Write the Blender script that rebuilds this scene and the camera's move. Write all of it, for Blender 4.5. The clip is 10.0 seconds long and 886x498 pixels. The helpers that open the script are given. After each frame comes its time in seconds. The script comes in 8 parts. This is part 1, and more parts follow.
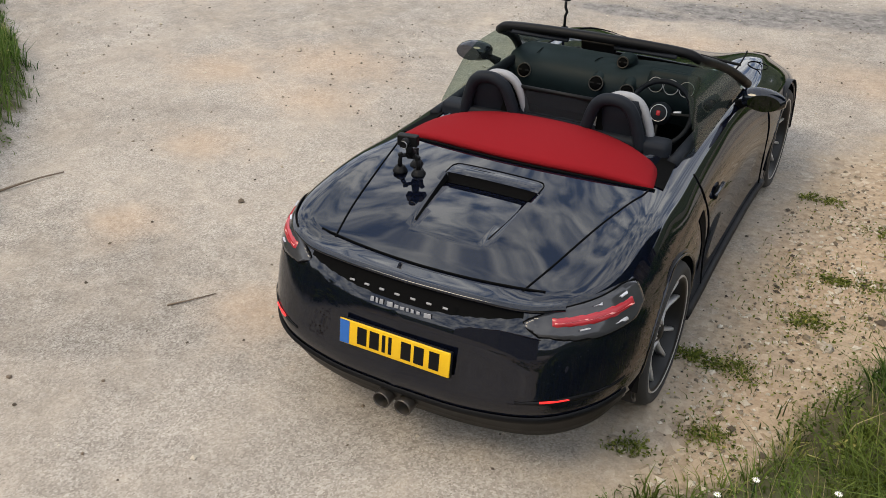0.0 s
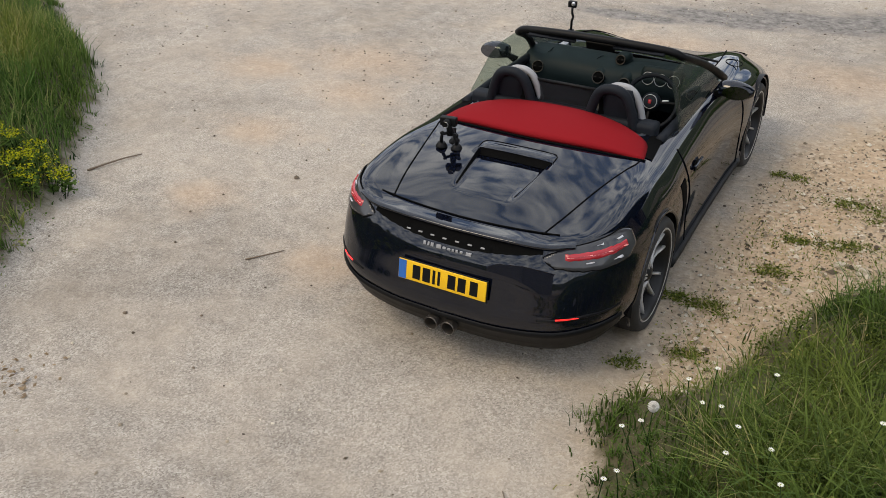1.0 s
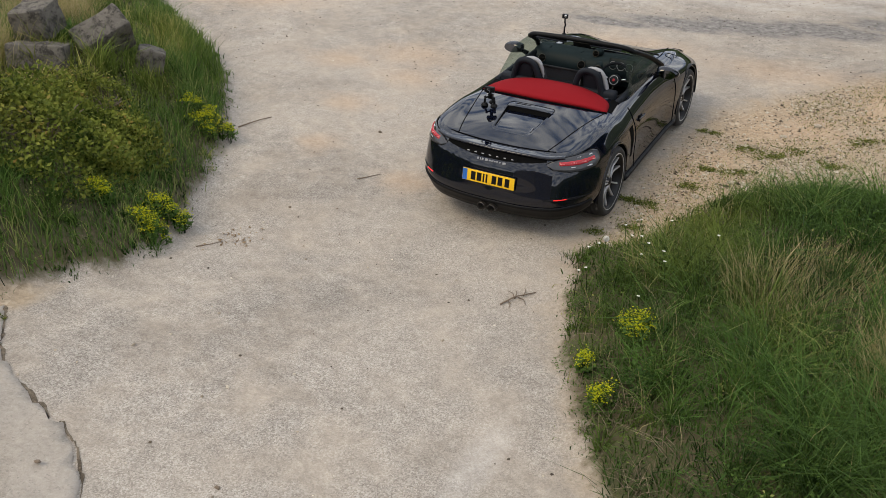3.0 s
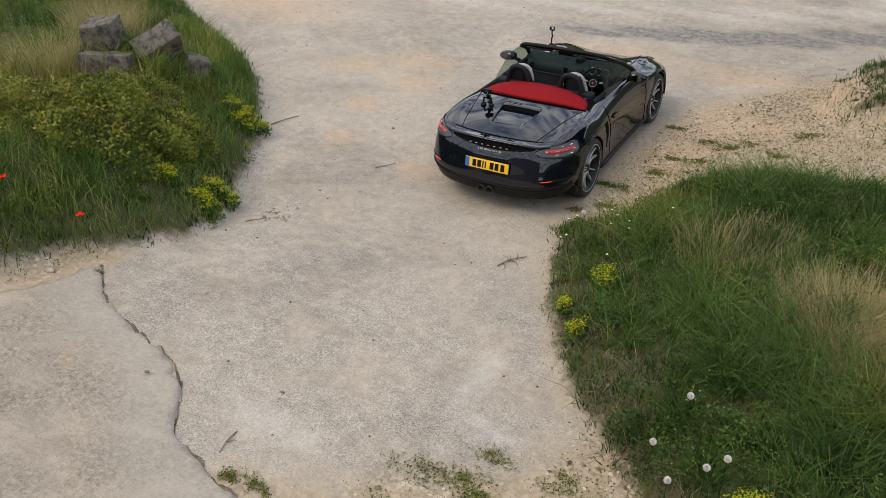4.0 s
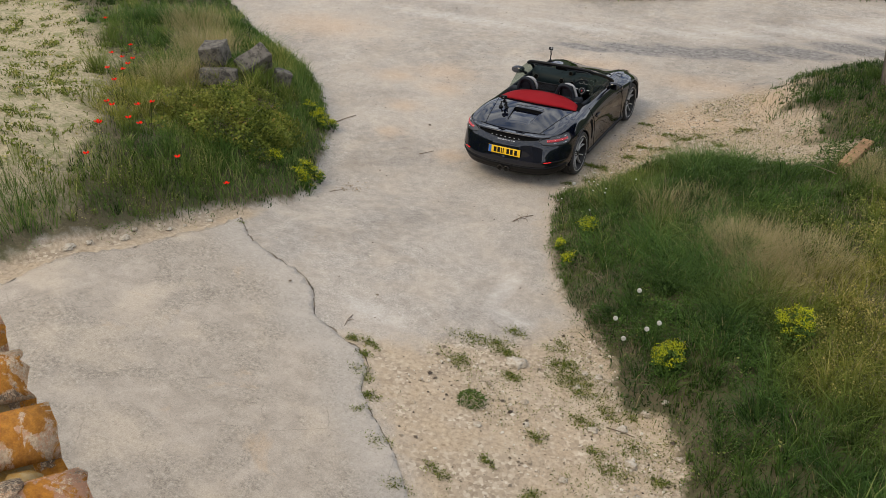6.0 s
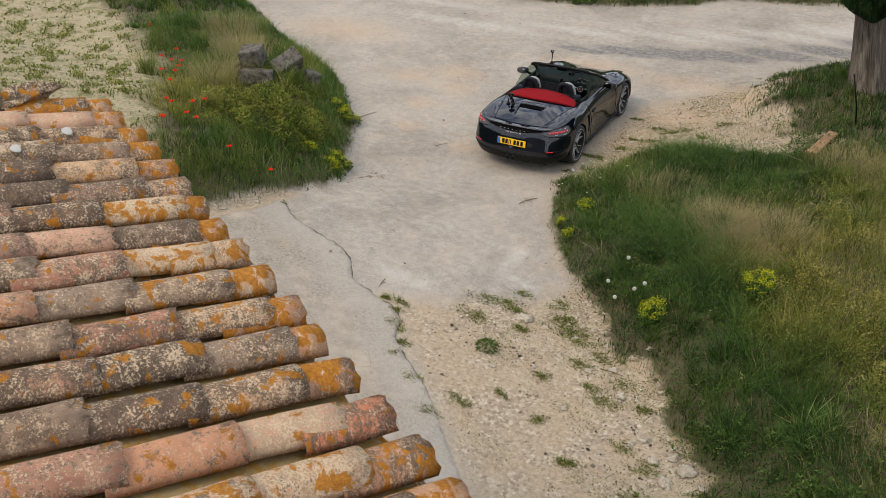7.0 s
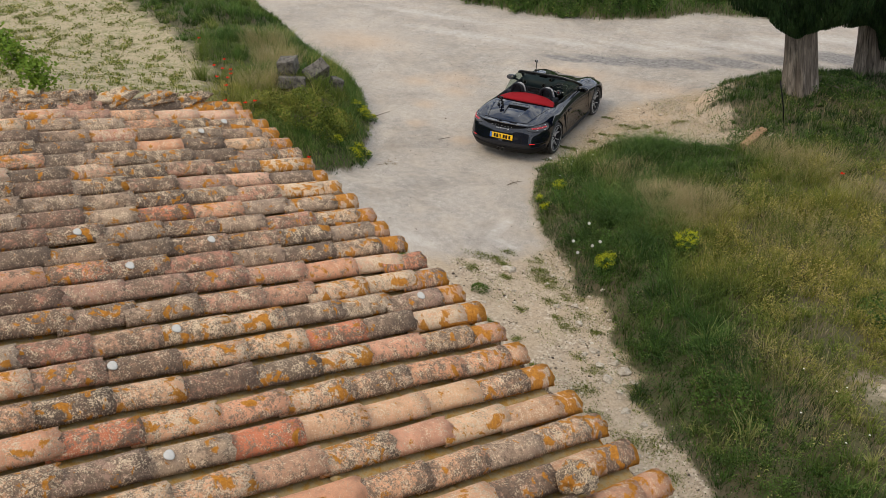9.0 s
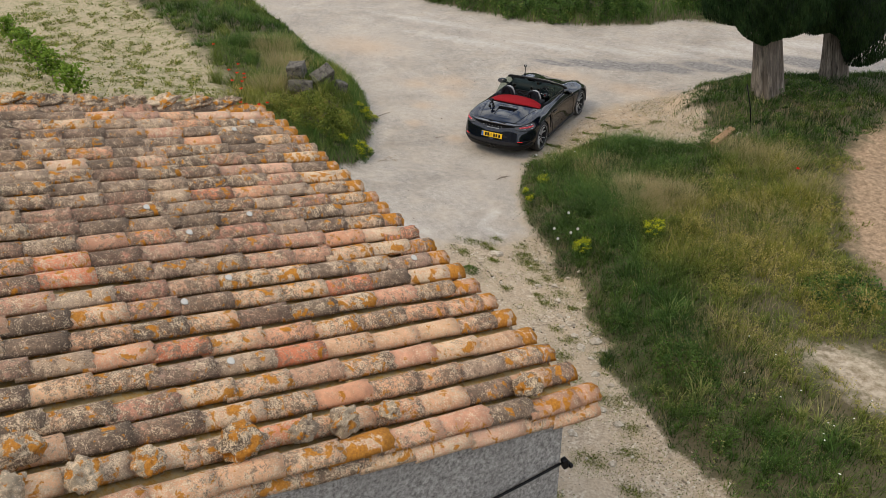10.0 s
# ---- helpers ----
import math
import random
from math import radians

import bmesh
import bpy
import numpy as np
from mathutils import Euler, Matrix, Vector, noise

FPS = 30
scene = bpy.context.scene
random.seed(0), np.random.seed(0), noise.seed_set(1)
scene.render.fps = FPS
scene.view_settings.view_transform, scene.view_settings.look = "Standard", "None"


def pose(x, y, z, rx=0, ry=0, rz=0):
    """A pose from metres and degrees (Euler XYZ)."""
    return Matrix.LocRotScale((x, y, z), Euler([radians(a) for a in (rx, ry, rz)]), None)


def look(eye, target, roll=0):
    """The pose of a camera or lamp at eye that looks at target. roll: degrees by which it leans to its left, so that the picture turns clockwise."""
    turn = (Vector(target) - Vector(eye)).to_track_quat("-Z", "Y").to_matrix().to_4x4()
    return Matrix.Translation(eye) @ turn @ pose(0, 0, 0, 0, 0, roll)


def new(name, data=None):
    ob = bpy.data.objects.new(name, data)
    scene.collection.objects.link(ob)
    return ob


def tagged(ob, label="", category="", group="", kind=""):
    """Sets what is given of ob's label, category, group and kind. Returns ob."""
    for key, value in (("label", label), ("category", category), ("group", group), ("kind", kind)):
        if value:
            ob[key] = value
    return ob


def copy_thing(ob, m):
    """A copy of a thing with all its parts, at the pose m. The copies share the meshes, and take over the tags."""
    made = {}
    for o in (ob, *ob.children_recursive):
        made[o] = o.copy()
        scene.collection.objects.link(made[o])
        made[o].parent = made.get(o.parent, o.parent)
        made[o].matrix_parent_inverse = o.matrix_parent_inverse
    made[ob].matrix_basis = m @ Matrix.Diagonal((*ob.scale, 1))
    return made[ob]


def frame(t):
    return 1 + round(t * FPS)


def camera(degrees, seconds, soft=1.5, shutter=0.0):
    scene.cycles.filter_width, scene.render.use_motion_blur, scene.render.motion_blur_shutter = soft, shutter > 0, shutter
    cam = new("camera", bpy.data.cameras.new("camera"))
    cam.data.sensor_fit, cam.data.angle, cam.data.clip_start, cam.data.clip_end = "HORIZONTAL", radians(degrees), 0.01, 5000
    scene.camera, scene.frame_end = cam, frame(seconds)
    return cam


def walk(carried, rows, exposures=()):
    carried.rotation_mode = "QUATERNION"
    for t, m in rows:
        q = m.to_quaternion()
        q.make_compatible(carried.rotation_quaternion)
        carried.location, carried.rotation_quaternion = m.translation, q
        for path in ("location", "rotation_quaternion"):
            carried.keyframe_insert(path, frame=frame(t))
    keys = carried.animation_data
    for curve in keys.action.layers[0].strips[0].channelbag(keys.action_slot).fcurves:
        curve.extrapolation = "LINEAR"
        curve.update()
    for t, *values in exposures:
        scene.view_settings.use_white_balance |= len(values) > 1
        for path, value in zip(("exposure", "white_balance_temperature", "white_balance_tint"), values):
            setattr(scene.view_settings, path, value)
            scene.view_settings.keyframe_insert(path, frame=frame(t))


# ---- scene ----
cam = camera(52.0, 10.0, soft=0.8)
PATH = [
    (0, (1.627, -3.404, 2.791), (0.786, -1.907, 1.767), -0.4),
    (0.5, (1.783, -3.87, 2.951), (0.938, -2.372, 1.93), -0.5),
    (1, (1.965, -4.399, 3.132), (1.123, -2.902, 2.108), -0.4),
    (1.5, (2.257, -5.083, 3.314), (1.412, -3.586, 2.292), -0.5),
    (2, (2.586, -5.873, 3.573), (1.742, -4.377, 2.548), -0.5),
    (2.5, (2.867, -6.598, 3.849), (2.028, -5.1, 2.822), -0.3),
    (2.7, (3.003, -7.002, 4.02), (2.17, -5.503, 2.99), -0.1),
    (3.8, (3.793, -8.775, 4.715), (2.962, -7.268, 3.696), -0.1),
    (4, (3.916, -9.045, 4.832), (3.087, -7.536, 3.813), -0.1),
    (4.5, (4.318, -9.872, 5.207), (3.489, -8.364, 4.189), -0.2),
    (5, (4.624, -10.64, 5.545), (3.797, -9.13, 4.527), -0.1),
    (5.5, (4.957, -11.539, 5.908), (4.131, -10.028, 4.891), -0.1),
    (6.8, (5.623, -13.694, 6.778), (4.806, -12.18, 5.756), 0.1),
    (7, (5.801, -14.04, 6.887), (4.978, -12.527, 5.87), -0.1),
    (7.5, (6.102, -14.799, 7.211), (5.279, -13.287, 6.194), -0.1),
    (8, (6.51, -15.621, 7.567), (5.687, -14.107, 6.551), -0.1),
    (8.5, (6.932, -16.349, 7.9), (6.109, -14.835, 6.885), -0.1),
    (9, (7.353, -17.015, 8.208), (6.53, -15.501, 7.193), -0.1),
    (9.5, (7.847, -17.753, 8.575), (7.024, -16.239, 7.56), -0.1),
    (10, (8.252, -18.438, 8.901), (7.428, -16.924, 7.886), -0.1),
]
walk(cam, [(t, look(eye, target, roll)) for t, eye, target, roll in PATH],
     [(0, 0.16), (0.5, 0.09), (1.0, 0.02), (1.5, 0.0), (10, 0.0)])

# ---- light ----
world = bpy.data.worlds.new("sky")
scene.world = world
world.use_nodes = True
wn, wl = world.node_tree.nodes, world.node_tree.links
wn.clear()
SUN_EL, SUN_AZ = radians(52), radians(215)
sky = wn.new("ShaderNodeTexSky")
sky.sky_type, sky.sun_disc, sky.sun_elevation, sky.sun_rotation = "NISHITA", False, SUN_EL, SUN_AZ
sky.air_density, sky.dust_density = 1.2, 2.5
wtc = wn.new("ShaderNodeTexCoord")
cloud = wn.new("ShaderNodeTexNoise")
cloud.inputs["Scale"].default_value, cloud.inputs["Detail"].default_value = 17.0, 9.0
cloud.inputs["Roughness"].default_value, cloud.inputs["Distortion"].default_value = 0.58, 0.5
wl.new(wtc.outputs["Generated"], cloud.inputs["Vector"])
cr = wn.new("ShaderNodeValToRGB")
cr.color_ramp.elements[0].position, cr.color_ramp.elements[0].color = 0.38, (3.6, 5.0, 8.2, 1)
cr.color_ramp.elements[1].position, cr.color_ramp.elements[1].color = 0.64, (25.0, 25.0, 24.6, 1)
wl.new(cloud.outputs["Fac"], cr.inputs["Fac"])
cm = wn.new("ShaderNodeMix")
cm.data_type = "RGBA"
cm.inputs["Factor"].default_value = 0.85
wl.new(sky.outputs["Color"], cm.inputs["A"])
wl.new(cr.outputs["Color"], cm.inputs["B"])
bg = wn.new("ShaderNodeBackground")
bg.inputs["Strength"].default_value = 0.093
wl.new(cm.outputs["Result"], bg.inputs["Color"])
wo = wn.new("ShaderNodeOutputWorld")
wl.new(bg.outputs["Background"], wo.inputs["Surface"])

sun = new("sun", bpy.data.lights.new("sun", "SUN"))
sun.data.energy, sun.data.angle, sun.data.color = 1.6, radians(24), (1.0, 0.82, 0.56)
sun_way = Vector((math.sin(SUN_AZ) * math.cos(SUN_EL), math.cos(SUN_AZ) * math.cos(SUN_EL), math.sin(SUN_EL)))
sun.matrix_world = look(sun_way * 50, (0, 0, 0))


# ---- material tools ----
class Nodes:
    """A node material with short ways to add nodes."""

    def __init__(self, name, rough=0.6, metal=0.0, spec=0.5):
        self.m = bpy.data.materials.new(name)
        self.m.use_nodes = True
        self.n, self.l = self.m.node_tree.nodes, self.m.node_tree.links
        self.b = self.n["Principled BSDF"]
        self.b.inputs["Roughness"].default_value = rough
        self.b.inputs["Metallic"].default_value = metal
        self.b.inputs["Specular IOR Level"].default_value = spec
        self.geo = self.n.new("ShaderNodeNewGeometry")
        self.tc = self.n.new("ShaderNodeTexCoord")
        self.oi = self.n.new("ShaderNodeObjectInfo")

    def put(self, sock, v):
        if isinstance(v, bpy.types.NodeSocket):
            self.l.new(v, sock)
        elif isinstance(v, tuple) and len(v) == 3 and sock.type == "RGBA":
            sock.default_value = (*v, 1)
        else:
            sock.default_value = v

    def pos(self):
        return self.geo.outputs["Position"]

    def obj(self, shift=False):
        if not shift:
            return self.tc.outputs["Object"]
        v = self.n.new("ShaderNodeVectorMath")
        v.operation = "MULTIPLY_ADD"
        self.l.new(self.oi.outputs["Random"], v.inputs[0])
        v.inputs[1].default_value = (37.0, 91.0, 53.0)
        self.l.new(self.tc.outputs["Object"], v.inputs[2])
        return v.outputs[0]

    def noise(self, vec, scale, detail=3.0, rough=0.55, dist=0.0):
        t = self.n.new("ShaderNodeTexNoise")
        self.l.new(vec, t.inputs["Vector"])
        for k, v in (("Scale", scale), ("Detail", detail), ("Roughness", rough), ("Distortion", dist)):
            t.inputs[k].default_value = v
        return t.outputs["Fac"]

    def cells(self, vec, scale, out="Color", feature="F1"):
        t = self.n.new("ShaderNodeTexVoronoi")
        t.feature = feature
        self.l.new(vec, t.inputs["Vector"])
        t.inputs["Scale"].default_value = scale
        return t.outputs[out]

    def ramp(self, fac, *stops):
        r = self.n.new("ShaderNodeValToRGB")
        e = r.color_ramp.elements
        while len(e) < len(stops):
            e.new(0.5)
        for el, (p, c) in zip(e, stops):
            el.position = p
            el.color = (*c, 1) if isinstance(c, tuple) else (c, c, c, 1)
        self.l.new(fac, r.inputs["Fac"])
        return r.outputs["Color"]

    def mix(self, fac, a, b, kind="MIX"):
        x = self.n.new("ShaderNodeMix")
        x.data_type, x.blend_type = "RGBA", kind
        self.put(x.inputs["Factor"], fac)
        self.put(x.inputs["A"], a)
        self.put(x.inputs["B"], b)
        return x.outputs["Result"]

    def math(self, op, a, b=0.0, c=0.0):
        x = self.n.new("ShaderNodeMath")
        x.operation = op
        self.put(x.inputs[0], a)
        self.put(x.inputs[1], b)
        self.put(x.inputs[2], c)
        return x.outputs[0]

    def attr(self, name):
        a = self.n.new("ShaderNodeAttribute")
        a.attribute_name = name
        return a.outputs["Fac"]

    def bump(self, height, strength=0.4, dist=0.01):
        b = self.n.new("ShaderNodeBump")
        b.inputs["Strength"].default_value, b.inputs["Distance"].default_value = strength, dist
        self.l.new(height, b.inputs["Height"])
        self.l.new(b.outputs["Normal"], self.b.inputs["Normal"])

    def color(self, c):
        self.put(self.b.inputs["Base Color"], c)
        return self

    def rough(self, v):
        self.put(self.b.inputs["Roughness"], v)
        return self


def plain(name, c, rough=0.5, metal=0.0, grain=60.0, amount=0.12, bump=0.05):
    """A nearly plain surface with a little grain and wear."""
    k = Nodes(name, rough, metal)
    f = k.noise(k.obj(), grain, 4.0)
    g = k.noise(k.obj(), grain * 0.08, 3.0)
    lo, hi = tuple(v * (1 - amount) for v in c), tuple(min(1, v * (1 + amount)) for v in c)
    k.color(k.mix(g, k.mix(f, lo, hi), k.mix(f, c, hi)))
    k.rough(k.math("MULTIPLY_ADD", g, 0.16, rough - 0.08))
    if bump:
        k.bump(f, bump, 0.003)
    return k.m


def ground_material():
    k = Nodes("ground", 0.92, 0, 0.25)
    p = k.pos()
    big, mid, fine = k.noise(p, 0.33, 4.0), k.noise(p, 1.7, 5.0, 0.6), k.noise(p, 22.0, 4.0, 0.7)
    chip = k.cells(p, 115.0)
    chipv = k.math("MULTIPLY", k.ramp(chip, (0.0, 0.0), (1.0, 1.0)), 1.0)
    chips = k.ramp(chipv, (0.0, (0.19, 0.162, 0.132)), (0.4, (0.315, 0.276, 0.232)), (0.95, (0.51, 0.464, 0.402)))
    dust_haze = k.mix(fine, (0.33, 0.273, 0.211), (0.46, 0.392, 0.315))
    asphalt = k.mix(k.ramp(mid, (0.42, 0.0), (0.66, 0.75)), chips, dust_haze)
    asphalt = k.mix(0.8, asphalt, k.mix(k.ramp(k.noise(p, 7.0, 8.0, 0.75), (0.3, 0.0), (0.7, 1.0)), (0.66, 0.65, 0.63), (1.30, 1.28, 1.25)), "MULTIPLY")
    asphalt = k.mix(1.0, asphalt, k.mix(k.ramp(k.noise(p, 0.75, 7.0, 0.68, 0.6), (0.34, 0.0), (0.66, 1.0)), (0.73, 0.745, 0.77), (1.06, 1.085, 1.12)), "MULTIPLY")
    asphalt = k.mix(k.ramp(big, (0.4, 0.0), (0.7, 0.55)), asphalt, k.mix(chipv, (0.30, 0.258, 0.21), (0.52, 0.462, 0.39)))
    # bare earth and gravel
    earth = k.mix(k.ramp(fine, (0.3, 0.0), (0.7, 1.0)), (0.25, 0.188, 0.122), (0.47, 0.375, 0.265))
    earth = k.mix(k.ramp(k.noise(p, 1.6, 6.0, 0.7, 0.6), (0.50, 0.0), (0.68, 0.55)), earth, k.mix(fine, (0.38, 0.31, 0.225), (0.57, 0.49, 0.375)))
    peb = k.cells(p, 30.0)
    pebd = k.cells(p, 30.0, "Distance")
    stone = k.ramp(peb, (0.0, (0.20, 0.152, 0.104)), (0.6, (0.36, 0.29, 0.21)), (1.0, (0.55, 0.475, 0.37)))
    gravel = k.mix(k.ramp(k.noise(p, 2.6, 5.0, 0.65), (0.42, 0.0), (0.62, 1.0)), earth, stone)
    # earth below the grass, the pale field, the tilled soil
    soil = k.mix(fine, (0.05, 0.043, 0.022), (0.13, 0.108, 0.062))
    soil = k.mix(k.ramp(mid, (0.45, 0.0), (0.68, 0.6)), soil, (0.05, 0.068, 0.02))
    field = k.mix(k.ramp(fine, (0.3, 0.0), (0.7, 1.0)), (0.21, 0.17, 0.10), (0.45, 0.38, 0.245))
    field = k.mix(k.ramp(k.noise(p, 4.5, 5.0, 0.7), (0.50, 0.0), (0.60, 0.75)), field, (0.15, 0.155, 0.06))
    tilled = k.mix(k.ramp(k.noise(p, 9.0, 7.0, 0.75), (0.35, 0.0), (0.65, 1.0)), (0.15, 0.10, 0.058), (0.42, 0.295, 0.19))
    edge = k.math("MULTIPLY_ADD", k.noise(p, 3.5, 6.0, 0.7), 0.9, -0.45)

    def zone(name, soft=0.12):
        v = k.math("ADD", k.attr(name), edge)
        at = 0.62 if name == "grass" else 0.5
        return k.ramp(v, (at - soft, 0.0), (at + soft, 1.0))
    c = k.mix(zone("dirt", 0.25), asphalt, gravel)
    c = k.mix(k.math("MULTIPLY", zone("ochre", 0.4), 0.5), c, k.mix(k.ramp(fine, (0.3, 0.0), (0.7, 1.0)), (0.36, 0.22, 0.12), (0.60, 0.44, 0.29)))
    # a dark grey, rough-mottled band across the far track
    c = k.mix(k.math("MULTIPLY", zone("dark_band", 0.16), 0.92), c, k.mix(k.ramp(k.noise(p, 9.0, 9.0, 0.82), (0.38, 0.0), (0.62, 1.0)), (0.085, 0.080, 0.076), (0.30, 0.28, 0.26)))
    c = k.mix(k.math("MULTIPLY", zone("pale", 0.35), 0.5), c, k.mix(k.ramp(k.noise(p, 5.0, 8.0, 0.75), (0.35, 0.0), (0.65, 1.0)), (0.40, 0.365, 0.325), (0.62, 0.585, 0.54)))
    c = k.mix(zone("grass", 0.12), c, soil)
    c = k.mix(zone("field", 0.2), c, field)
    c = k.mix(zone("tilled", 0.2), c, tilled)
    c = k.mix(k.math("MULTIPLY", zone("bare", 0.25), 0.75), c, k.mix(k.ramp(k.noise(p, 7.0, 7.0, 0.75), (0.35, 0.0), (0.65, 1.0)), (0.20, 0.15, 0.09), (0.56, 0.47, 0.36)))
    peb2 = k.ramp(k.cells(p, 46.0, "Distance"), (0.05, 1.0), (0.13, 0.0))
    c = k.mix(k.math("MULTIPLY", peb2, k.ramp(k.noise(p, 1.1, 5.0, 0.7), (0.45, 0.0), (0.6, 0.8))), c, k.mix(chipv, (0.20, 0.165, 0.125), (0.58, 0.52, 0.44)))
    k.color(c)
    h = k.math("ADD", k.math("MULTIPLY", chipv, 0.35), k.math("ADD", fine, k.math("MULTIPLY", pebd, 0.9)))
    k.bump(h, 0.45, 0.010)
    return k.m


def concrete_material():
    k = Nodes("concrete", 0.9, 0, 0.3)
    p = k.pos()
    big, mid, fine = k.noise(p, 0.8, 5.0, 0.6), k.noise(p, 4.0, 7.0, 0.7, 0.4), k.noise(p, 75.0, 4.0, 0.7)
    grit = k.noise(p, 26.0, 8.0, 0.82, 0.3)
    c = k.mix(k.ramp(mid, (0.34, 0.0), (0.66, 1.0)), (0.29, 0.248, 0.20), (0.41, 0.353, 0.288))
    # rough worn areas with the aggregate showing
    worn = k.ramp(k.noise(p, 1.1, 8.0, 0.72, 0.5), (0.45, 0.0), (0.56, 1.0))
    rough = k.mix(k.ramp(grit, (0.38, 0.0), (0.62, 1.0)), (0.15, 0.126, 0.096), (0.47, 0.41, 0.335))
    c = k.mix(k.math("MULTIPLY", worn, 0.75), c, rough)
    # pale sandy drift and ochre stains
    c = k.mix(k.ramp(big, (0.52, 0.0), (0.62, 0.6)), c, k.mix(grit, (0.41, 0.335, 0.25), (0.53, 0.455, 0.36)))
    c = k.mix(k.ramp(k.noise(p, 0.9, 6.0, 0.7, 0.8), (0.60, 0.0), (0.70, 0.5)), c, k.mix(grit, (0.36, 0.25, 0.15), (0.52, 0.39, 0.26)))
    c = k.mix(0.55, c, k.mix(k.ramp(fine, (0.3, 0.0), (0.7, 1.0)), (0.66, 0.66, 0.66), (1.34, 1.34, 1.34)), "MULTIPLY")
    band = k.ramp(k.math("ADD", k.attr("edge"), k.math("MULTIPLY_ADD", k.noise(p, 2.2, 5.0, 0.7), 0.7, -0.35)), (0.25, 0.0), (0.7, 0.75))
    c = k.mix(band, c, k.mix(k.ramp(grit, (0.3, 0.0), (0.7, 1.0)), (0.31, 0.275, 0.232), (0.45, 0.405, 0.35)))
    crack = k.cells(k.mix(0.12, p, k.mix(1.0, p, mid, "ADD")), 1.3, "Distance", "DISTANCE_TO_EDGE")
    thin = k.math("MULTIPLY", k.ramp(crack, (0.002, 1.0), (0.007, 0.0)), k.ramp(k.noise(p, 1.4, 4.0), (0.52, 0.0), (0.6, 0.4)))
    c = k.mix(thin, c, (0.13, 0.11, 0.085))
    sp = k.cells(p, 90.0)
    c = k.mix(k.ramp(sp, (0.0, 0.6), (0.22, 0.0)), c, (0.17, 0.15, 0.13))
    k.color(c)
    k.bump(k.math("ADD", fine, k.math("MULTIPLY", grit, k.math("MULTIPLY_ADD", worn, 2.5, 0.6))), 0.6, 0.008)
    return k.m


def tile_material(name, tones, lichen, dark, cream=0.0):
    """Old fired clay: kiln tone by piece, pale and black crust in fine speckle, ochre lichen patches."""
    k = Nodes(name, 0.92, 0, 0.2)
    p = k.obj(True)
    n = len(tones)
    r = k.oi.outputs["Random"]
    clay = k.ramp(r, *[(i / n, c) for i, c in enumerate(tones)])
    clay.node.color_ramp.interpolation = "CONSTANT"
    r2, r3 = k.math("FRACT", k.math("MULTIPLY", r, 17.3)), k.math("FRACT", k.math("MULTIPLY", r, 41.7))
    fine, speck, mid, big = k.noise(p, 160.0, 3.0, 0.7), k.noise(p, 70.0, 6.0, 0.8), k.noise(p, 22.0, 7.0, 0.72, 0.3), k.noise(p, 6.0, 4.0, 0.6)
    # broad zones that run over several pieces
    zone = k.noise(k.pos(), 0.9, 4.0, 0.6)
    c = k.mix(0.75, clay, k.mix(k.ramp(k.noise(p, 9.0, 6.0, 0.7), (0.3, 0.0), (0.7, 1.0)), (0.80, 0.75, 0.70), (1.42, 1.38, 1.32)), "MULTIPLY")
    c = k.mix(0.5, c, k.mix(fine, (0.6, 0.6, 0.6), (1.4, 1.4, 1.4)), "MULTIPLY")
    # cream crust in flecks
    pale = k.math("ADD", k.math("MULTIPLY_ADD", speck, 0.5, k.math("MULTIPLY", mid, 0.5)), k.math("MULTIPLY_ADD", r2, 0.10, cream - 0.05))
    c = k.mix(k.ramp(pale, (0.50, 0.0), (0.56, 0.85)), c, k.mix(fine, (0.42, 0.325, 0.225), (0.70, 0.57, 0.41)))
    # grey-black crust, ragged and speckled
    shift = k.math("ADD", k.math("MULTIPLY_ADD", r3, 0.17, dark - 0.085), k.math("ADD", k.math("MULTIPLY_ADD", big, 0.34, -0.17), k.math("MULTIPLY_ADD", zone, 0.24, -0.12)))
    g = k.math("ADD", k.math("MULTIPLY_ADD", mid, 0.55, k.math("MULTIPLY", speck, 0.45)), shift)
    c = k.mix(k.ramp(g, (0.485, 0.0), (0.54, 0.84)), c, k.mix(k.ramp(speck, (0.36, 0.0), (0.66, 1.0)), (0.092, 0.066, 0.050), (0.42, 0.305, 0.215)))
    g2 = k.math("ADD", k.math("MULTIPLY_ADD", speck, 0.75, k.math("MULTIPLY", mid, 0.25)), k.math("MULTIPLY", shift, 0.7))
    c = k.mix(k.ramp(g2, (0.53, 0.0), (0.60, 0.72)), c, (0.066, 0.053, 0.043))
    # pale flecks over the crust
    fl = k.math("ADD", k.math("MULTIPLY_ADD", k.noise(p, 95.0, 5.0, 0.75), 0.7, k.math("MULTIPLY", k.noise(p, 17.0, 3.0, 0.6), 0.3)), k.math("MULTIPLY_ADD", r2, 0.05, cream - 0.025))
    c = k.mix(k.ramp(fl, (0.52, 0.0), (0.565, 0.9)), c, k.mix(fine, (0.54, 0.43, 0.295), (0.88, 0.73, 0.52)))
    # ochre lichen
    och = k.math("ADD", k.math("MULTIPLY_ADD", k.noise(p, 11.0, 6.0, 0.60, 0.5), 0.88, k.math("MULTIPLY", speck, 0.12)), k.math("MULTIPLY_ADD", r2, 0.08, lichen - 0.04))
    c = k.mix(k.ramp(och, (0.595, 0.0), (0.63, 0.93)), c, k.mix(k.ramp(k.noise(p, 48.0, 5.0, 0.7), (0.3, 0.0), (0.7, 1.0)), (0.32, 0.115, 0.008), (0.64, 0.285, 0.030)))
    k.color(k.mix(1.0, c, (1.13, 1.065, 1.01), "MULTIPLY"))
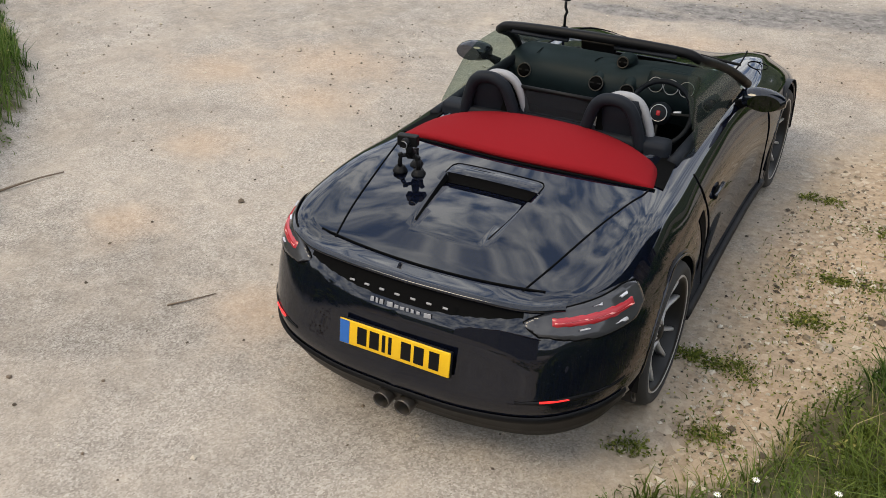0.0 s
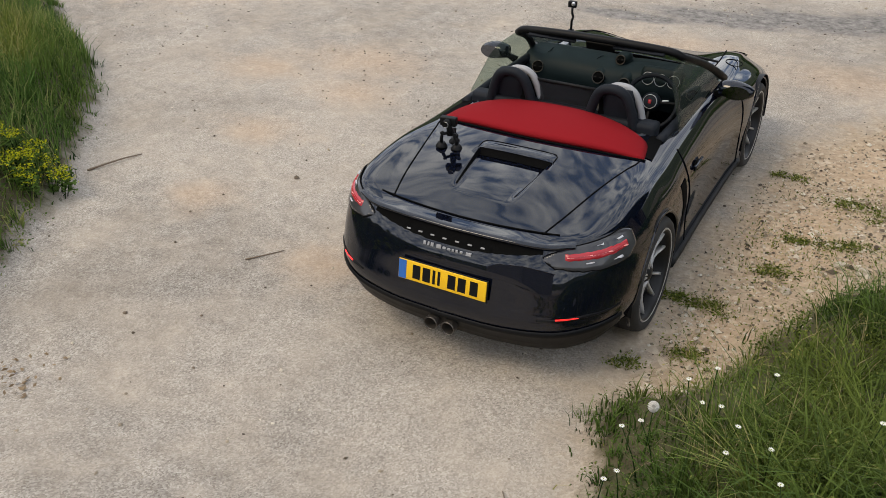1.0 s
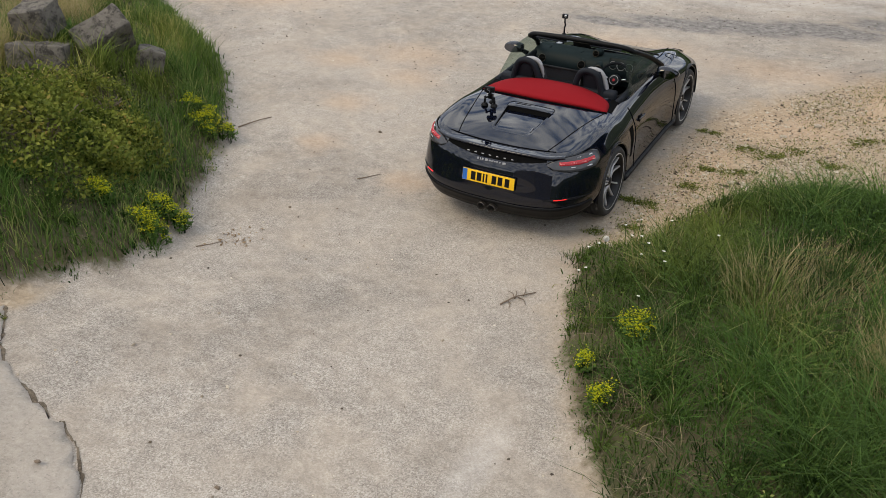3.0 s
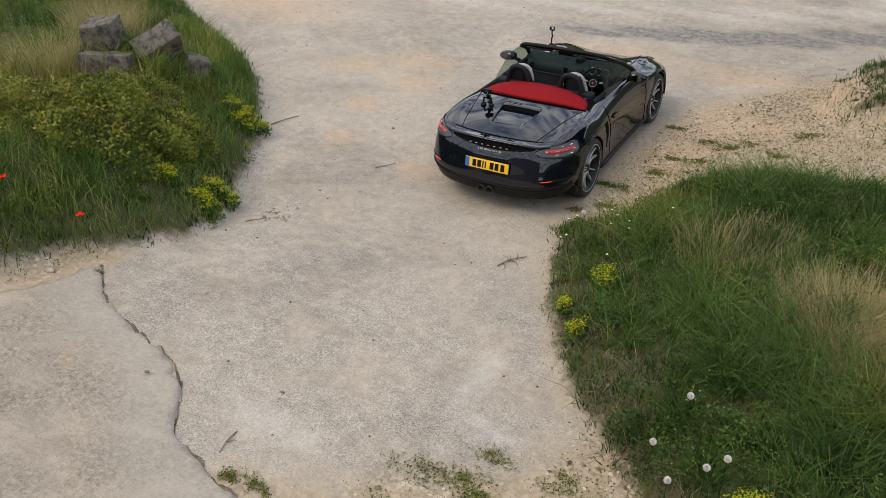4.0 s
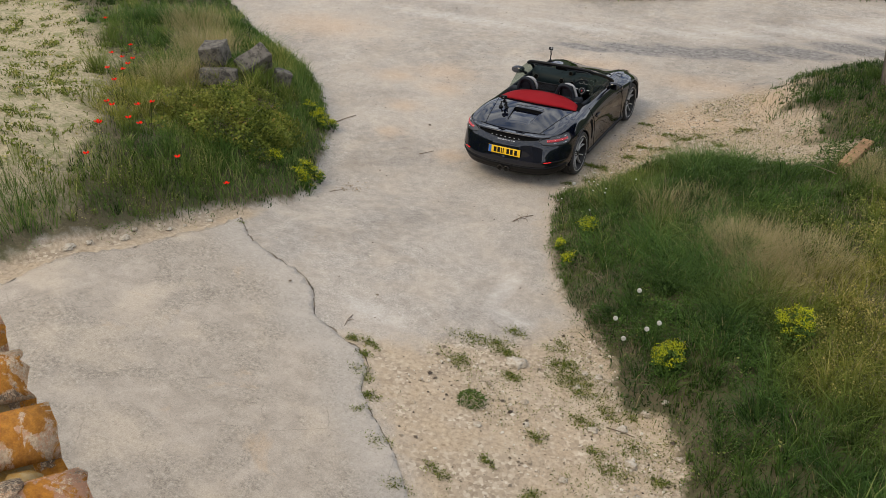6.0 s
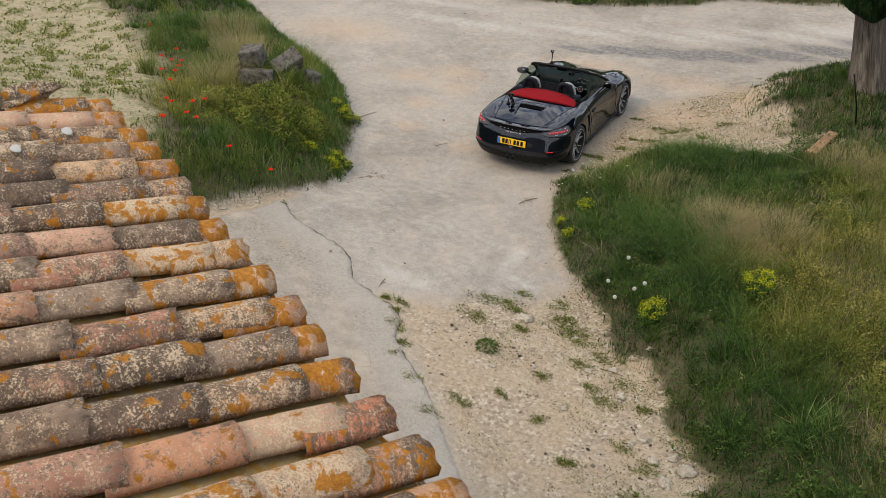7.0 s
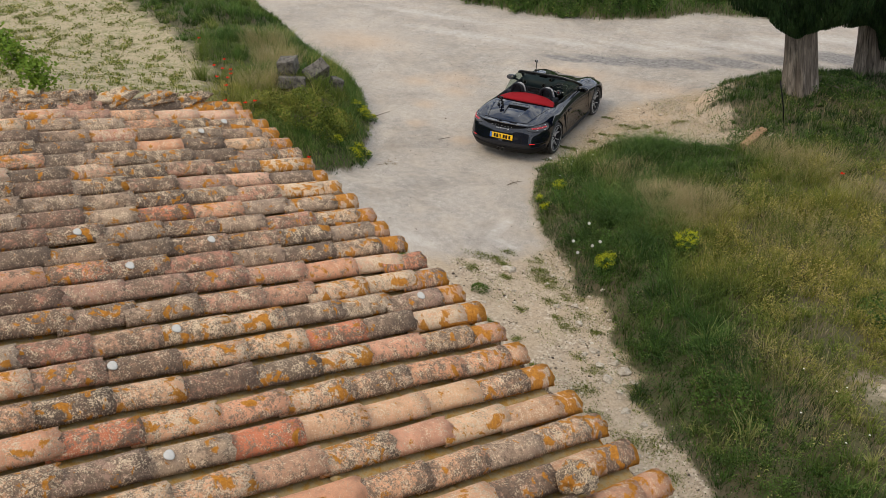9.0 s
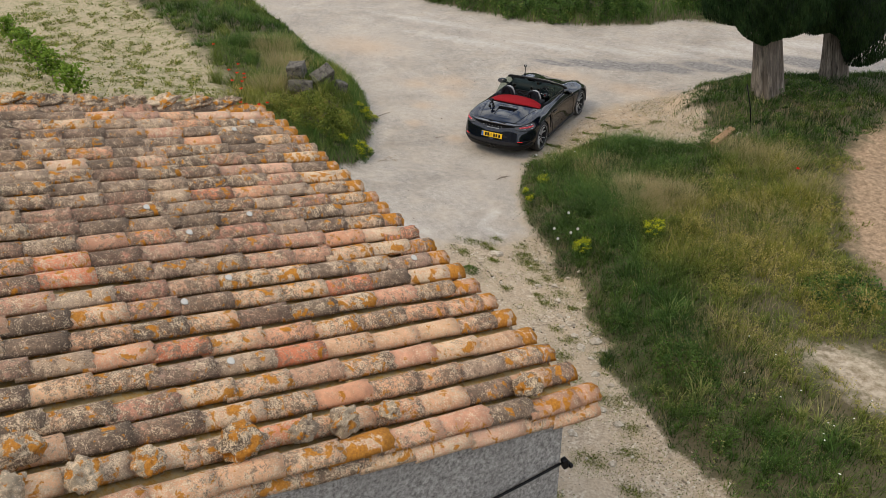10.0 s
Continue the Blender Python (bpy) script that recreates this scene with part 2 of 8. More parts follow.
    k.bump(k.math("ADD", k.math("MULTIPLY", fine, 0.6), k.math("MULTIPLY_ADD", speck, 1.4, mid)), 1.0, 0.013)
    return k.m


def leaf_material(name, lo, hi, dry=(0.3, 0.25, 0.1), dryness=0.25, rough=0.55, warm=None):
    """Leaves whose tone runs from dark over bright to dry; warm gives the same three for the yellower kind of plants."""
    k = Nodes(name, rough, 0, 0.07)
    t = k.attr("tone")
    n = k.noise(k.pos(), 0.7, 3.0)
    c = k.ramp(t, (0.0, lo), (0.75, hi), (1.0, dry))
    c = k.mix(k.ramp(n, (0.45, 0.0), (0.7, dryness)), c, dry)
    if warm:
        c = k.mix(k.attr("warm"), c, k.ramp(t, (0.0, warm[0]), (0.7, warm[1]), (1.0, warm[2])))
    k.color(c)
    tr = k.n.new("ShaderNodeBsdfTranslucent")
    k.l.new(c, tr.inputs["Color"])
    ms = k.n.new("ShaderNodeMixShader")
    ms.inputs["Fac"].default_value = 0.30
    k.l.new(k.b.outputs["BSDF"], ms.inputs[1])
    k.l.new(tr.outputs["BSDF"], ms.inputs[2])
    k.l.new(ms.outputs["Shader"], k.n["Material Output"].inputs["Surface"])
    return k.m


def stone_material(name, lo, hi, spots=(0.1, 0.095, 0.085), scale=1.0):
    k = Nodes(name, 0.92, 0, 0.25)
    p = k.pos()
    mid, fine = k.noise(p, 7.0 * scale, 6.0, 0.65), k.noise(p, 60.0 * scale, 4.0, 0.65)
    c = k.mix(mid, lo, hi)
    c = k.mix(k.ramp(k.noise(p, 6.0 * scale, 9.0, 0.78), (0.47, 0.0), (0.58, 0.9)), c, spots)
    c = k.mix(k.ramp(k.cells(p, 26.0 * scale, "Distance"), (0.1, 0.5), (0.25, 0.0)), c, hi)
    k.color(k.mix(0.35, c, k.mix(fine, (0.5, 0.5, 0.5), (1.4, 1.4, 1.4)), "MULTIPLY"))
    k.bump(k.math("ADD", fine, k.math("MULTIPLY", mid, 2.0)), 0.6, 0.012)
    return k.m


def pebble_material():
    k = Nodes("pebbles", 0.9, 0, 0.3)
    c = k.ramp(k.attr("tone"), (0.0, (0.055, 0.043, 0.033)), (0.12, (0.16, 0.125, 0.09)), (0.5, (0.40, 0.335, 0.25)), (1.0, (0.62, 0.56, 0.46)))
    k.color(k.mix(0.4, c, k.mix(k.noise(k.pos(), 90.0, 3.0), (0.6, 0.6, 0.6), (1.3, 1.3, 1.3)), "MULTIPLY"))
    return k.m


def paint_material():
    k = Nodes("black_paint", 0.3, 0, 0.0)
    p = k.obj()
    k.color(k.mix(k.noise(p, 900.0, 1.0), (0.0015, 0.002, 0.005), (0.0035, 0.005, 0.011)))
    k.b.inputs["Coat Weight"].default_value, k.b.inputs["Coat Roughness"].default_value, k.b.inputs["Coat IOR"].default_value = 1.0, 0.03, 1.56
    return k.m


def glass_material(name, tint, gloss=0.1, dust_haze=0.0, ior=1.5):
    k = Nodes(name)
    tr, gl, ms = k.n.new("ShaderNodeBsdfTransparent"), k.n.new("ShaderNodeBsdfGlossy"), k.n.new("ShaderNodeMixShader")
    tr.inputs["Color"].default_value = (*tint, 1)
    gl.inputs["Roughness"].default_value = 0.03
    lw = k.n.new("ShaderNodeFresnel")
    lw.inputs["IOR"].default_value = ior
    k.l.new(k.math("MULTIPLY_ADD", lw.outputs["Fac"], 0.9, gloss * 0.4), ms.inputs["Fac"])
    k.l.new(tr.outputs["BSDF"], ms.inputs[1])
    k.l.new(gl.outputs["BSDF"], ms.inputs[2])
    # a thin pale diffuse film: painted haze in place of reflected light
    df, film = k.n.new("ShaderNodeBsdfDiffuse"), k.n.new("ShaderNodeMixShader")
    df.inputs["Color"].default_value = (0.30, 0.34, 0.30, 1)
    film.inputs["Fac"].default_value = dust_haze
    k.l.new(ms.outputs["Shader"], film.inputs[1])
    k.l.new(df.outputs["BSDF"], film.inputs[2])
    k.l.new(film.outputs["Shader"], k.n["Material Output"].inputs["Surface"])
    return k.m


def mesh_material():
    """A fine dark net that lets some light through."""
    k = Nodes("dark_mesh_screen", 0.8, 0, 0.1)
    k.color((0.012, 0.013, 0.016))
    tr, ms = k.n.new("ShaderNodeBsdfTransparent"), k.n.new("ShaderNodeMixShader")
    ms.inputs["Fac"].default_value = 0.86
    k.l.new(tr.outputs["BSDF"], ms.inputs[1])
    k.l.new(k.b.outputs["BSDF"], ms.inputs[2])
    k.l.new(ms.outputs["Shader"], k.n["Material Output"].inputs["Surface"])
    return k.m


def bark_material():
    k = Nodes("bark", 0.95, 0, 0.2)
    p = k.tc.outputs["Object"]
    v = k.n.new("ShaderNodeMapping")
    v.inputs["Scale"].default_value = (1, 1, 0.09)
    k.l.new(p, v.inputs["Vector"])
    f, g = k.noise(v.outputs["Vector"], 22.0, 6.0, 0.7, 0.4), k.noise(v.outputs["Vector"], 6.0, 4.0)
    c = k.mix(k.ramp(f, (0.35, 0.0), (0.65, 1.0)), (0.045, 0.037, 0.030), (0.33, 0.275, 0.22))
    k.color(k.mix(k.ramp(g, (0.45, 0.0), (0.6, 0.7)), c, k.mix(f, (0.035, 0.028, 0.022), (0.15, 0.12, 0.095))))
    k.bump(f, 0.9, 0.03)
    return k.m


def render_wall_material():
    k = Nodes("roughcast", 0.95, 0, 0.2)
    p = k.pos()
    f, g = k.noise(p, 30.0, 8.0, 0.8), k.noise(p, 1.4, 5.0, 0.6)
    c = k.mix(k.ramp(f, (0.36, 0.0), (0.64, 1.0)), (0.085, 0.078, 0.072), (0.56, 0.53, 0.49))
    k.color(k.mix(k.ramp(g, (0.4, 0.0), (0.7, 0.5)), c, (0.20, 0.19, 0.18)))
    k.bump(f, 0.9, 0.02)
    return k.m


GROUND, CONCRETE, PEBBLES = ground_material(), concrete_material(), pebble_material()
CLAY = [(0.47, 0.262, 0.188), (0.40, 0.245, 0.185), (0.48, 0.295, 0.20), (0.45, 0.225, 0.160), (0.38, 0.26, 0.205), (0.50, 0.285, 0.195)]
TILE_OLD = tile_material("old_clay_tile", CLAY, 0.010, 0.072, -0.008)
TILE_GREY = tile_material("weathered_grey_tile", [(0.37, 0.275, 0.205), (0.41, 0.31, 0.225), (0.35, 0.275, 0.215)], 0.016, 0.074, -0.006)
TILE_PALE = tile_material("pale_clay_tile", [(0.60, 0.36, 0.225), (0.64, 0.425, 0.27), (0.58, 0.315, 0.19), (0.61, 0.385, 0.245)], 0.040, 0.0, 0.014)
TILE_NEW = tile_material("bright_clay_tile", [(0.58, 0.215, 0.12), (0.57, 0.245, 0.145), (0.60, 0.33, 0.21)], 0.01, -0.015, -0.03)
TILE_EAVE = tile_material("lichened_tile", [(0.52, 0.33, 0.21), (0.56, 0.38, 0.24), (0.50, 0.30, 0.19)], 0.055, -0.01, 0.02)
TILE_END = tile_material("ochre_tile_end", [(0.50, 0.29, 0.19), (0.54, 0.33, 0.21), (0.46, 0.27, 0.18)], 0.125, -0.02, 0.0)
TILE_PINK = tile_material("pink_clay_tile", [(0.60, 0.36, 0.25), (0.56, 0.31, 0.21), (0.58, 0.37, 0.27)], 0.015, -0.06, 0.0)
TILE_CHANNEL = tile_material("channel_tile", [(0.30, 0.21, 0.12), (0.34, 0.25, 0.14)], 0.045, 0.05)
MORTAR = stone_material("mossy_mortar", (0.24, 0.17, 0.075), (0.46, 0.34, 0.17), (0.36, 0.19, 0.03), 3.0)
LUMP = tile_material("lichened_stone", [(0.34, 0.30, 0.235), (0.30, 0.27, 0.215), (0.40, 0.345, 0.26)], 0.065, 0.055, 0.02)
ROUGHCAST, BARK = render_wall_material(), bark_material()
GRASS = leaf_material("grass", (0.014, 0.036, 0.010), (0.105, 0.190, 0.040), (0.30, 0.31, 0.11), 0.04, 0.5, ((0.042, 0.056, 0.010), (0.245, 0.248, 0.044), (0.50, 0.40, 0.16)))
GRASS_DRY = leaf_material("dry_grass", (0.26, 0.225, 0.09), (0.42, 0.355, 0.18), (0.50, 0.40, 0.24), 0.3)
DEAD = leaf_material("dead_stems", (0.10, 0.078, 0.055), (0.22, 0.175, 0.12), (0.32, 0.26, 0.18), 0.3)
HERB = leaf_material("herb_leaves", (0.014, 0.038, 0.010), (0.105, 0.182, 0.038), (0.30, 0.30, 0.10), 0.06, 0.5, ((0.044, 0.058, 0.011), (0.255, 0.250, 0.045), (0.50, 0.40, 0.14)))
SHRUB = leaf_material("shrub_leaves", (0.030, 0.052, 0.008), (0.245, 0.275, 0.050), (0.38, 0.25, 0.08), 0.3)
EUPHORBIA = leaf_material("yellow_green_bracts", (0.24, 0.31, 0.01), (0.52, 0.52, 0.02), (0.52, 0.48, 0.03), 0.1)
CYPRESS = leaf_material("cypress_foliage", (0.010, 0.026, 0.010), (0.038, 0.075, 0.024), (0.06, 0.06, 0.024), 0.08)
LITTER = leaf_material("dry_brown_leaves", (0.20, 0.14, 0.085), (0.30, 0.22, 0.14), (0.36, 0.28, 0.18), 0.3)
POPPY = plain("poppy_petals", (0.60, 0.014, 0.004), 0.6, 0, 40, 0.2, 0)
LICHEN = plain("white_lichen", (0.42, 0.405, 0.37), 0.9, 0, 90, 0.2, 0.2)
POPPY.node_tree.nodes["Principled BSDF"].inputs["Specular IOR Level"].default_value = 0.05
WHITE_PETAL = plain("white_petals", (0.80, 0.79, 0.74), 0.7, 0, 40, 0.06, 0)
SEED_HEAD = plain("seed_head_fluff", (0.60, 0.58, 0.54), 0.9, 0, 80, 0.15, 0)
WOODY = plain("dry_twig", (0.16, 0.12, 0.085), 0.85, 0, 80, 0.3, 0.3)
PLANK = stone_material("weathered_timber", (0.24, 0.14, 0.075), (0.38, 0.24, 0.135), (0.18, 0.11, 0.06))
ROCK = stone_material("weathered_block", (0.070, 0.062, 0.052), (0.205, 0.185, 0.155), (0.03, 0.027, 0.023), 1.6)
LIMESTONE = stone_material("limestone", (0.34, 0.29, 0.22), (0.58, 0.52, 0.43), (0.30, 0.24, 0.17), 2.0)
PAINT = paint_material()
BLACK = plain("black_plastic", (0.004, 0.004, 0.0045), 0.5, 0, 200, 0.2, 0.1)
GAP = plain("shadow_gap", (0.004, 0.004, 0.004), 0.7, 0, 50, 0.1, 0)
RUBBER = plain("tyre_rubber", (0.022, 0.021, 0.020), 0.8, 0, 120, 0.25, 0.2)
RED_CLOTH = plain("red_roof_cloth", (0.20, 0.0075, 0.011), 0.9, 0, 500, 0.18, 0.25)
LEATHER = plain("dark_leather", (0.009, 0.011, 0.015), 0.6, 0, 150, 0.2, 0.12)
DASH = plain("dashboard_leather", (0.009, 0.017, 0.020), 0.6, 0, 150, 0.2, 0.12)
for dull, gloss in ((BLACK, 0.18), (GAP, 0.02), (LEATHER, 0.15), (DASH, 0.22), (RED_CLOTH, 0.1)):
    dull.node_tree.nodes["Principled BSDF"].inputs["Specular IOR Level"].default_value = gloss
SILVER = plain("satin_silver", (0.46, 0.46, 0.47), 0.3, 0.9, 90, 0.06, 0)
# near-black: shade between the spokes put into the barrel's colour
RIM = plain("dark_alloy", (0.012, 0.012, 0.012), 0.45, 0.4, 90, 0.1, 0)
RIM_FACE = plain("machined_alloy", (0.46, 0.45, 0.44), 0.42, 0.35, 90, 0.08, 0)
# kept dark so the brake disc looks shaded behind the spokes
STEEL = plain("dull_steel", (0.06, 0.055, 0.05), 0.45, 0.6, 90, 0.12, 0.05)
EXHAUST = plain("dark_pipe", (0.10, 0.09, 0.08), 0.35, 0.8, 90, 0.15, 0)
YELLOW = plain("yellow_plate", (0.78, 0.46, 0.006), 0.4, 0, 60, 0.05, 0)
BLUE = plain("blue_band", (0.02, 0.12, 0.42), 0.4, 0, 60, 0.05, 0)
BADGE = plain("bright_badge", (0.26, 0.26, 0.27), 0.5, 0.2, 60, 0.03, 0)
LAMP_RED = plain("red_lens", (0.36, 0.022, 0.030), 0.25, 0, 60, 0.1, 0)
LAMP_SMOKE = plain("smoked_lens", (0.040, 0.040, 0.044), 0.10, 0, 60, 0.1, 0)
LAMP_GLOW = plain("pale_red_line", (0.80, 0.30, 0.28), 0.3, 0, 60, 0.05, 0)
LAMP_CLEAR = plain("clear_lens", (0.55, 0.55, 0.58), 0.15, 0.3, 60, 0.1, 0)
GLASS = glass_material("clear_glass", (0.60, 0.71, 0.69), 0.03)
SIDE_GLASS = glass_material("side_glass", (0.52, 0.62, 0.56), 0.05, 0.05, 1.22)
SMOKE_GLASS = mesh_material()
GREY_LEATHER = plain("grey_leather", (0.27, 0.27, 0.28), 0.5, 0, 120, 0.12, 0.1)
MIRROR = plain("mirror_glass", (0.14, 0.15, 0.18), 0.02, 1.0, 10, 0.01, 0)
# no lamp: the emission stands in for light thrown back by the reflector
REFLECT = Nodes("glowing_reflector", 0.2)
REFLECT.color((0.85, 0.015, 0.015))
REFLECT.b.inputs["Emission Color"].default_value = (1.0, 0.03, 0.02, 1)
REFLECT.b.inputs["Emission Strength"].default_value = 0.6
REFLECT = REFLECT.m


# ---- mesh tools ----
def part(name, bm, material, parent=None, label="", smooth=True):
    """Links a bmesh as one mesh object under a thing or a part."""
    me = bpy.data.meshes.new(name)
    bm.to_mesh(me)
    bm.free()
    me.materials.append(material)
    me.polygons.foreach_set("use_smooth", [smooth] * len(me.polygons))
    ob = new(name, me)
    if parent is not None:
        ob.parent = parent
    if label:
        tagged(ob, label)
    return ob


def thing(name, label, category, group="", kind="", at=(0, 0, 0), turn=0.0):
    ob = new(name)
    ob.matrix_basis = pose(*at, 0, 0, turn)
    return tagged(ob, label, category, group, kind)


def add_box(bm, size, m=None, bevel=0.0, seg=2):
    r = bmesh.ops.create_cube(bm, size=1.0, matrix=(m or Matrix()) @ Matrix.Diagonal((*size, 1)))
    if bevel:
        es = list({e for v in r["verts"] for e in v.link_edges})
        bmesh.ops.bevel(bm, geom=es, offset=bevel, segments=seg, affect="EDGES", profile=0.6)
    return bm


def loft(bm, rings, closed=True, caps=True):
    """Skins rings of equal length."""
    rows = [[bm.verts.new(p) for p in r] for r in rings]
    n = len(rows[0])
    for a, b in zip(rows, rows[1:]):
        for i in range(n if closed else n - 1):
            j = (i + 1) % n
            bm.faces.new((a[i], a[j], b[j], b[i]))
    if caps and closed:
        bm.faces.new(rows[0][::-1])
        bm.faces.new(rows[-1])
    return rows


def tube(bm, pts, r, n=8, closed=False):
    """A round rod along points; r is a number or one for each point."""
    P = [Vector(p) for p in pts]
    k = len(P)
    rad = r if isinstance(r, (list, tuple)) else [r] * k
    rings, up = [], None
    for i in range(k):
        a = P[(i - 1) % k] if closed or i else P[0]
        b = P[(i + 1) % k] if closed or i < k - 1 else P[-1]
        t = (b - a).normalized()
        if up is None:
            up = t.orthogonal().normalized()
        up = (up - t * up.dot(t)).normalized()
        s = t.cross(up)
        rings.append([P[i] + (up * math.cos(2 * math.pi * j / n) + s * math.sin(2 * math.pi * j / n)) * rad[i] for j in range(n)])
    if closed:
        rings.append(rings[0])
    loft(bm, rings, True, not closed)
    if closed:
        bmesh.ops.remove_doubles(bm, verts=bm.verts, dist=1e-5)
    return bm


def spline(keys, n):
    """Catmull-Rom through the keys (rows of numbers), n points."""
    K = np.array(keys, float)
    K = np.vstack([2 * K[0] - K[1], K, 2 * K[-1] - K[-2]])
    out = []
    for u in np.linspace(0, len(keys) - 1 - 1e-9, n):
        i, f = int(u), u - int(u)
        a, b, c, d = K[i:i + 4]
        out.append(0.5 * ((2 * b) + (c - a) * f + (2 * a - 5 * b + 4 * c - d) * f * f + (3 * b - a - 3 * c + d) * f ** 3))
    return np.array(out)


def revolve(bm, profile, n=48, axis="X"):
    """Turns (radius, along) round the x axis."""
    rings = []
    for j in range(n):
        a = 2 * math.pi * j / n
        rings.append([Vector((h, r * math.cos(a), r * math.sin(a))) for r, h in profile])
    rings.append(rings[0])
    loft(bm, rings, False, False)
    bmesh.ops.remove_doubles(bm, verts=bm.verts, dist=1e-5)
    return bm


def lump(bm, r, m=None, rough=0.3, sub=2, seed=0.0, freq=1.6):
    """An uneven stone."""
    res = bmesh.ops.create_icosphere(bm, subdivisions=sub, radius=1.0)
    for v in res["verts"]:
        q = v.co * freq + Vector((seed, seed * 1.7, -seed))
        v.co *= 1 + rough * noise.noise(q) + rough * 0.5 * noise.noise(q * 2.7)
        v.co = Vector((v.co.x * r[0], v.co.y * r[1], v.co.z * r[2]))
    if m is not None:
        bmesh.ops.transform(bm, matrix=m, verts=res["verts"])
    return bm


def array_mesh(name, verts, faces, tone=None, smooth=False):
    """A mesh from numpy arrays; faces is a list of (n, k) index arrays; tone is one number for each vertex."""
    me = bpy.data.meshes.new(name)
    me.vertices.add(len(verts))
    me.vertices.foreach_set("co", np.asarray(verts, np.float32).ravel())
    loops = np.concatenate([f.ravel() for f in faces]).astype(np.int32)
    tot = np.concatenate([np.full(len(f), f.shape[1]) for f in faces]).astype(np.int32)
    start = np.concatenate([[0], np.cumsum(tot)[:-1]]).astype(np.int32)
    me.loops.add(len(loops))
    me.loops.foreach_set("vertex_index", loops)
    me.polygons.add(len(tot))
    me.polygons.foreach_set("loop_start", start)
    me.polygons.foreach_set("loop_total", tot)
    me.polygons.foreach_set("use_smooth", np.full(len(tot), smooth))
    if tone is not None:
        me.attributes.new("tone", "FLOAT", "POINT").data.foreach_set("value", np.asarray(tone, np.float32))
    me.update(calc_edges=True)
    return me


# ---- ground ----
LEFT = [(-3.3, -9), (-2.95, -6.7), (-2.75, -6.1), (-2.65, -5.5), (-2.55, -4.9), (-2.5, -4.4), (-2.4, -3.8), (-2.2, -3.4), (-2.2, -2.95), (-2.35, -2.5),
        (-2.85, -1.75), (-3.1, -1.2), (-3.6, -0.3), (-4.1, 0.25), (-4.6, 0.9), (-5.5, 1.7), (-6.5, 2.3), (-8, 3.3), (-9.7, 4.6), (-14.5, 7.6),
        (-40, 20), (-60, 20), (-60, -40), (-12, -40), (-7, -18), (-4.5, -12)]
RIGHT = [(60, 25), (12, 12), (7.4, 9.5), (5.1, 7.7), (3.8, 6.8), (3.0, 5.6), (2.8, 4.6), (2.75, 3.6), (3.3, 2.6), (4.2, 1.6), (3.7, 1.25), (2.5, 1.2),
         (1.80, 0.85), (1.60, 0.42), (1.42, 0.0), (1.34, -0.35), (1.16, -0.55), (0.98, -0.66), (0.87, -0.82), (0.92, -1.2), (1.15, -1.9), (1.37, -2.45), (1.8, -3.2), (2.3, -3.85), (2.7, -4.3),
         (3.25, -4.9), (3.7, -5.35), (4.4, -6.1), (5.25, -7.05), (6.2, -7.8), (7.5, -9.3), (9, -11.5), (12, -16), (18, -30), (60, -40)]
FAR = [(-60, 14), (-12, 10.3), (-8.2, 9.95), (-6.7, 9.75), (-5.2, 9.5), (-3.5, 9.3), (-1.5, 9.9), (0.1, 10.9), (0.8, 11.9), (2, 12.1), (4.9, 13.2),
       (8, 14.5), (14, 17), (60, 36), (60, 90), (-60, 90)]
FIELD = [(-3.3, -6.4), (-3.6, -5.5), (-5.1, -3.9), (-7.2, -1.75), (-9.3, -0.2), (-11.2, 0.8), (-14, 2.2), (-40, 10), (-60, 8), (-60, -40), (-14, -40), (-8, -18), (-4.2, -9)]
TILLED = [(7.9, 4.2), (7.4, 2.1), (7.6, -0.3), (8.0, -2.4), (8.7, -3.6), (11, -5), (60, -9), (60, 10), (9, 6)]
BARE = [(7.5, -5.9), (7.95, -6.4), (8.6, -6.9), (9.8, -7.5), (9.8, -6.4), (8.4, -5.75)]
DIRT = [(0.35, -5.85), (1.09, -5.46), (1.3, -5.15), (1.92, -4.8), (2.3, -3.95), (1.3, -2.2), (0.9, -1.1), (0.85, -0.4), (0.8, 0.6), (0.95, 1.8), (1.05, 3.0), (1.7, 3.9),
        (3.1, 5.4), (6, 4), (9, -4), (11, -14), (6, -16), (4.4, -10.2), (3.6, -8.9), (1.9, -7.15), (1.0, -6.4)]
SLAB = [(-2.27, -4.33), (-2.11, -4.46), (-1.77, -4.75), (-1.33, -4.92), (-0.86, -5.02), (-0.42, -5.28), (-0.09, -5.71), (0.11, -5.80), (0.41, -5.88), (0.70, -5.96),
        (0.91, -6.17), (1.02, -6.48), (1.36, -6.76), (1.8, -7.08), (2.6, -7.9), (3.6, -8.9), (4.4, -10.0), (4.2, -11.9), (-0.5, -13), (-4.3, -12.0), (-3.06, -9),
        (-2.74, -6.7), (-2.50, -6.1), (-2.42, -5.5), (-2.30, -4.9), (-2.32, -4.45)]


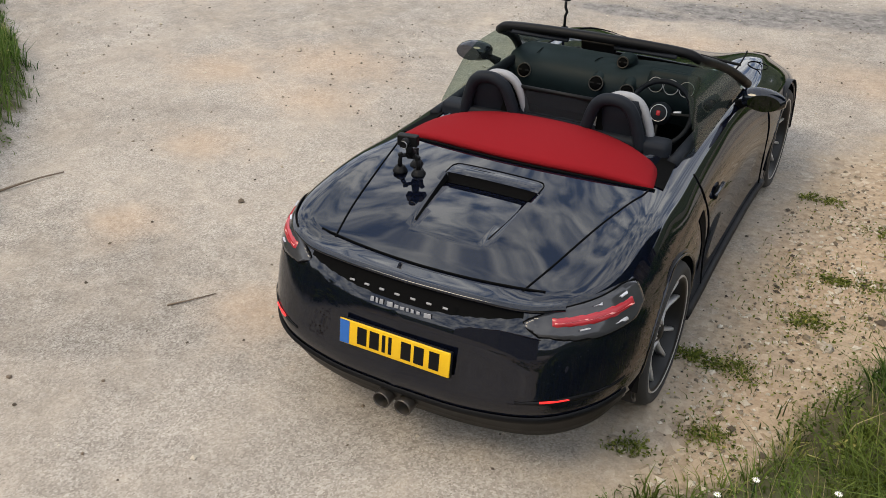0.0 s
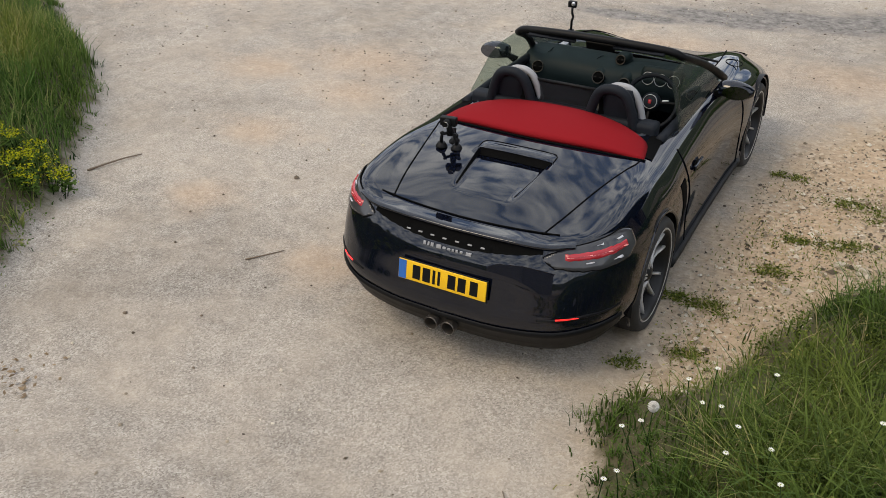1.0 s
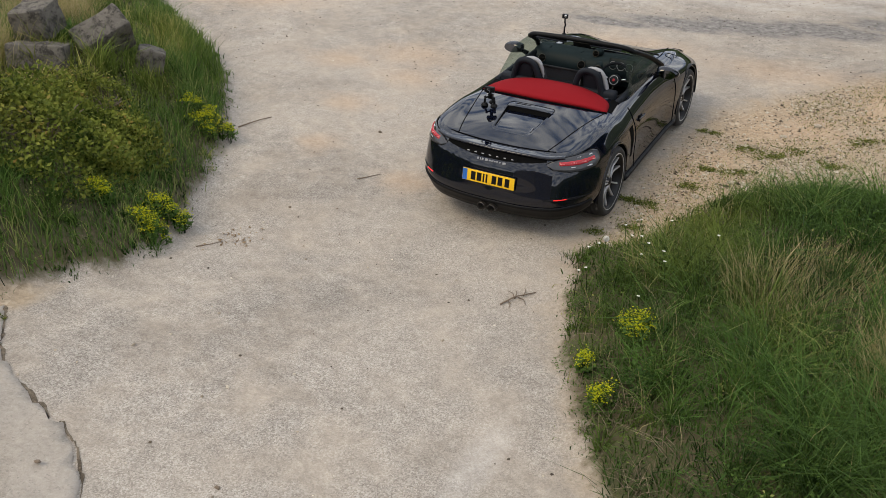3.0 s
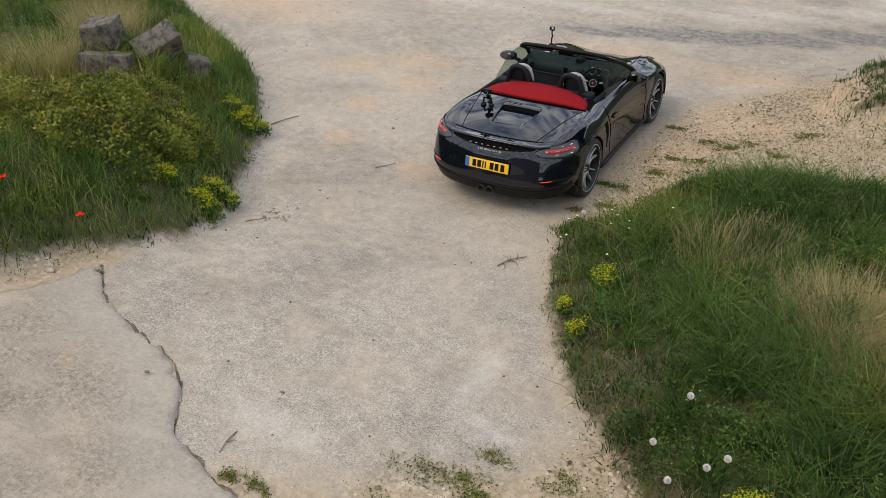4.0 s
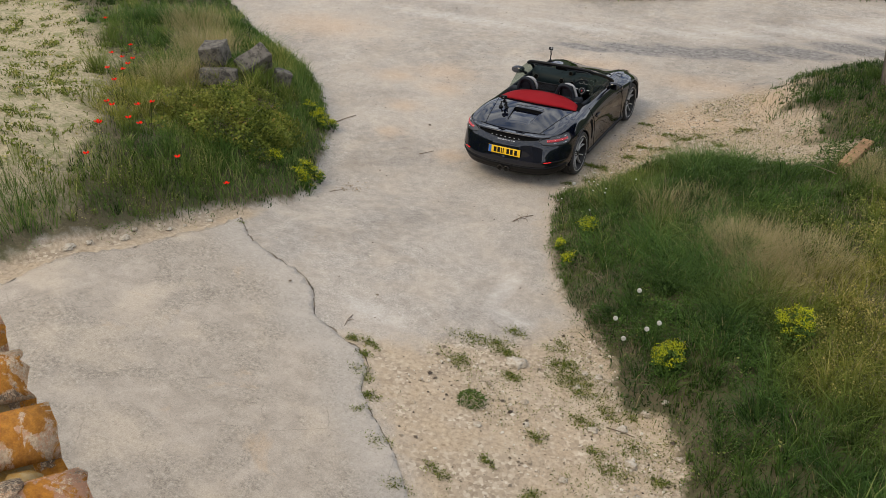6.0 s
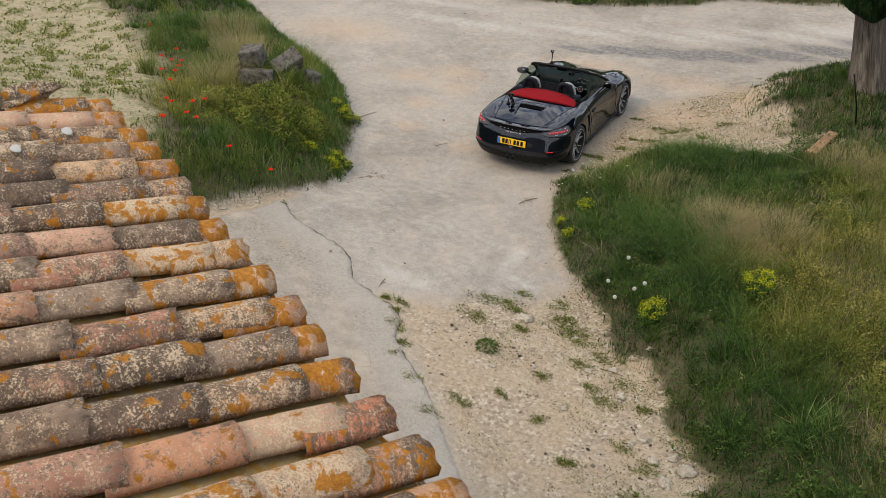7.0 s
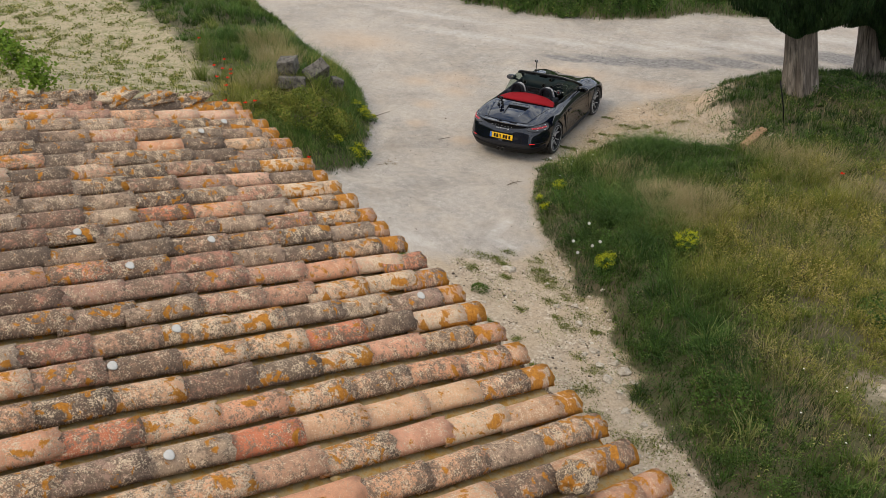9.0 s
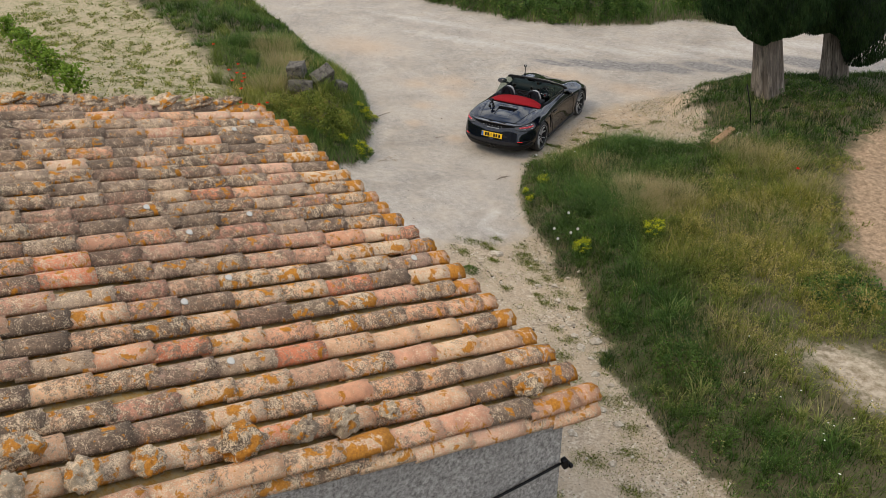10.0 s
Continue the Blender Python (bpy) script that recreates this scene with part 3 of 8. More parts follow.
def signed(poly, X, Y):
    """How far the points lie inside the outline (outside: minus), and the outline's nearest points."""
    X, Y = np.asarray(X, float), np.asarray(Y, float)
    best, inside = np.full(X.shape, 1e9), np.zeros(X.shape, bool)
    NX, NY = np.zeros_like(X), np.zeros_like(Y)
    for (ax, ay), (bx, by) in zip(poly, poly[1:] + poly[:1]):
        dx, dy = bx - ax, by - ay
        t = np.clip(((X - ax) * dx + (Y - ay) * dy) / (dx * dx + dy * dy), 0, 1)
        cx, cy = ax + t * dx, ay + t * dy
        d = np.hypot(X - cx, Y - cy)
        near = d < best
        best, NX, NY = np.where(near, d, best), np.where(near, cx, NX), np.where(near, cy, NY)
        if ay != by:
            inside ^= ((ay > Y) != (by > Y)) & (X < (bx - ax) * (Y - ay) / (by - ay) + ax)
    return np.where(inside, best, -best), NX, NY


def waves(X, Y, f=1.0, seed=0.0):
    """A soft random field between about -1 and 1."""
    a = np.sin(X * 1.3 * f + seed) * np.cos(Y * 1.7 * f - seed * 2.1) + 0.6 * np.sin(X * 2.9 * f - Y * 2.3 * f + seed * 3.3)
    return (a + 0.45 * np.sin(X * 5.3 * f + Y * 4.1 * f + seed * 5.1) + 0.3 * np.cos(X * 9.7 * f - Y * 8.3 * f + seed)) / 1.9


def patches(X, Y, size, seed=0, octaves=3):
    """Uneven random patches of about that size, between 0 and 1."""
    X, Y = np.asarray(X, float), np.asarray(Y, float)
    out, amp, total = np.zeros(X.shape), 1.0, 0.0
    for o in range(octaves):
        a, b = 0.8 * X / size + 0.6 * Y / size + 17.3 * seed + 5.1 * o, -0.6 * X / size + 0.8 * Y / size - 9.7 * seed + 3.3 * o
        i, j = np.floor(a).astype(np.int64), np.floor(b).astype(np.int64)
        f, g = a - i, b - j
        f, g = f * f * (3 - 2 * f), g * g * (3 - 2 * g)

        def cell(u, v):
            h = (u * 374761393 + v * 668265263 + (seed * 7 + o) * 974711) & 0x7fffffff
            h = ((h ^ (h >> 13)) * 1274126177) & 0x7fffffff
            return ((h ^ (h >> 16)) & 0xffff) / 65535.0
        out += amp * ((cell(i, j) * (1 - f) + cell(i + 1, j) * f) * (1 - g) + (cell(i, j + 1) * (1 - f) + cell(i + 1, j + 1) * f) * g)
        total, amp, size = total + amp, amp * 0.55, size * 0.5
    return np.clip((out / total - 0.5) * 1.5 + 0.5, 0, 1)


def height(X, Y):
    """The ground's height."""
    X, Y = np.asarray(X, float), np.asarray(Y, float)
    u, v = np.maximum(0, -(Y + 2)), np.clip(3 - X, 0, 7)
    z = np.minimum(1.0, u * (0.033 * v + 0.018))
    dl, dr, df = signed(LEFT, X, Y)[0], signed(RIGHT, X, Y)[0], signed(FAR, X, Y)[0]
    z = z + 1.02 * (1 - np.exp(-np.maximum(dl, 0) / 1.1)) + 0.55 * (1 - np.exp(-np.maximum(dr, 0) / 0.9)) + 0.45 * (1 - np.exp(-np.maximum(df, 0) / 1.2))
    z = z + 0.36 * np.exp(-((X + 4.85) ** 2 + (Y + 1.25) ** 2) / 0.85)
    z = z + 0.27 * np.exp(-((X - 5.4) ** 2 + (Y - 4.8) ** 2) / 4)
    side = np.clip(0.09 * (X - 1.6), 0, 0.25) * np.clip((Y + 1) / 1.5, 0, 1) * np.clip((6 - Y) / 2, 0, 1)
    z = z + np.where(dr > 0, side * np.exp(-np.maximum(dr, 0) / 0.9), side)
    rough = np.clip(np.maximum(np.maximum(dl, dr), df) / 0.5, 0, 1)
    near = np.exp(-(np.maximum(np.abs(X), 0) / 40) ** 2 - (Y / 40) ** 2)
    return z + near * (rough * 0.06 * waves(X, Y, 1.1, 3.0) + 0.006 * waves(X, Y, 1.7, 1.0) + 0.012 * waves(X, Y, 0.35, 5.0) * np.clip(np.hypot(X, Y - 1.2) - 2.6, 0, 1))


def ground_z(x, y):
    return float(height(np.array([x]), np.array([y]))[0])


def spaced(a, b, step, far):
    mid = np.arange(a, b + step / 2, step)
    out = [step * 1.25]
    while sum(out) < far:
        out.append(out[-1] * 1.25)
    c = np.cumsum(out)
    return np.concatenate([(mid[0] - c)[::-1], mid, mid[-1] + c])


def ragged(X, Y):
    """How the foot of the banks runs out and draws back along the bare ground by the house."""
    right = (X > 2) * np.clip((-4.0 - Y) / 0.9, 0, 1) * (0.7 * (patches(X, Y, 0.95, 81) - 0.5) + 0.14)
    left = (X < -1.8) * np.clip((-3.9 - Y) / 0.5, 0, 1) * (0.35 * (patches(X, Y, 0.7, 82) - 0.5) - 0.12)
    return right + left


def soft_in(poly, X, Y, width):
    return np.clip(0.5 + signed(poly, X, Y)[0] / width, 0, 1)


def blobs(X, Y, spots):
    out = np.zeros_like(X)
    for x, y, rx, ry in spots:
        out = np.maximum(out, np.exp(-((X - x) / rx) ** 2 - ((Y - y) / ry) ** 2))
    return out


def stony(X, Y):
    """Where the gravel runs up into the grass by the cypresses."""
    return blobs(X, Y, [(3.3, 2.7, 0.75, 0.8), (3.05, 4.3, 0.55, 1.3), (4.3, 1.9, 0.7, 0.35)]) * np.clip(0.9 + 0.5 * waves(X, Y, 1.3, 4.0), 0, 1)


def build_ground():
    gx, gy = spaced(-14, 12, 0.1, 1500), spaced(-15, 15, 0.1, 1500)
    X, Y = np.meshgrid(gx, gy)
    X, Y = X.ravel(), Y.ravel()
    Z = height(X, Y)
    nx, ny = len(gx), len(gy)
    i = (np.arange(ny - 1)[:, None] * nx + np.arange(nx - 1)[None, :]).ravel()
    me = array_mesh("ground", np.stack([X, Y, Z], 1), [np.stack([i, i + 1, i + nx + 1, i + nx], 1)], None, True)
    verge = stony(X, Y)
    zones = {
        "grass": np.maximum(np.maximum(np.clip(0.5 + (signed(LEFT, X, Y)[0] - 0.06 * np.clip((-3.9 - Y) / 0.4, 0, 1)) / 0.5, 0, 1), np.clip(0.5 + (signed(RIGHT, X, Y)[0] + ragged(X, Y)) / 0.5, 0, 1) * (1 - verge)), soft_in(FAR, X, Y, 0.6)),
        "field": soft_in(FIELD, X, Y, 1.4), "tilled": soft_in(TILLED, X, Y, 1.0), "bare": soft_in(BARE, X, Y, 1.0), "dirt": np.maximum(soft_in(DIRT, X, Y, 0.9), np.exp(-((signed(LEFT, X, Y)[0] + 0.05) / 0.22) ** 2) * np.clip((-3.6 - Y) / 0.6, 0, 1)),
        "ochre": blobs(X, Y, [(-3.2, 3.1, 0.75, 0.5), (-2.8, 2.3, 0.5, 0.35), (-1.2, -0.36, 0.35, 0.28), (-4.0, 2.5, 0.55, 0.4), (-7.2, 4.6, 1.5, 0.9), (1.6, 4.8, 1.2, 0.5), (-0.6, 5.0, 1.2, 0.5), (-3.0, 1.2, 0.4, 0.3), (-2.6, 0.0, 0.3, 0.25), (1.5, 1.4, 0.55, 1.0), (2.1, 2.8, 0.8, 0.7), (1.25, 0.1, 0.3, 0.5), (2.9, 3.9, 0.6, 0.9), (4.2, -8.3, 0.7, 0.8)]) * 0.75,
        "dark_band": blobs(X, Y, [(-1.3, 5.95, 0.9, 0.22), (-0.3, 6.35, 1.0, 0.38), (0.7, 6.7, 1.1, 0.45), (1.8, 7.05, 1.1, 0.5), (2.9, 7.7, 1.1, 0.5), (3.9, 8.5, 1.2, 0.5), (5.2, 9.5, 1.6, 0.6)]) * 0.95,
        "pale": np.maximum(blobs(X, Y, [(0.0, 7.9, 1.2, 0.3), (1.4, 8.5, 1.3, 0.35), (2.7, 9.3, 1.3, 0.4), (3.8, 10.2, 1.3, 0.5), (-2.0, 7.3, 1.6, 0.3), (5.2, 11.2, 1.6, 0.5)]), 0.9 * blobs(X, Y, [(1.35, -3.75, 0.12, 0.5), (1.7, -4.3, 0.35, 0.15), (0.35, -5.2, 0.5, 0.2), (-4.5, 6.6, 2.6, 0.35), (-6.5, 7.9, 2.5, 0.3)])) * 0.8,
    }
    for name, v in zones.items():
        me.attributes.new(name, "FLOAT", "POINT").data.foreach_set("value", v.astype(np.float32))
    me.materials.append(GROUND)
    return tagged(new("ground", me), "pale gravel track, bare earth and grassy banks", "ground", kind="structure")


def jag(x, y):
    """The broken line of the apron's edge."""
    return 0.04 * waves(x, y, 3.1, 2.0) + 0.03 * np.sign(waves(x, y, 7.0, 5.0)) * np.abs(waves(x, y, 7.0, 5.0)) ** 0.5 + 0.018 * waves(x, y, 19.0, 1.0)


def build_slab():
    gx, gy = np.arange(-5.2, 5.0, 0.07), np.arange(-13.4, -4.0, 0.07)
    X, Y = np.meshgrid(gx, gy)
    d, NX, NY = signed(SLAB, X, Y)
    rag = jag(NX, NY)
    out = d < 0
    PX, PY = np.where(out, NX, X) + rag * out, np.where(out, NY, Y) - rag * out
    Z = height(PX, PY) + 0.016 + 0.003 * waves(PX, PY, 3.0, 7.0)
    bm = bmesh.new()
    ids = {}
    keep = d > -0.07

    def vert(r, c):
        if (r, c) not in ids:
            ids[r, c] = bm.verts.new((PX[r, c], PY[r, c], Z[r, c]))
        return ids[r, c]
    for r in range(len(gy) - 1):
        for c in range(len(gx) - 1):
            if keep[r, c] and keep[r, c + 1] and keep[r + 1, c] and keep[r + 1, c + 1] and d[r:r + 2, c:c + 2].max() > 0:
                bm.faces.new((vert(r, c), vert(r, c + 1), vert(r + 1, c + 1), vert(r + 1, c)))
    rim = [e for e in bm.edges if e.is_boundary]
    res = bmesh.ops.extrude_edge_only(bm, edges=rim)
    for v in res["geom"]:
        if isinstance(v, bmesh.types.BMVert):
            v.co.z -= 0.07
    ob = part("pavement", bm, CONCRETE, smooth=True)
    me = ob.data
    co = np.empty(len(me.vertices) * 3)
    me.vertices.foreach_get("co", co)
    co = co.reshape(-1, 3)
    joint = SLAB[:17]
    near = np.full(len(co), 9.0)
    for (ax, ay), (bx, by) in zip(joint, joint[1:]):
        t = np.clip(((co[:, 0] - ax) * (bx - ax) + (co[:, 1] - ay) * (by - ay)) / ((bx - ax) ** 2 + (by - ay) ** 2), 0, 1)
        near = np.minimum(near, np.hypot(co[:, 0] - ax - t * (bx - ax), co[:, 1] - ay - t * (by - ay)))
    me.attributes.new("edge", "FLOAT", "POINT").data.foreach_set("value", np.clip(1 - near / 0.75, 0, 1).astype(np.float32))
    return tagged(ob, "worn concrete apron with a broken edge", "pavement", kind="structure")


def build_crack():
    """The open joint between the apron and the track, with earth in it."""
    pts = spline([(x, y) for x, y in SLAB[:14]], 260)
    pts = [(x + float(jag(x, y)), y - float(jag(x, y))) for x, y in pts]
    bm = bmesh.new()
    rows = []
    for i, (x, y) in enumerate(pts):
        a, b = pts[max(0, i - 1)], pts[min(len(pts) - 1, i + 1)]
        d = Vector((b[0] - a[0], b[1] - a[1], 0)).normalized()
        nrm = Vector((-d.y, d.x, 0))
        w = 0.002 + 0.007 * abs(math.sin(i * 0.21) * math.sin(i * 0.063)) + 0.065 * max(0, noise.noise(Vector((i * 0.075, 2.6, 0))) + 0.4 * noise.noise(Vector((i * 0.31, 7.6, 0)))) ** 1.6
        c = Vector((x, y, 0)) + nrm * (0.006 + 0.012 * noise.noise(Vector((i * 0.13, 4, 0))))
        row = []
        for s in (-1, -0.3, 0.4, 1):
            q = c + nrm * w * s
            row.append(Vector((q.x, q.y, ground_z(q.x, q.y) + (0.006 if abs(s) < 0.5 else 0.004))))
        rows.append(row)
    loft(bm, rows, False, False)
    tagged(part("trim", bm, JOINT), "dark earth-filled crack along the concrete apron", "crack", kind="structure")


JOINT = stone_material("earth_joint", (0.10, 0.078, 0.054), (0.25, 0.20, 0.145), (0.07, 0.055, 0.038))
build_ground()
build_slab()
build_crack()


# ---- house with its tiled roof ----
PITCH = 0.22
SLOPE = -math.degrees(math.atan(PITCH))
RIDGE_Y, ROW, ROW_AT = -6.2, 0.2622, 0.073
rnd = random.Random(11)


def eave_y(x):
    """The line of the tile ends, in the house's own axes: the rows run out further towards the near gable."""
    return -0.032 + 0.058 * x - 0.00165 * x * x


def roof_z(x, y):
    """The crest of the cover tiles; the eave lies near y = 0 and sinks towards the near gable, the ridge lies at minus y."""
    up = y if y > RIDGE_Y else 2 * RIDGE_Y - y
    return 4.7207 - 0.0205 * x - 0.00708 * x * x - PITCH * (up - eave_y(x)) - 0.008 * math.sin(x * 2.1) * math.sin(y * 1.3)


def tile_mesh(name, material, r0=0.103, r1=0.094, length=0.49, thick=0.015, seed=0):
    """A half-round clay tile: the wide end at y = 0, the crest at z = 0."""
    q = random.Random(seed)
    bend, lean, chip = q.uniform(-0.006, 0.006), q.uniform(-0.012, 0.012), q.uniform(0.0, 0.02)
    bm = bmesh.new()
    rings = []
    nseg, nlen = 9, 4
    for side in (0, 1):
        grid = []
        for j in range(nlen + 1):
            f = j / nlen
            r = r0 + (r1 - r0) * f - side * thick
            row = []
            for i in range(nseg + 1):
                a = math.pi * i / nseg
                y = -length * f + (chip * math.sin(i * 2.3 + seed) if j == 0 else 0)
                z = r * 0.86 * math.sin(a) - r0 * 0.86 - 0.006 * f + bend * math.sin(math.pi * f)
                row.append(bm.verts.new((r * math.cos(a) + lean * f, y, z)))
            grid.append(row)
        rings.append(grid)
    out, inn = rings
    for j in range(nlen):
        for i in range(nseg):
            bm.faces.new((out[j][i], out[j][i + 1], out[j + 1][i + 1], out[j + 1][i]))
            if j < 1:
                bm.faces.new((inn[j][i], inn[j + 1][i], inn[j + 1][i + 1], inn[j][i + 1]))
        for i in (0, nseg):
            bm.faces.new((out[j][i], out[j + 1][i], inn[j + 1][i], inn[j][i]))
    for i in range(nseg):
        bm.faces.new((out[0][i], inn[0][i], inn[0][i + 1], out[0][i + 1]))
    bmesh.ops.recalc_face_normals(bm, faces=bm.faces)
    me = bpy.data.meshes.new(name)
    bm.to_mesh(me)
    bm.free()
    me.materials.append(material)
    me.polygons.foreach_set("use_smooth", [True] * len(me.polygons))
    return me


def prism(bm, outline, thick, m):
    """An outline in (y, z), extruded along x."""
    rings = [[m @ Vector((s * thick, y, z)) for y, z in outline] for s in (0, 1)]
    loft(bm, rings)
    bmesh.ops.recalc_face_normals(bm, faces=bm.faces)
    return bm


HOUSE = thing("house", "old house with grey roughcast walls and a lichened clay tile roof", "house", at=(1.18, -10.09, 0), turn=-29.92)
HM = HOUSE.matrix_basis.copy()


def build_house():
    low = 0.19
    ys = [-0.11, -1.5, -3.5, RIDGE_Y, 2 * RIDGE_Y + 3.5, 2 * RIDGE_Y + 0.11]
    for x in (5.85, -0.05):
        gable = [(-0.11, -0.6)] + [(y, roof_z(x + 0.17, y) - low) for y in ys] + [(2 * RIDGE_Y + 0.11, -0.6)]
        bm = bmesh.new()
        prism(bm, gable, 0.35, pose(x, 0, 0))
        part("wall", bm, ROUGHCAST, HOUSE, "grey roughcast gable wall", smooth=False)
    for y in (-0.115, 2 * RIDGE_Y + 0.455):
        bm = bmesh.new()
        rings = []
        for x in (0.302, 2.2, 4.1, 5.848):
            a, b = roof_z(x, y) - low - 0.02, roof_z(x, y - 0.34) - low - 0.02
            rings.append([Vector((x, y, -0.6)), Vector((x, y, a)), Vector((x, y - 0.34, b)), Vector((x, y - 0.34, -0.6))])
        loft(bm, rings)
        bmesh.ops.recalc_face_normals(bm, faces=bm.faces)
        part("wall", bm, ROUGHCAST, HOUSE, "grey roughcast wall", smooth=False)
    # the bed of boards and mortar under the tiles
    bm = bmesh.new()
    drop = 0.124
    rings = []
    for x in np.linspace(-0.04, 6.19, 18):
        e = eave_y(x) - 0.09
        top = [(y, roof_z(x, y) - drop) for y in (e, -1.0, -3.0, RIDGE_Y, 2 * RIDGE_Y + 3.0, 2 * RIDGE_Y - 0.02)]
        under = [(y, z - 0.045) for y, z in top[::-1]]
        rings.append([Vector((x, y, z)) for y, z in top + under])
    loft(bm, rings)
    bmesh.ops.recalc_face_normals(bm, faces=bm.faces)
    roof = part("roof", bm, MORTAR, HOUSE, "low clay tile roof, mossy mortar between the rows", smooth=False)
    tiles = {kind: [tile_mesh("tile", mat, seed=at + i) for i in range(5)]
             for kind, mat, at in (("old", TILE_OLD, 0), ("grey", TILE_GREY, 10), ("pale", TILE_PALE, 40), ("new", TILE_NEW, 20), ("end", TILE_END, 50), ("eave", TILE_EAVE, 30), ("pink", TILE_PINK, 60))}
    # tiles of another firing, by row and distance from the eave
    odd = {"new": [(13, 0.05), (9, 1.6), (9, 1.17), (14, 3.2), (18, 2.03), (18, 2.87), (18, 3.27), (21, 2.06), (12, 2.39), (13, 0.81), (9, 3.04), (22, 2.49), (16, 1.0), (5, 2.4)],
           "pink": [(13, 0.37), (23, 1.22), (23, 1.62), (1, 0.5), (1, 0.9), (20, 1.0), (17, 0.9), (1, 2.1), (7, 0.9), (6, 2.6)], "end": [(23, 0.05), (23, 0.3), (23, 2.1), (0, 0.1), (0, 0.4)], "grey": [(23, 0.8)]}
    step = 0.40
    far_verts = []
    for i in range(24):
        x0 = ROW_AT + ROW * i
        off = rnd.uniform(-0.06, 0.06)
        wob = rnd.uniform(0, 6)
        for k in range(-1, 17):
            if k < 0:
                # the short end piece at the eave
                at = rnd.uniform(-0.025, 0.02)
                kind = "end" if rnd.random() < 0.8 else "eave"
            else:
                at = 0.19 + step * k + off + rnd.uniform(-0.025, 0.025)
                fair = 0.08 + 0.70 * min(1, max(0, (i - 14) / 4)) * (0.55 if at > 2.4 else 1)
                kind = rnd.choices(("old", "grey", "pale", "new"), (0.56 * (1 - fair), 0.44 * (1 - fair), fair, 0.012))[0]
                if k < 1 and rnd.random() < 0.3:
                    kind = "eave"
            for name, places in odd.items():
                for row, far in places:
                    if row == i and at <= far < at + (step if k >= 0 else 0.18):
                        kind = name
            x = x0 + 0.02 * at + rnd.uniform(-0.010, 0.010) + 0.012 * math.sin(at * 1.7 + wob)
            y = eave_y(x0) - at
            m = pose(x, y, roof_z(x, y) + (0.008 if k >= 0 else 0.0) + rnd.uniform(-0.006, 0.006), SLOPE + 1.5, rnd.uniform(-4, 4), 1.15 + rnd.uniform(-1.9, 1.9))
            if k < 0:
                m = m @ Matrix.Diagonal((rnd.uniform(0.98, 1.06), 0.8, 1.0, 1))
            me = rnd.choice(tiles[kind])
            if y > -4.3:
                ob = new("tile", me)
                ob.parent = roof
                ob.matrix_basis = m
            elif y > RIDGE_Y - 0.1:
                far_verts.append((me, m))
    # verge: a lower second course along the gable
    for k in range(12):
        at = -0.02 + 0.4 * k
        ob = new("tile", rnd.choice(tiles["pale"] + tiles["pink"] + tiles["eave"]))
        ob.parent = roof
        x = ROW_AT + ROW * 23 + 0.075 + rnd.uniform(-0.012, 0.012)
        y = eave_y(x) - at + rnd.uniform(-0.06, 0.06) - 0.05
        ob.matrix_basis = pose(x, y, roof_z(x, y) - 0.088, SLOPE + 1.0, 6 + rnd.uniform(-3, 3), 1.15 + rnd.uniform(-2, 2))
    # the tiles towards and past the ridge, in one piece
    bm = bmesh.new()
    for me, m in far_verts:
        k = len(bm.verts)
        bm.from_mesh(me)
        bm.verts.ensure_lookup_table()
        bmesh.ops.transform(bm, matrix=m, verts=bm.verts[k:])
    flip = pose(0, 2 * RIDGE_Y, 0) @ Matrix.Diagonal((1, -1, 1, 1))
    for i in range(24):
        for k in range(0, 16):
            n0 = len(bm.verts)
            bm.from_mesh(tiles["old"][(i + k) % 4])
            bm.verts.ensure_lookup_table()
            x, y = ROW_AT + ROW * i, -step * k
            bmesh.ops.transform(bm, matrix=flip @ pose(x, y, roof_z(x, y), SLOPE + 1.6), verts=bm.verts[n0:])
    tagged(part("upper_tiles", bm, TILE_OLD, roof), kind="stuff")
    # channel tiles between the rows
    bm = bmesh.new()
    for i in range(0, 23):
        for k in range(0, 12):
            x = ROW_AT + ROW * (i + 0.5) + 0.02 * step * k
            y = eave_y(x) - 0.05 - step * k + rnd.uniform(-0.05, 0.05)
            n0 = len(bm.verts)
            bm.from_mesh(tiles["eave"][(i * 5 + k) % 3])
            bm.verts.ensure_lookup_table()
            bmesh.ops.transform(bm, matrix=pose(x, y, roof_z(x, y) - 0.172, SLOPE - 1.2, 180, 1.15 + rnd.uniform(-1.5, 1.5)), verts=bm.verts[n0:])
    tagged(part("channel_tiles", bm, TILE_CHANNEL, roof, "ochre-lichened channel tiles"), kind="stuff")
    # clods of mossy mortar that fill the gaps here and there
    bm = bmesh.new()
    for q in range(260):
        i, at = rnd.randrange(0, 23), rnd.uniform(0.0, 4.2)
        x = ROW_AT + ROW * (i + 0.5) + 0.02 * at + rnd.uniform(-0.03, 0.03)
        y = eave_y(x) - at - 0.04
        r = rnd.uniform(0.014, 0.032)
        lump(bm, (r, r * rnd.uniform(1, 2.2), r * 0.6), pose(x, y, roof_z(x, y) - 0.116 + rnd.uniform(-0.02, 0.008), SLOPE, 0, rnd.uniform(-20, 20)), 0.4, 1, q * 1.3)
    tagged(part("mortar_fill", bm, MORTAR, roof, "mossy mortar clods between the rows"), kind="stuff")
    # white lichen discs
    for i, y in ((10, -2.21), (11, -1.36), (15, -0.2), (15, -1.94), (16, -2.38), (19, -2.31), (3, -0.73), (2, -0.42), (12, -2.0)):
        x = ROW_AT + ROW * i - 0.02 * y
        bm = bmesh.new()
        n = 22
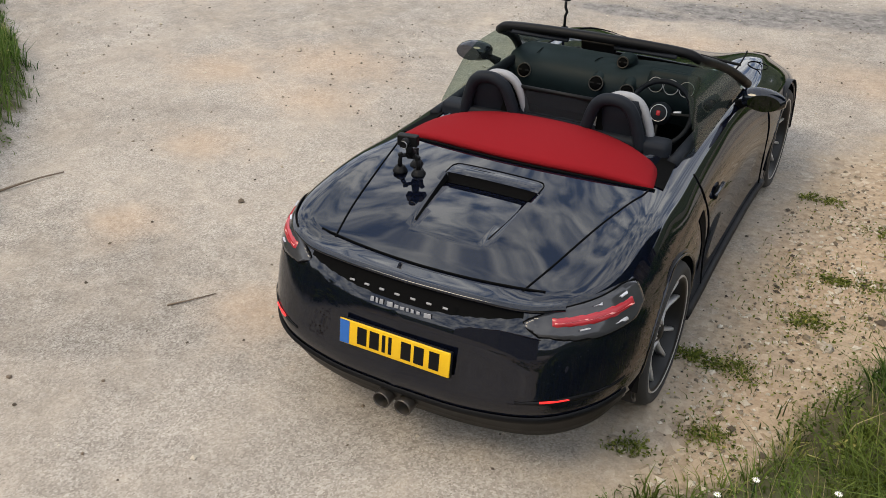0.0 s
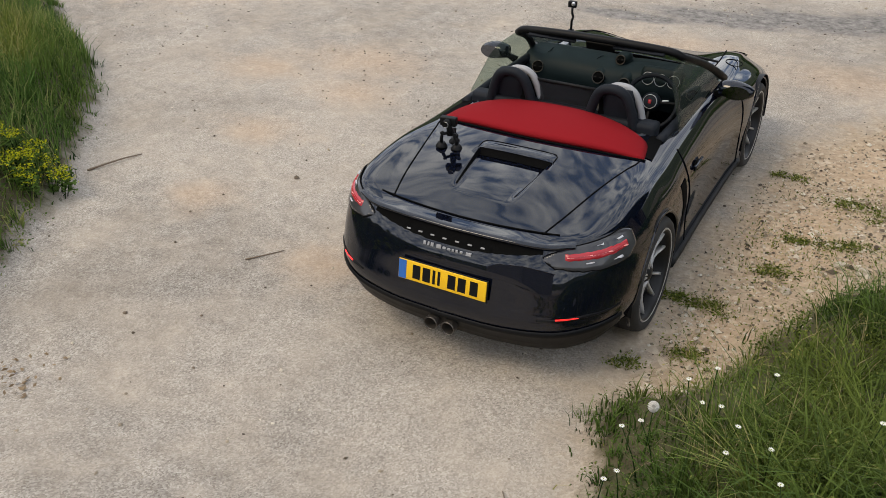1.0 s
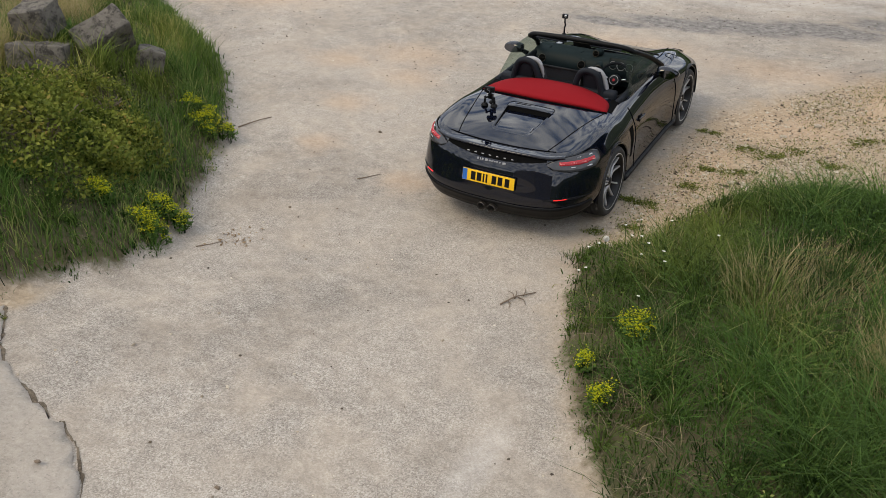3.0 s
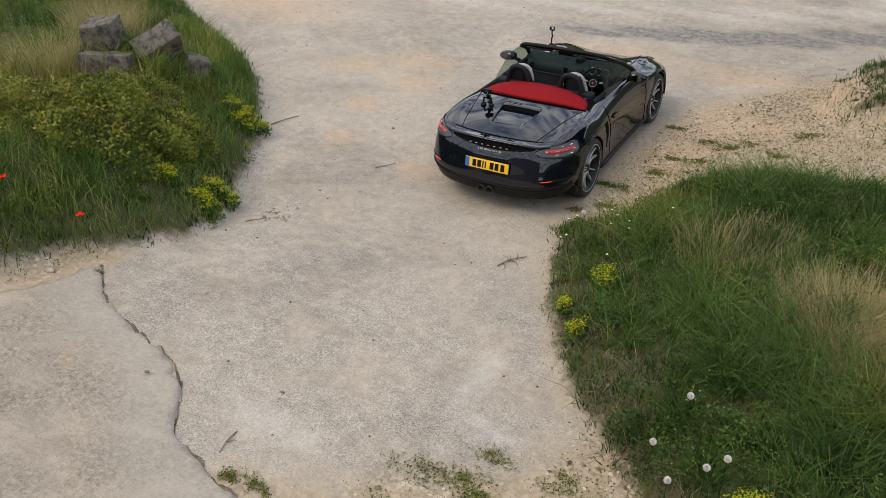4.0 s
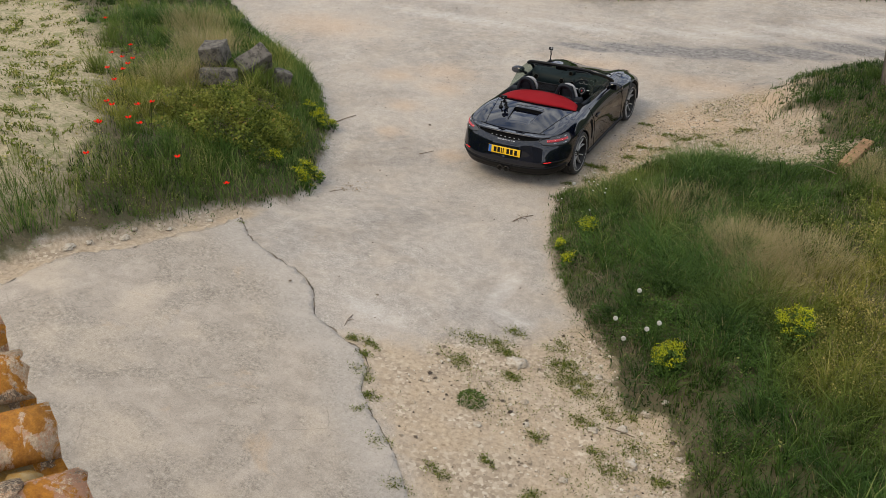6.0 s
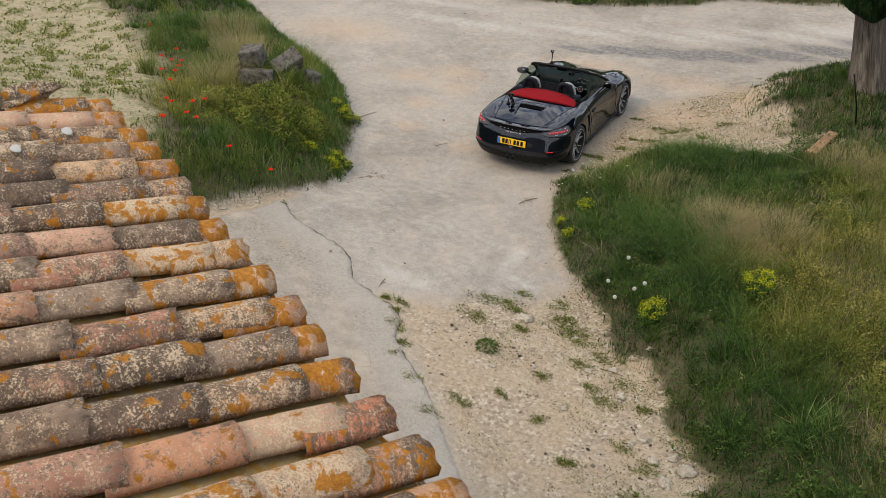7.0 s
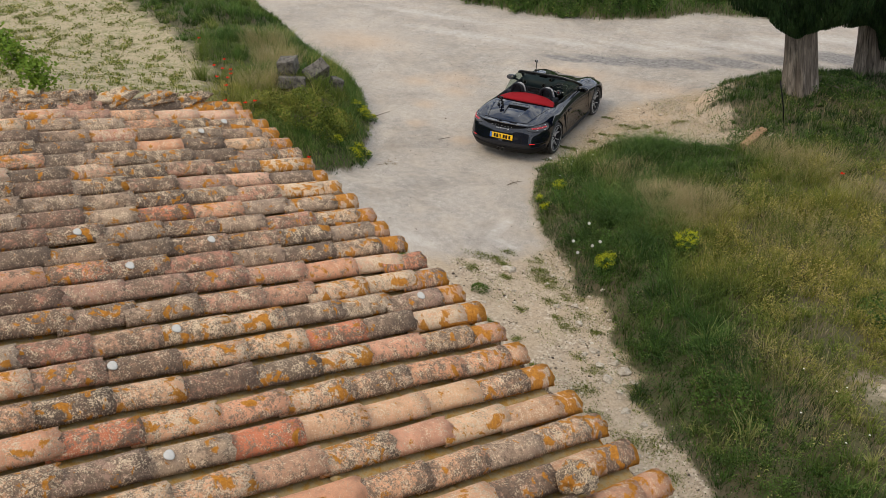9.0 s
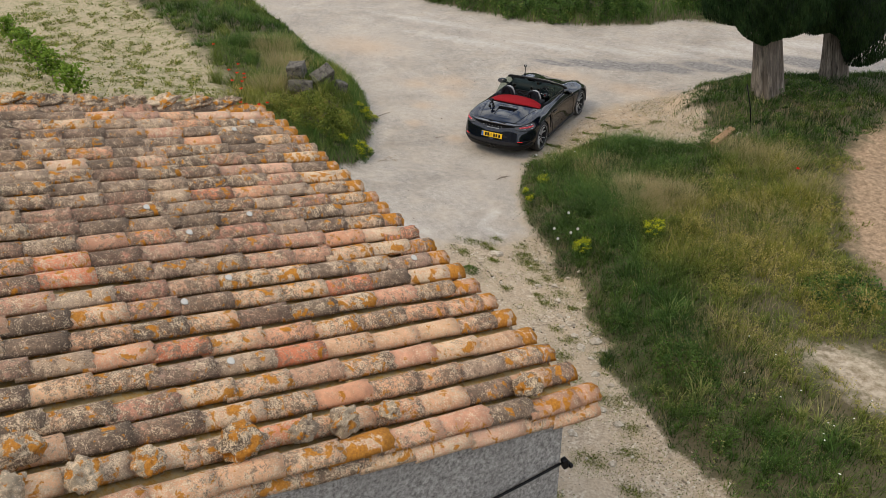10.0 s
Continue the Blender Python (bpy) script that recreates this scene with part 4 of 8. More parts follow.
        size = 0.030 if y < -0.5 else 0.032
        ring = [Vector((size * (1 + 0.06 * math.sin(6 * math.pi * j / n)) * math.cos(2 * math.pi * j / n), size * (1 + 0.06 * math.sin(6 * math.pi * j / n)) * math.sin(2 * math.pi * j / n), 0)) for j in range(n)]
        loft(bm, [ring, [v * 0.85 + Vector((0, 0, 0.003)) for v in ring], [v * 0.3 + Vector((0, 0, 0.004)) for v in ring]])
        ob = part("lichen_spot", bm, LICHEN, roof, "round white lichen patch")
        ob.matrix_basis = pose(x + 0.056, y, roof_z(x, y) - 0.0055, SLOPE, 29, 0)
    # wall bracket, cable and its clip
    bm = bmesh.new()
    pts = [(6.222, -0.12, 3.775), (6.227, -0.5, 3.752), (6.222, -0.93, 3.732), (6.227, -1.6, 3.77), (6.222, -2.5, 3.79)]
    tube(bm, spline(pts, 24), 0.012, 7)
    part("cable", bm, BLACK, HOUSE, "black cable along the wall")
    bm = bmesh.new()
    add_box(bm, (0.05, 0.05, 0.10), pose(6.23, -0.085, 3.77, 12, 0, 0), 0.012)
    add_box(bm, (0.11, 0.03, 0.03), pose(6.215, -0.04, 3.74), 0.006)
    part("bracket", bm, BLACK, HOUSE, "dark iron cable bracket")
    bm = bmesh.new()
    add_box(bm, (0.03, 0.09, 0.05), pose(6.222, -0.98, 3.725, 10, 0, 0), 0.012)
    part("cable_clip", bm, BLACK, HOUSE)
    # stones laid on the last rows and along the far verge
    for i, (x, y, r) in enumerate([(5.72, -3.75, 0.16), (5.99, -3.85, 0.13), (6.0, -3.47, 0.14), (5.99, -3.11, 0.13), (6.0, -2.56, 0.17), (6.0, -2.14, 0.12), (5.98, -1.84, 0.14), (5.97, -1.49, 0.10), (6.0, -0.32, 0.14),
                                   (0.03, -2.95, 0.20), (0.04, -2.55, 0.22), (0.03, -2.12, 0.20), (0.05, -1.72, 0.22), (0.03, -1.30, 0.20), (0.04, -0.92, 0.19), (0.05, -0.55, 0.18), (0.04, -3.4, 0.22)]):
        bm = bmesh.new()
        lump(bm, (r * 0.68, r * 0.80, r * 0.58) if x > 1 else (r * 0.55, r * 1.15, r * 0.36), None, 0.40, 4, i * 3.1, 1.7)
        for v in bm.verts:
            v.co += v.co.normalized() * r * (0.10 * noise.noise(v.co * 28) + 0.06 * noise.noise(v.co * 70))
        ob = tagged(part("roof_stone", bm, LUMP), "rough grey stone crusted with ochre lichen, lying on the roof tiles", "stone", "stones on the roof")
        ob.matrix_basis = HM @ pose(x, y, roof_z(x, y) + r * (0.22 if x > 1 else -0.02), 10 * math.sin(i), 8 * math.cos(i), 40 * i if x > 1 else 9 * math.sin(i * 2.1))


build_house()


# ---- car: y runs from the rear axle to the front, x to its right ----
CAR = thing("car", "glossy black two-seat convertible with its red cloth roof folded", "car")
# rails round the half body, from the middle of the tail to the middle of the nose: shoulder, upper side, widest, low, bottom
RAILS = [
    ((0, -0.790, 0.815), (0, -0.870, 0.70), (0, -0.920, 0.52), (0, -0.945, 0.395), (0, -0.86, 0.235)),
    ((0.30, -0.775, 0.815), (0.30, -0.858, 0.70), (0.31, -0.905, 0.52), (0.32, -0.928, 0.395), (0.31, -0.845, 0.235)),
    ((0.53, -0.730, 0.812), (0.56, -0.795, 0.69), (0.59, -0.838, 0.52), (0.60, -0.853, 0.405), (0.58, -0.77, 0.23)),
    ((0.685, -0.62, 0.835), (0.74, -0.672, 0.70), (0.772, -0.692, 0.53), (0.775, -0.70, 0.42), (0.75, -0.65, 0.265)),
    ((0.765, -0.46, 0.848), (0.835, -0.482, 0.70), (0.858, -0.50, 0.54), (0.858, -0.505, 0.42), (0.83, -0.475, 0.30)),
    ((0.785, -0.25, 0.862), (0.870, -0.26, 0.71), (0.893, -0.26, 0.55), (0.890, -0.26, 0.42), (0.865, -0.25, 0.26)),
    ((0.785, 0.00, 0.872), (0.872, 0.00, 0.72), (0.900, 0.00, 0.56), (0.895, 0.00, 0.42), (0.87, 0.00, 0.16)),
    ((0.765, 0.30, 0.872), (0.852, 0.30, 0.74), (0.885, 0.30, 0.58), (0.880, 0.30, 0.40), (0.86, 0.30, 0.16)),
    ((0.750, 0.62, 0.878), (0.828, 0.62, 0.75), (0.860, 0.62, 0.58), (0.852, 0.62, 0.38), (0.86, 0.62, 0.15)),
    ((0.742, 0.95, 0.884), (0.812, 0.95, 0.76), (0.842, 0.95, 0.60), (0.832, 0.95, 0.36), (0.855, 0.95, 0.15)),
    ((0.745, 1.35, 0.888), (0.808, 1.35, 0.76), (0.838, 1.35, 0.60), (0.828, 1.35, 0.36), (0.852, 1.35, 0.15)),
    ((0.748, 1.75, 0.885), (0.818, 1.75, 0.76), (0.848, 1.75, 0.60), (0.838, 1.75, 0.38), (0.852, 1.75, 0.15)),
    ((0.735, 2.10, 0.868), (0.842, 2.10, 0.75), (0.877, 2.10, 0.60), (0.872, 2.10, 0.40), (0.86, 2.10, 0.16)),
    ((0.700, 2.475, 0.835), (0.842, 2.475, 0.73), (0.888, 2.475, 0.58), (0.882, 2.475, 0.42), (0.86, 2.475, 0.16)),
    ((0.655, 2.80, 0.765), (0.815, 2.80, 0.67), (0.862, 2.80, 0.55), (0.862, 2.80, 0.42), (0.83, 2.80, 0.17)),
    ((0.560, 3.05, 0.665), (0.735, 3.08, 0.60), (0.785, 3.10, 0.50), (0.785, 3.10, 0.38), (0.74, 3.05, 0.17)),
    ((0.360, 3.20, 0.585), (0.49, 3.28, 0.52), (0.54, 3.30, 0.45), (0.54, 3.30, 0.34), (0.50, 3.22, 0.17)),
    ((0, 3.26, 0.56), (0, 3.36, 0.50), (0, 3.40, 0.44), (0, 3.40, 0.32), (0, 3.30, 0.17)),
]
SPINE_Y = [-0.80, -0.72, -0.60, -0.40, -0.15, 0.10, 0.30, 0.60, 1.00, 1.60, 1.95, 2.20, 2.50, 2.80, 3.05, 3.27]
SPINE_Z = [0.817, 0.815, 0.838, 0.878, 0.918, 0.948, 0.966, 0.985, 0.985, 0.955, 0.925, 0.878, 0.815, 0.738, 0.652, 0.558]
WHEELS = [(0.752, 0.0, 0.345), (0.755, 2.475, 0.335)]


SPINE = spline(list(zip(SPINE_Y, SPINE_Z)), 500)


def body_top(x, y, xs, zs):
    """Height of the upper body where the shoulder stands at xs, zs."""
    zc = float(np.interp(y, SPINE[:, 0], SPINE[:, 1]))
    t = min(1.0, abs(x) / max(xs, 1e-4))
    z = zc + (zs - zc) * t ** 2.2
    front = math.exp(-((y - 2.5) / 0.45) ** 2)
    z += front * (0.040 * math.exp(-((t - 0.82) / 0.22) ** 2) - 0.008 * math.exp(-((t - 0.4) / 0.25) ** 2))
    rear = math.exp(-((y + 0.1) / 0.4) ** 2)
    return z + rear * 0.018 * math.exp(-((t - 0.9) / 0.1) ** 2)


def deck_z(x, y):
    """Height of the upper body at a place in plan."""
    S = SHOULDER
    k = int(np.argmin(np.abs(S[:, 1] - y)))
    return body_top(x, y, S[k, 0], S[k, 2])


N_ST = 190
RAIL_PTS = [spline([r[i] for r in RAILS], N_ST) for i in range(5)]
SHOULDER = RAIL_PTS[0]


def in_cockpit(x, y):
    return (abs(x) / 0.665) ** 5 + (abs(y - 1.235) / 0.73) ** 6


def slit(bm, at, across):
    """Cuts new edges into the engine lid along an upright plane."""
    faces = [f for f in bm.faces if f.calc_center_median().z > 0.8 and abs(f.calc_center_median().x) < 0.32 and -0.58 < f.calc_center_median().y < 0.02]
    geom = list({v for f in faces for v in f.verts}) + list({e for f in faces for e in f.edges}) + faces
    bmesh.ops.bisect_plane(bm, geom=geom, dist=1e-5, plane_co=at, plane_no=across)


def build_body():
    bm = bmesh.new()
    n_top, n_side = 26, 26
    half = []
    for s in range(N_ST):
        rails = [RAIL_PTS[i][s] for i in range(5)]
        side = spline(rails, n_side)
        # a crease under the tail's lip
        xs, ys, zs = rails[0]
        row = []
        for i in range(n_top):
            f = i / n_top
            x = xs * (1 - (1 - f) ** 1.25)
            row.append((x, ys, body_top(x, ys, xs, zs)))
        half.append(row + [tuple(p) for p in side])
    n = len(half[0])
    V = {}
    for sgn in (1, -1):
        for s in range(N_ST):
            for i in range(n):
                x, y, z = half[s][i]
                V[sgn, s, i] = bm.verts.new((sgn * x, y, z))
        for s in range(N_ST - 1):
            for i in range(n - 1):
                q = (V[sgn, s, i], V[sgn, s, i + 1], V[sgn, s + 1, i + 1], V[sgn, s + 1, i])
                bm.faces.new(q if sgn > 0 else q[::-1])
    bmesh.ops.remove_doubles(bm, verts=bm.verts, dist=2e-4)
    bmesh.ops.dissolve_degenerate(bm, edges=bm.edges, dist=1e-5)

    for _ in range(5):
        bmesh.ops.smooth_vert(bm, verts=[v for v in bm.verts if not v.is_boundary and v.co.z < 0.95 and abs(v.co.x) > 0.02], factor=0.5, use_axis_x=True, use_axis_y=True, use_axis_z=True)
    # the engine lid's panel, sunk at its front edge below the air slot
    side = Vector((0.45, -0.055, 0)).normalized()
    for sgn in (1, -1):
        for inset in (0.0, 0.012):
            slit(bm, (sgn * (0.23 - inset), -0.05, 0), (side.x, sgn * side.y, 0))
    for at in (-0.050, -0.062):
        slit(bm, (0, at, 0), (0, 1, 0))
    for v in bm.verts:
        if v.co.z > 0.8 and -0.5 < v.co.y <= -0.0501 and abs(v.co.x) < 0.23:
            f = (-0.05 - v.co.y) / 0.45
            edge = min(1.0, (0.23 - 0.055 * f - abs(v.co.x)) / 0.0119, (-0.05 - v.co.y) / 0.0119)
            v.co.z -= 0.040 * max(0.0, edge) * (1 - f) ** 1.15

    def cut(value, snap):
        gone = [f for f in bm.faces if all(value(v.co) < 1 for v in f.verts)]
        near = {v for f in gone for v in f.verts}
        bmesh.ops.delete(bm, geom=gone, context="FACES")
        for v in bm.verts:
            if v in near or value(v.co) < 1:
                if v.is_valid and value(v.co) < 1:
                    snap(v)
    for wx, wy, wz in WHEELS:
        r = 0.372

        def inside(c):
            return math.hypot(c.y - wy, c.z - wz) / r if abs(c.x) > 0.5 and c.z < 0.78 else 9

        def snap(v):
            d = Vector((0, v.co.y - wy, v.co.z - wz))
            d = d * (r / max(d.length, 1e-4))
            v.co.y, v.co.z = wy + d.y, wz + d.z
        cut(inside, snap)

    def cock(c):
        return in_cockpit(c.x, c.y) if c.z > 0.85 and abs(c.x) < 0.7 else 9

    def csnap(v):
        for _ in range(12):
            f = in_cockpit(v.co.x, v.co.y)
            if f >= 0.995:
                break
            v.co.x, v.co.y = v.co.x * 1.012, 1.235 + (v.co.y - 1.235) * 1.012
    cut(cock, csnap)
    bmesh.ops.delete(bm, geom=[v for v in bm.verts if not v.link_faces], context="VERTS")
    body = part("body", bm, PAINT, CAR, "glossy black bodywork")
    md = body.modifiers.new("skin", "SOLIDIFY")
    md.thickness, md.offset = 0.008, -1
    return body


def on_deck(pts, lift=0.001):
    return [Vector((x, y, deck_z(x, y) + lift)) for x, y in pts]


def on_side(y_from, y_to, level, sgn=1, n=24, lift=0.002):
    """Points along the body's side at a level from 0 (shoulder) to 4 (bottom)."""
    out = []
    ys = RAIL_PTS[2][:, 1]
    lo, hi = 30, N_ST - 30
    for y in np.linspace(y_from, y_to, n):
        s = lo + int(np.argmin(np.abs(ys[lo:hi] - y)))
        p = spline([RAIL_PTS[i][s] for i in range(5)], 41)[int(round(level * 10))]
        out.append(Vector((sgn * (p[0] + lift), y, p[2])))
    return out


def side_point(s, level):
    """A point of the skin at rail station s (0 to 1 round the half body)."""
    k = min(N_ST - 1, max(0, int(round(s * (N_ST - 1)))))
    return Vector(spline([RAIL_PTS[i][k] for i in range(5)], 81)[int(round(level * 20))])


def skin_patch(bm, s0, s1, l0, l1, lift=0.004, nu=18, nv=8, sgn=1, shape=None):
    """A patch that lies on the body's side; shape(u) gives the lower and upper level."""
    rows = []
    for i in range(nu + 1):
        u = i / nu
        a, b = shape(u) if shape else (l0, l1)
        row = []
        for j in range(nv + 1):
            p = side_point(s0 + (s1 - s0) * u, a + (b - a) * j / nv)
            q = side_point(min(1, s0 + (s1 - s0) * u + 0.01), a + (b - a) * j / nv)
            r = side_point(s0 + (s1 - s0) * u, min(4, a + (b - a) * j / nv + 0.1))
            nrm = (q - p).cross(r - p)
            nrm = nrm.normalized() if nrm.length > 1e-9 else Vector((0, -1, 0))
            if nrm.dot(Vector((p.x, p.y - 1.2, 0))) < 0:
                nrm = -nrm
            p = p + nrm * (lift if 0 < j < nv and 0 < i < nu else 0.0005)
            row.append(Vector((sgn * p.x, p.y, p.z)))
        rows.append(row)
    loft(bm, rows, False, False)
    bmesh.ops.recalc_face_normals(bm, faces=bm.faces)
    return bm


def build_wheel(name, r, width, label):
    """A wheel whose outer face looks along +x."""
    w = new(name)
    tagged(w, label)
    bm = bmesh.new()
    h = width / 2
    revolve(bm, [(r - 0.070, h - 0.012), (r - 0.052, h + 0.004), (r - 0.025, h + 0.002), (r - 0.008, h - 0.018), (r, h - 0.05), (r + 0.001, 0.03), (r - 0.006, 0.028), (r - 0.006, 0.018), (r + 0.001, 0.016), (r + 0.001, -0.016), (r - 0.006, -0.018),
                 (r - 0.006, -0.028), (r, -0.03), (r, -h + 0.05), (r - 0.02, -h), (r - 0.070, -h + 0.012)], 56)
    part("tyre", bm, RUBBER, w, "black low-profile tyre")
    bm = bmesh.new()
    ri = r - 0.070
    revolve(bm, [(ri + 0.004, h - 0.008), (ri - 0.006, h - 0.002), (ri - 0.016, h - 0.012), (ri - 0.024, h - 0.03), (ri - 0.035, 0.0), (ri - 0.035, -h + 0.03), (ri, -h + 0.01)], 56)
    rim = part("rim", bm, RIM, w, "grey alloy rim with ten paired spokes")
    for k in range(5):
        for d in (-1, 1):
            a = math.radians(72 * k + 11 * d + 8)
            a2 = math.radians(72 * k + 15.5 * d + 8)
            c0, c1 = Vector((0, math.cos(a), math.sin(a))), Vector((0, math.cos(a2), math.sin(a2)))
            bm = bmesh.new()
            rings = []
            for f in np.linspace(0, 1, 6):
                rr = 0.045 + (ri - 0.02 - 0.045) * f
                c = (c0.lerp(c1, f)).normalized() * rr
                t = Vector((0, -c.z, c.y)).normalized()
                wd = 0.0065 + 0.003 * f
                x1 = h - 0.028 - 0.022 * math.sin(math.pi * min(1, f * 1.1)) - 0.01 * (1 - f)
                rings.append([c + t * wd + Vector((x1 - 0.010, 0, 0)), c + t * wd * 0.6 + Vector((x1, 0, 0)), c - t * wd * 0.6 + Vector((x1, 0, 0)), c - t * wd + Vector((x1 - 0.010, 0, 0)), c - t * wd * 0.7 + Vector((x1 - 0.04, 0, 0)), c + t * wd * 0.7 + Vector((x1 - 0.04, 0, 0))])
            loft(bm, rings)
            bmesh.ops.recalc_face_normals(bm, faces=bm.faces)
            part("spoke", bm, RIM_FACE, rim)
            rim.children[-1].parent = rim
    bm = bmesh.new()
    revolve(bm, [(ri + 0.004, h - 0.006), (ri - 0.001, h + 0.001), (ri - 0.006, h - 0.002), (ri - 0.008, h - 0.012)], 56)
    part("rim_lip", bm, RIM_FACE, rim, "bright machined rim edge")
    bm = bmesh.new()
    revolve(bm, [(0.0, h - 0.03), (0.028, h - 0.031), (0.034, h - 0.038), (0.05, h - 0.045), (0.062, h - 0.06), (0.062, h - 0.1)], 28)
    part("hub", bm, RIM, w)
    bm = bmesh.new()
    revolve(bm, [(0.06, 0.02), (0.165, 0.022), (0.167, 0.0), (0.06, -0.004)], 40)
    part("brake_disc", bm, STEEL, w, "steel brake disc")
    bm = bmesh.new()
    add_box(bm, (0.06, 0.09, 0.20), pose(0.02, -0.13, 0.03, -8, 0, 0), 0.015)
    part("brake_caliper", bm, BLACK, w)
    return w


def build_car():
    build_body()
    # underside and wheel wells
    bm = bmesh.new()
    add_box(bm, (1.20, 3.2, 0.10), pose(0, 1.2, 0.24), 0.02)
    part("underbody", bm, BLACK, CAR)
    for wx, wy, wz in WHEELS:
        for sgn in (1, -1):
            bm = bmesh.new()
            revolve(bm, [(0.395, 0.14), (0.395, -0.2), (0.02, -0.2)], 40)
            bmesh.ops.delete(bm, geom=[f for f in bm.faces if f.calc_center_median().z < -0.08], context="FACES")
            ob = part("wheel_arch", bm, BLACK, CAR)
            ob.matrix_basis = pose(sgn * 0.735, wy, wz, 0, 0, 0 if sgn > 0 else 180)
            # the rolled lip of the arch
            bm = bmesh.new()
            pts = []
            for a in np.linspace(math.radians(-22), math.radians(202), 40):
                y, z = wy + 0.374 * math.cos(a), wz + 0.374 * math.sin(a)
                s = 30 + int(np.argmin(np.abs(RAIL_PTS[2][30:-30, 1] - y)))
                side = spline([RAIL_PTS[i][s] for i in range(5)], 61)
                k = int(np.argmin(np.abs(side[:, 2] - z)))
                pts.append(Vector((sgn * (side[k, 0] - 0.004), y, z)))
            tube(bm, pts, 0.009, 8)
            part("arch_lip", bm, PAINT, CAR)
    for (wx, wy, wz), r, wd in zip(WHEELS, (0.345, 0.335), (0.265, 0.235)):
        w = build_wheel("wheel", r, wd, "grey ten-spoke alloy wheel with a black tyre")
        w.parent = CAR
        w.matrix_basis = pose(wx, wy, r, 20, 0, 0)
        c = copy_thing(w, pose(-wx, wy, r, -10, 0, 180))
        c.parent = CAR
    # tail lip, and a matt black sheet painting the shaded recess below it
    bm = bmesh.new()
    rows = []
    for s in np.linspace(0, 0.155, 22):
        k = int(round(s * (N_ST - 1)))
        p = Vector(SHOULDER[k])
        nrm = Vector((p.x * 0.35, -1, 0)).normalized()
        rows.append([p - nrm * 0.085, p - nrm * 0.04 + Vector((0, 0, 0.008)), p + nrm * 0.0 + Vector((0, 0, 0.013)), p + nrm * 0.026 + Vector((0, 0, 0.013)), p + nrm * 0.031 + Vector((0, 0, 0.004)), p + nrm * 0.018 + Vector((0, 0, -0.014)), p + nrm * -0.015 + Vector((0, 0, -0.022))])
    full = [[Vector((-q.x, q.y, q.z)) for q in r] for r in rows[:0:-1]] + rows
    for i, r in enumerate(full):
        fade = min(1.0, min(i, len(full) - 1 - i) / 3)
        r[0].z = deck_z(r[0].x, r[0].y) + 0.002
        for q in r[2:6]:
            q.z -= 0.010 * (1 - fade)
    loft(bm, full, False, False)
    bmesh.ops.recalc_face_normals(bm, faces=bm.faces)
    part("tail_spoiler", bm, PAINT, CAR, "slim black tail spoiler")
    bm = bmesh.new()
    rows = []
    for s in np.linspace(0, 0.105, 22):
        rows.append([side_point(s, 0.08 + (0.62 - 0.42 * (s / 0.105) ** 2) * f) + Vector((0, -0.003, 0)) for f in (0, 0.25, 0.5, 0.75, 1)])
    loft(bm, [[Vector((-q.x, q.y, q.z)) for q in r] for r in rows[:0:-1]] + rows, False, False)
    part("tail_recess", bm, GAP, CAR)
    # lower bumper: satin black diffuser and its crease
    bm = bmesh.new()
    rows = []
    for s in np.linspace(0, 0.235, 30):
        k = int(round(s * (N_ST - 1)))
        a, b = side_point(s, 3.15), side_point(s, 4.0)
        o = Vector((a.x * 0.8, a.y - 0.1, 0)).normalized() * 0.012
        rows.append([a + o * 0.1, a + o + Vector((0, 0, -0.012)), a.lerp(b, 0.3) + o * 1.1, a.lerp(b, 0.7) + o * 0.7, b + o * 0.4 - Vector((0, 0, 0.01 * max(0, 1 - s / 0.16))), b + Vector((0, 0.12, 0.01))])
    loft(bm, [[Vector((-q.x, q.y, q.z)) for q in r] for r in rows[:0:-1]] + rows, False, False)
    bmesh.ops.recalc_face_normals(bm, faces=bm.faces)
    part("diffuser", bm, BLACK, CAR, "satin black lower bumper")
    for sgn in (1, -1):
        bm = bmesh.new()
        skin_patch(bm, 0.120, 0.152, 2.44, 2.56, 0.008, 10, 3, sgn)
        part("reflector", bm, REFLECT, CAR, "red reflector brightened by an added glow")
        bm = bmesh.new()
        skin_patch(bm, 0.10, 0.225, 2.4, 2.6, 0.004, 16, 3, sgn, lambda u: (2.50 - 0.09 * math.sin(math.pi * min(1, u * 1.2)), 2.62))
        part("reflector_trim", bm, BLACK, CAR)
        # tail lamp: smoked shell, red bar, clear blades
        bm = bmesh.new()

        def shell(u):
            return (float(np.interp(u, [0, 0.1, 0.25, 0.8, 0.93, 1], [0.42, 0.20, 0.05, 0.05, 0.16, 0.34])), float(np.interp(u, [0, 0.12, 0.3, 0.6, 0.85, 1], [0.52, 0.78, 0.92, 1.02, 1.02, 0.72])))
        skin_patch(bm, 0.104, 0.270, 0, 1, 0.010, 34, 12, sgn, shell)
        lamp = part("tail_lamp", bm, LAMP_SMOKE, CAR, "smoked tail lamp with a red light bar")
        bm = bmesh.new()
        skin_patch(bm, 0.132, 0.250, 0, 1, 0.0175, 24, 5, sgn, lambda u: (0.25 + 0.16 * u, 0.56 + 0.22 * u - 0.16 * u ** 4))
        part("light_bar", bm, LAMP_RED, lamp, "translucent red light bar")
        bm = bmesh.new()
        skin_patch(bm, 0.135, 0.246, 0, 1, 0.0195, 24, 3, sgn, lambda u: (0.405 + 0.17 * u, 0.430 + 0.17 * u))
        part("light_line", bm, LAMP_GLOW, lamp, "thin pale line in the red light bar")
        bm = bmesh.new()
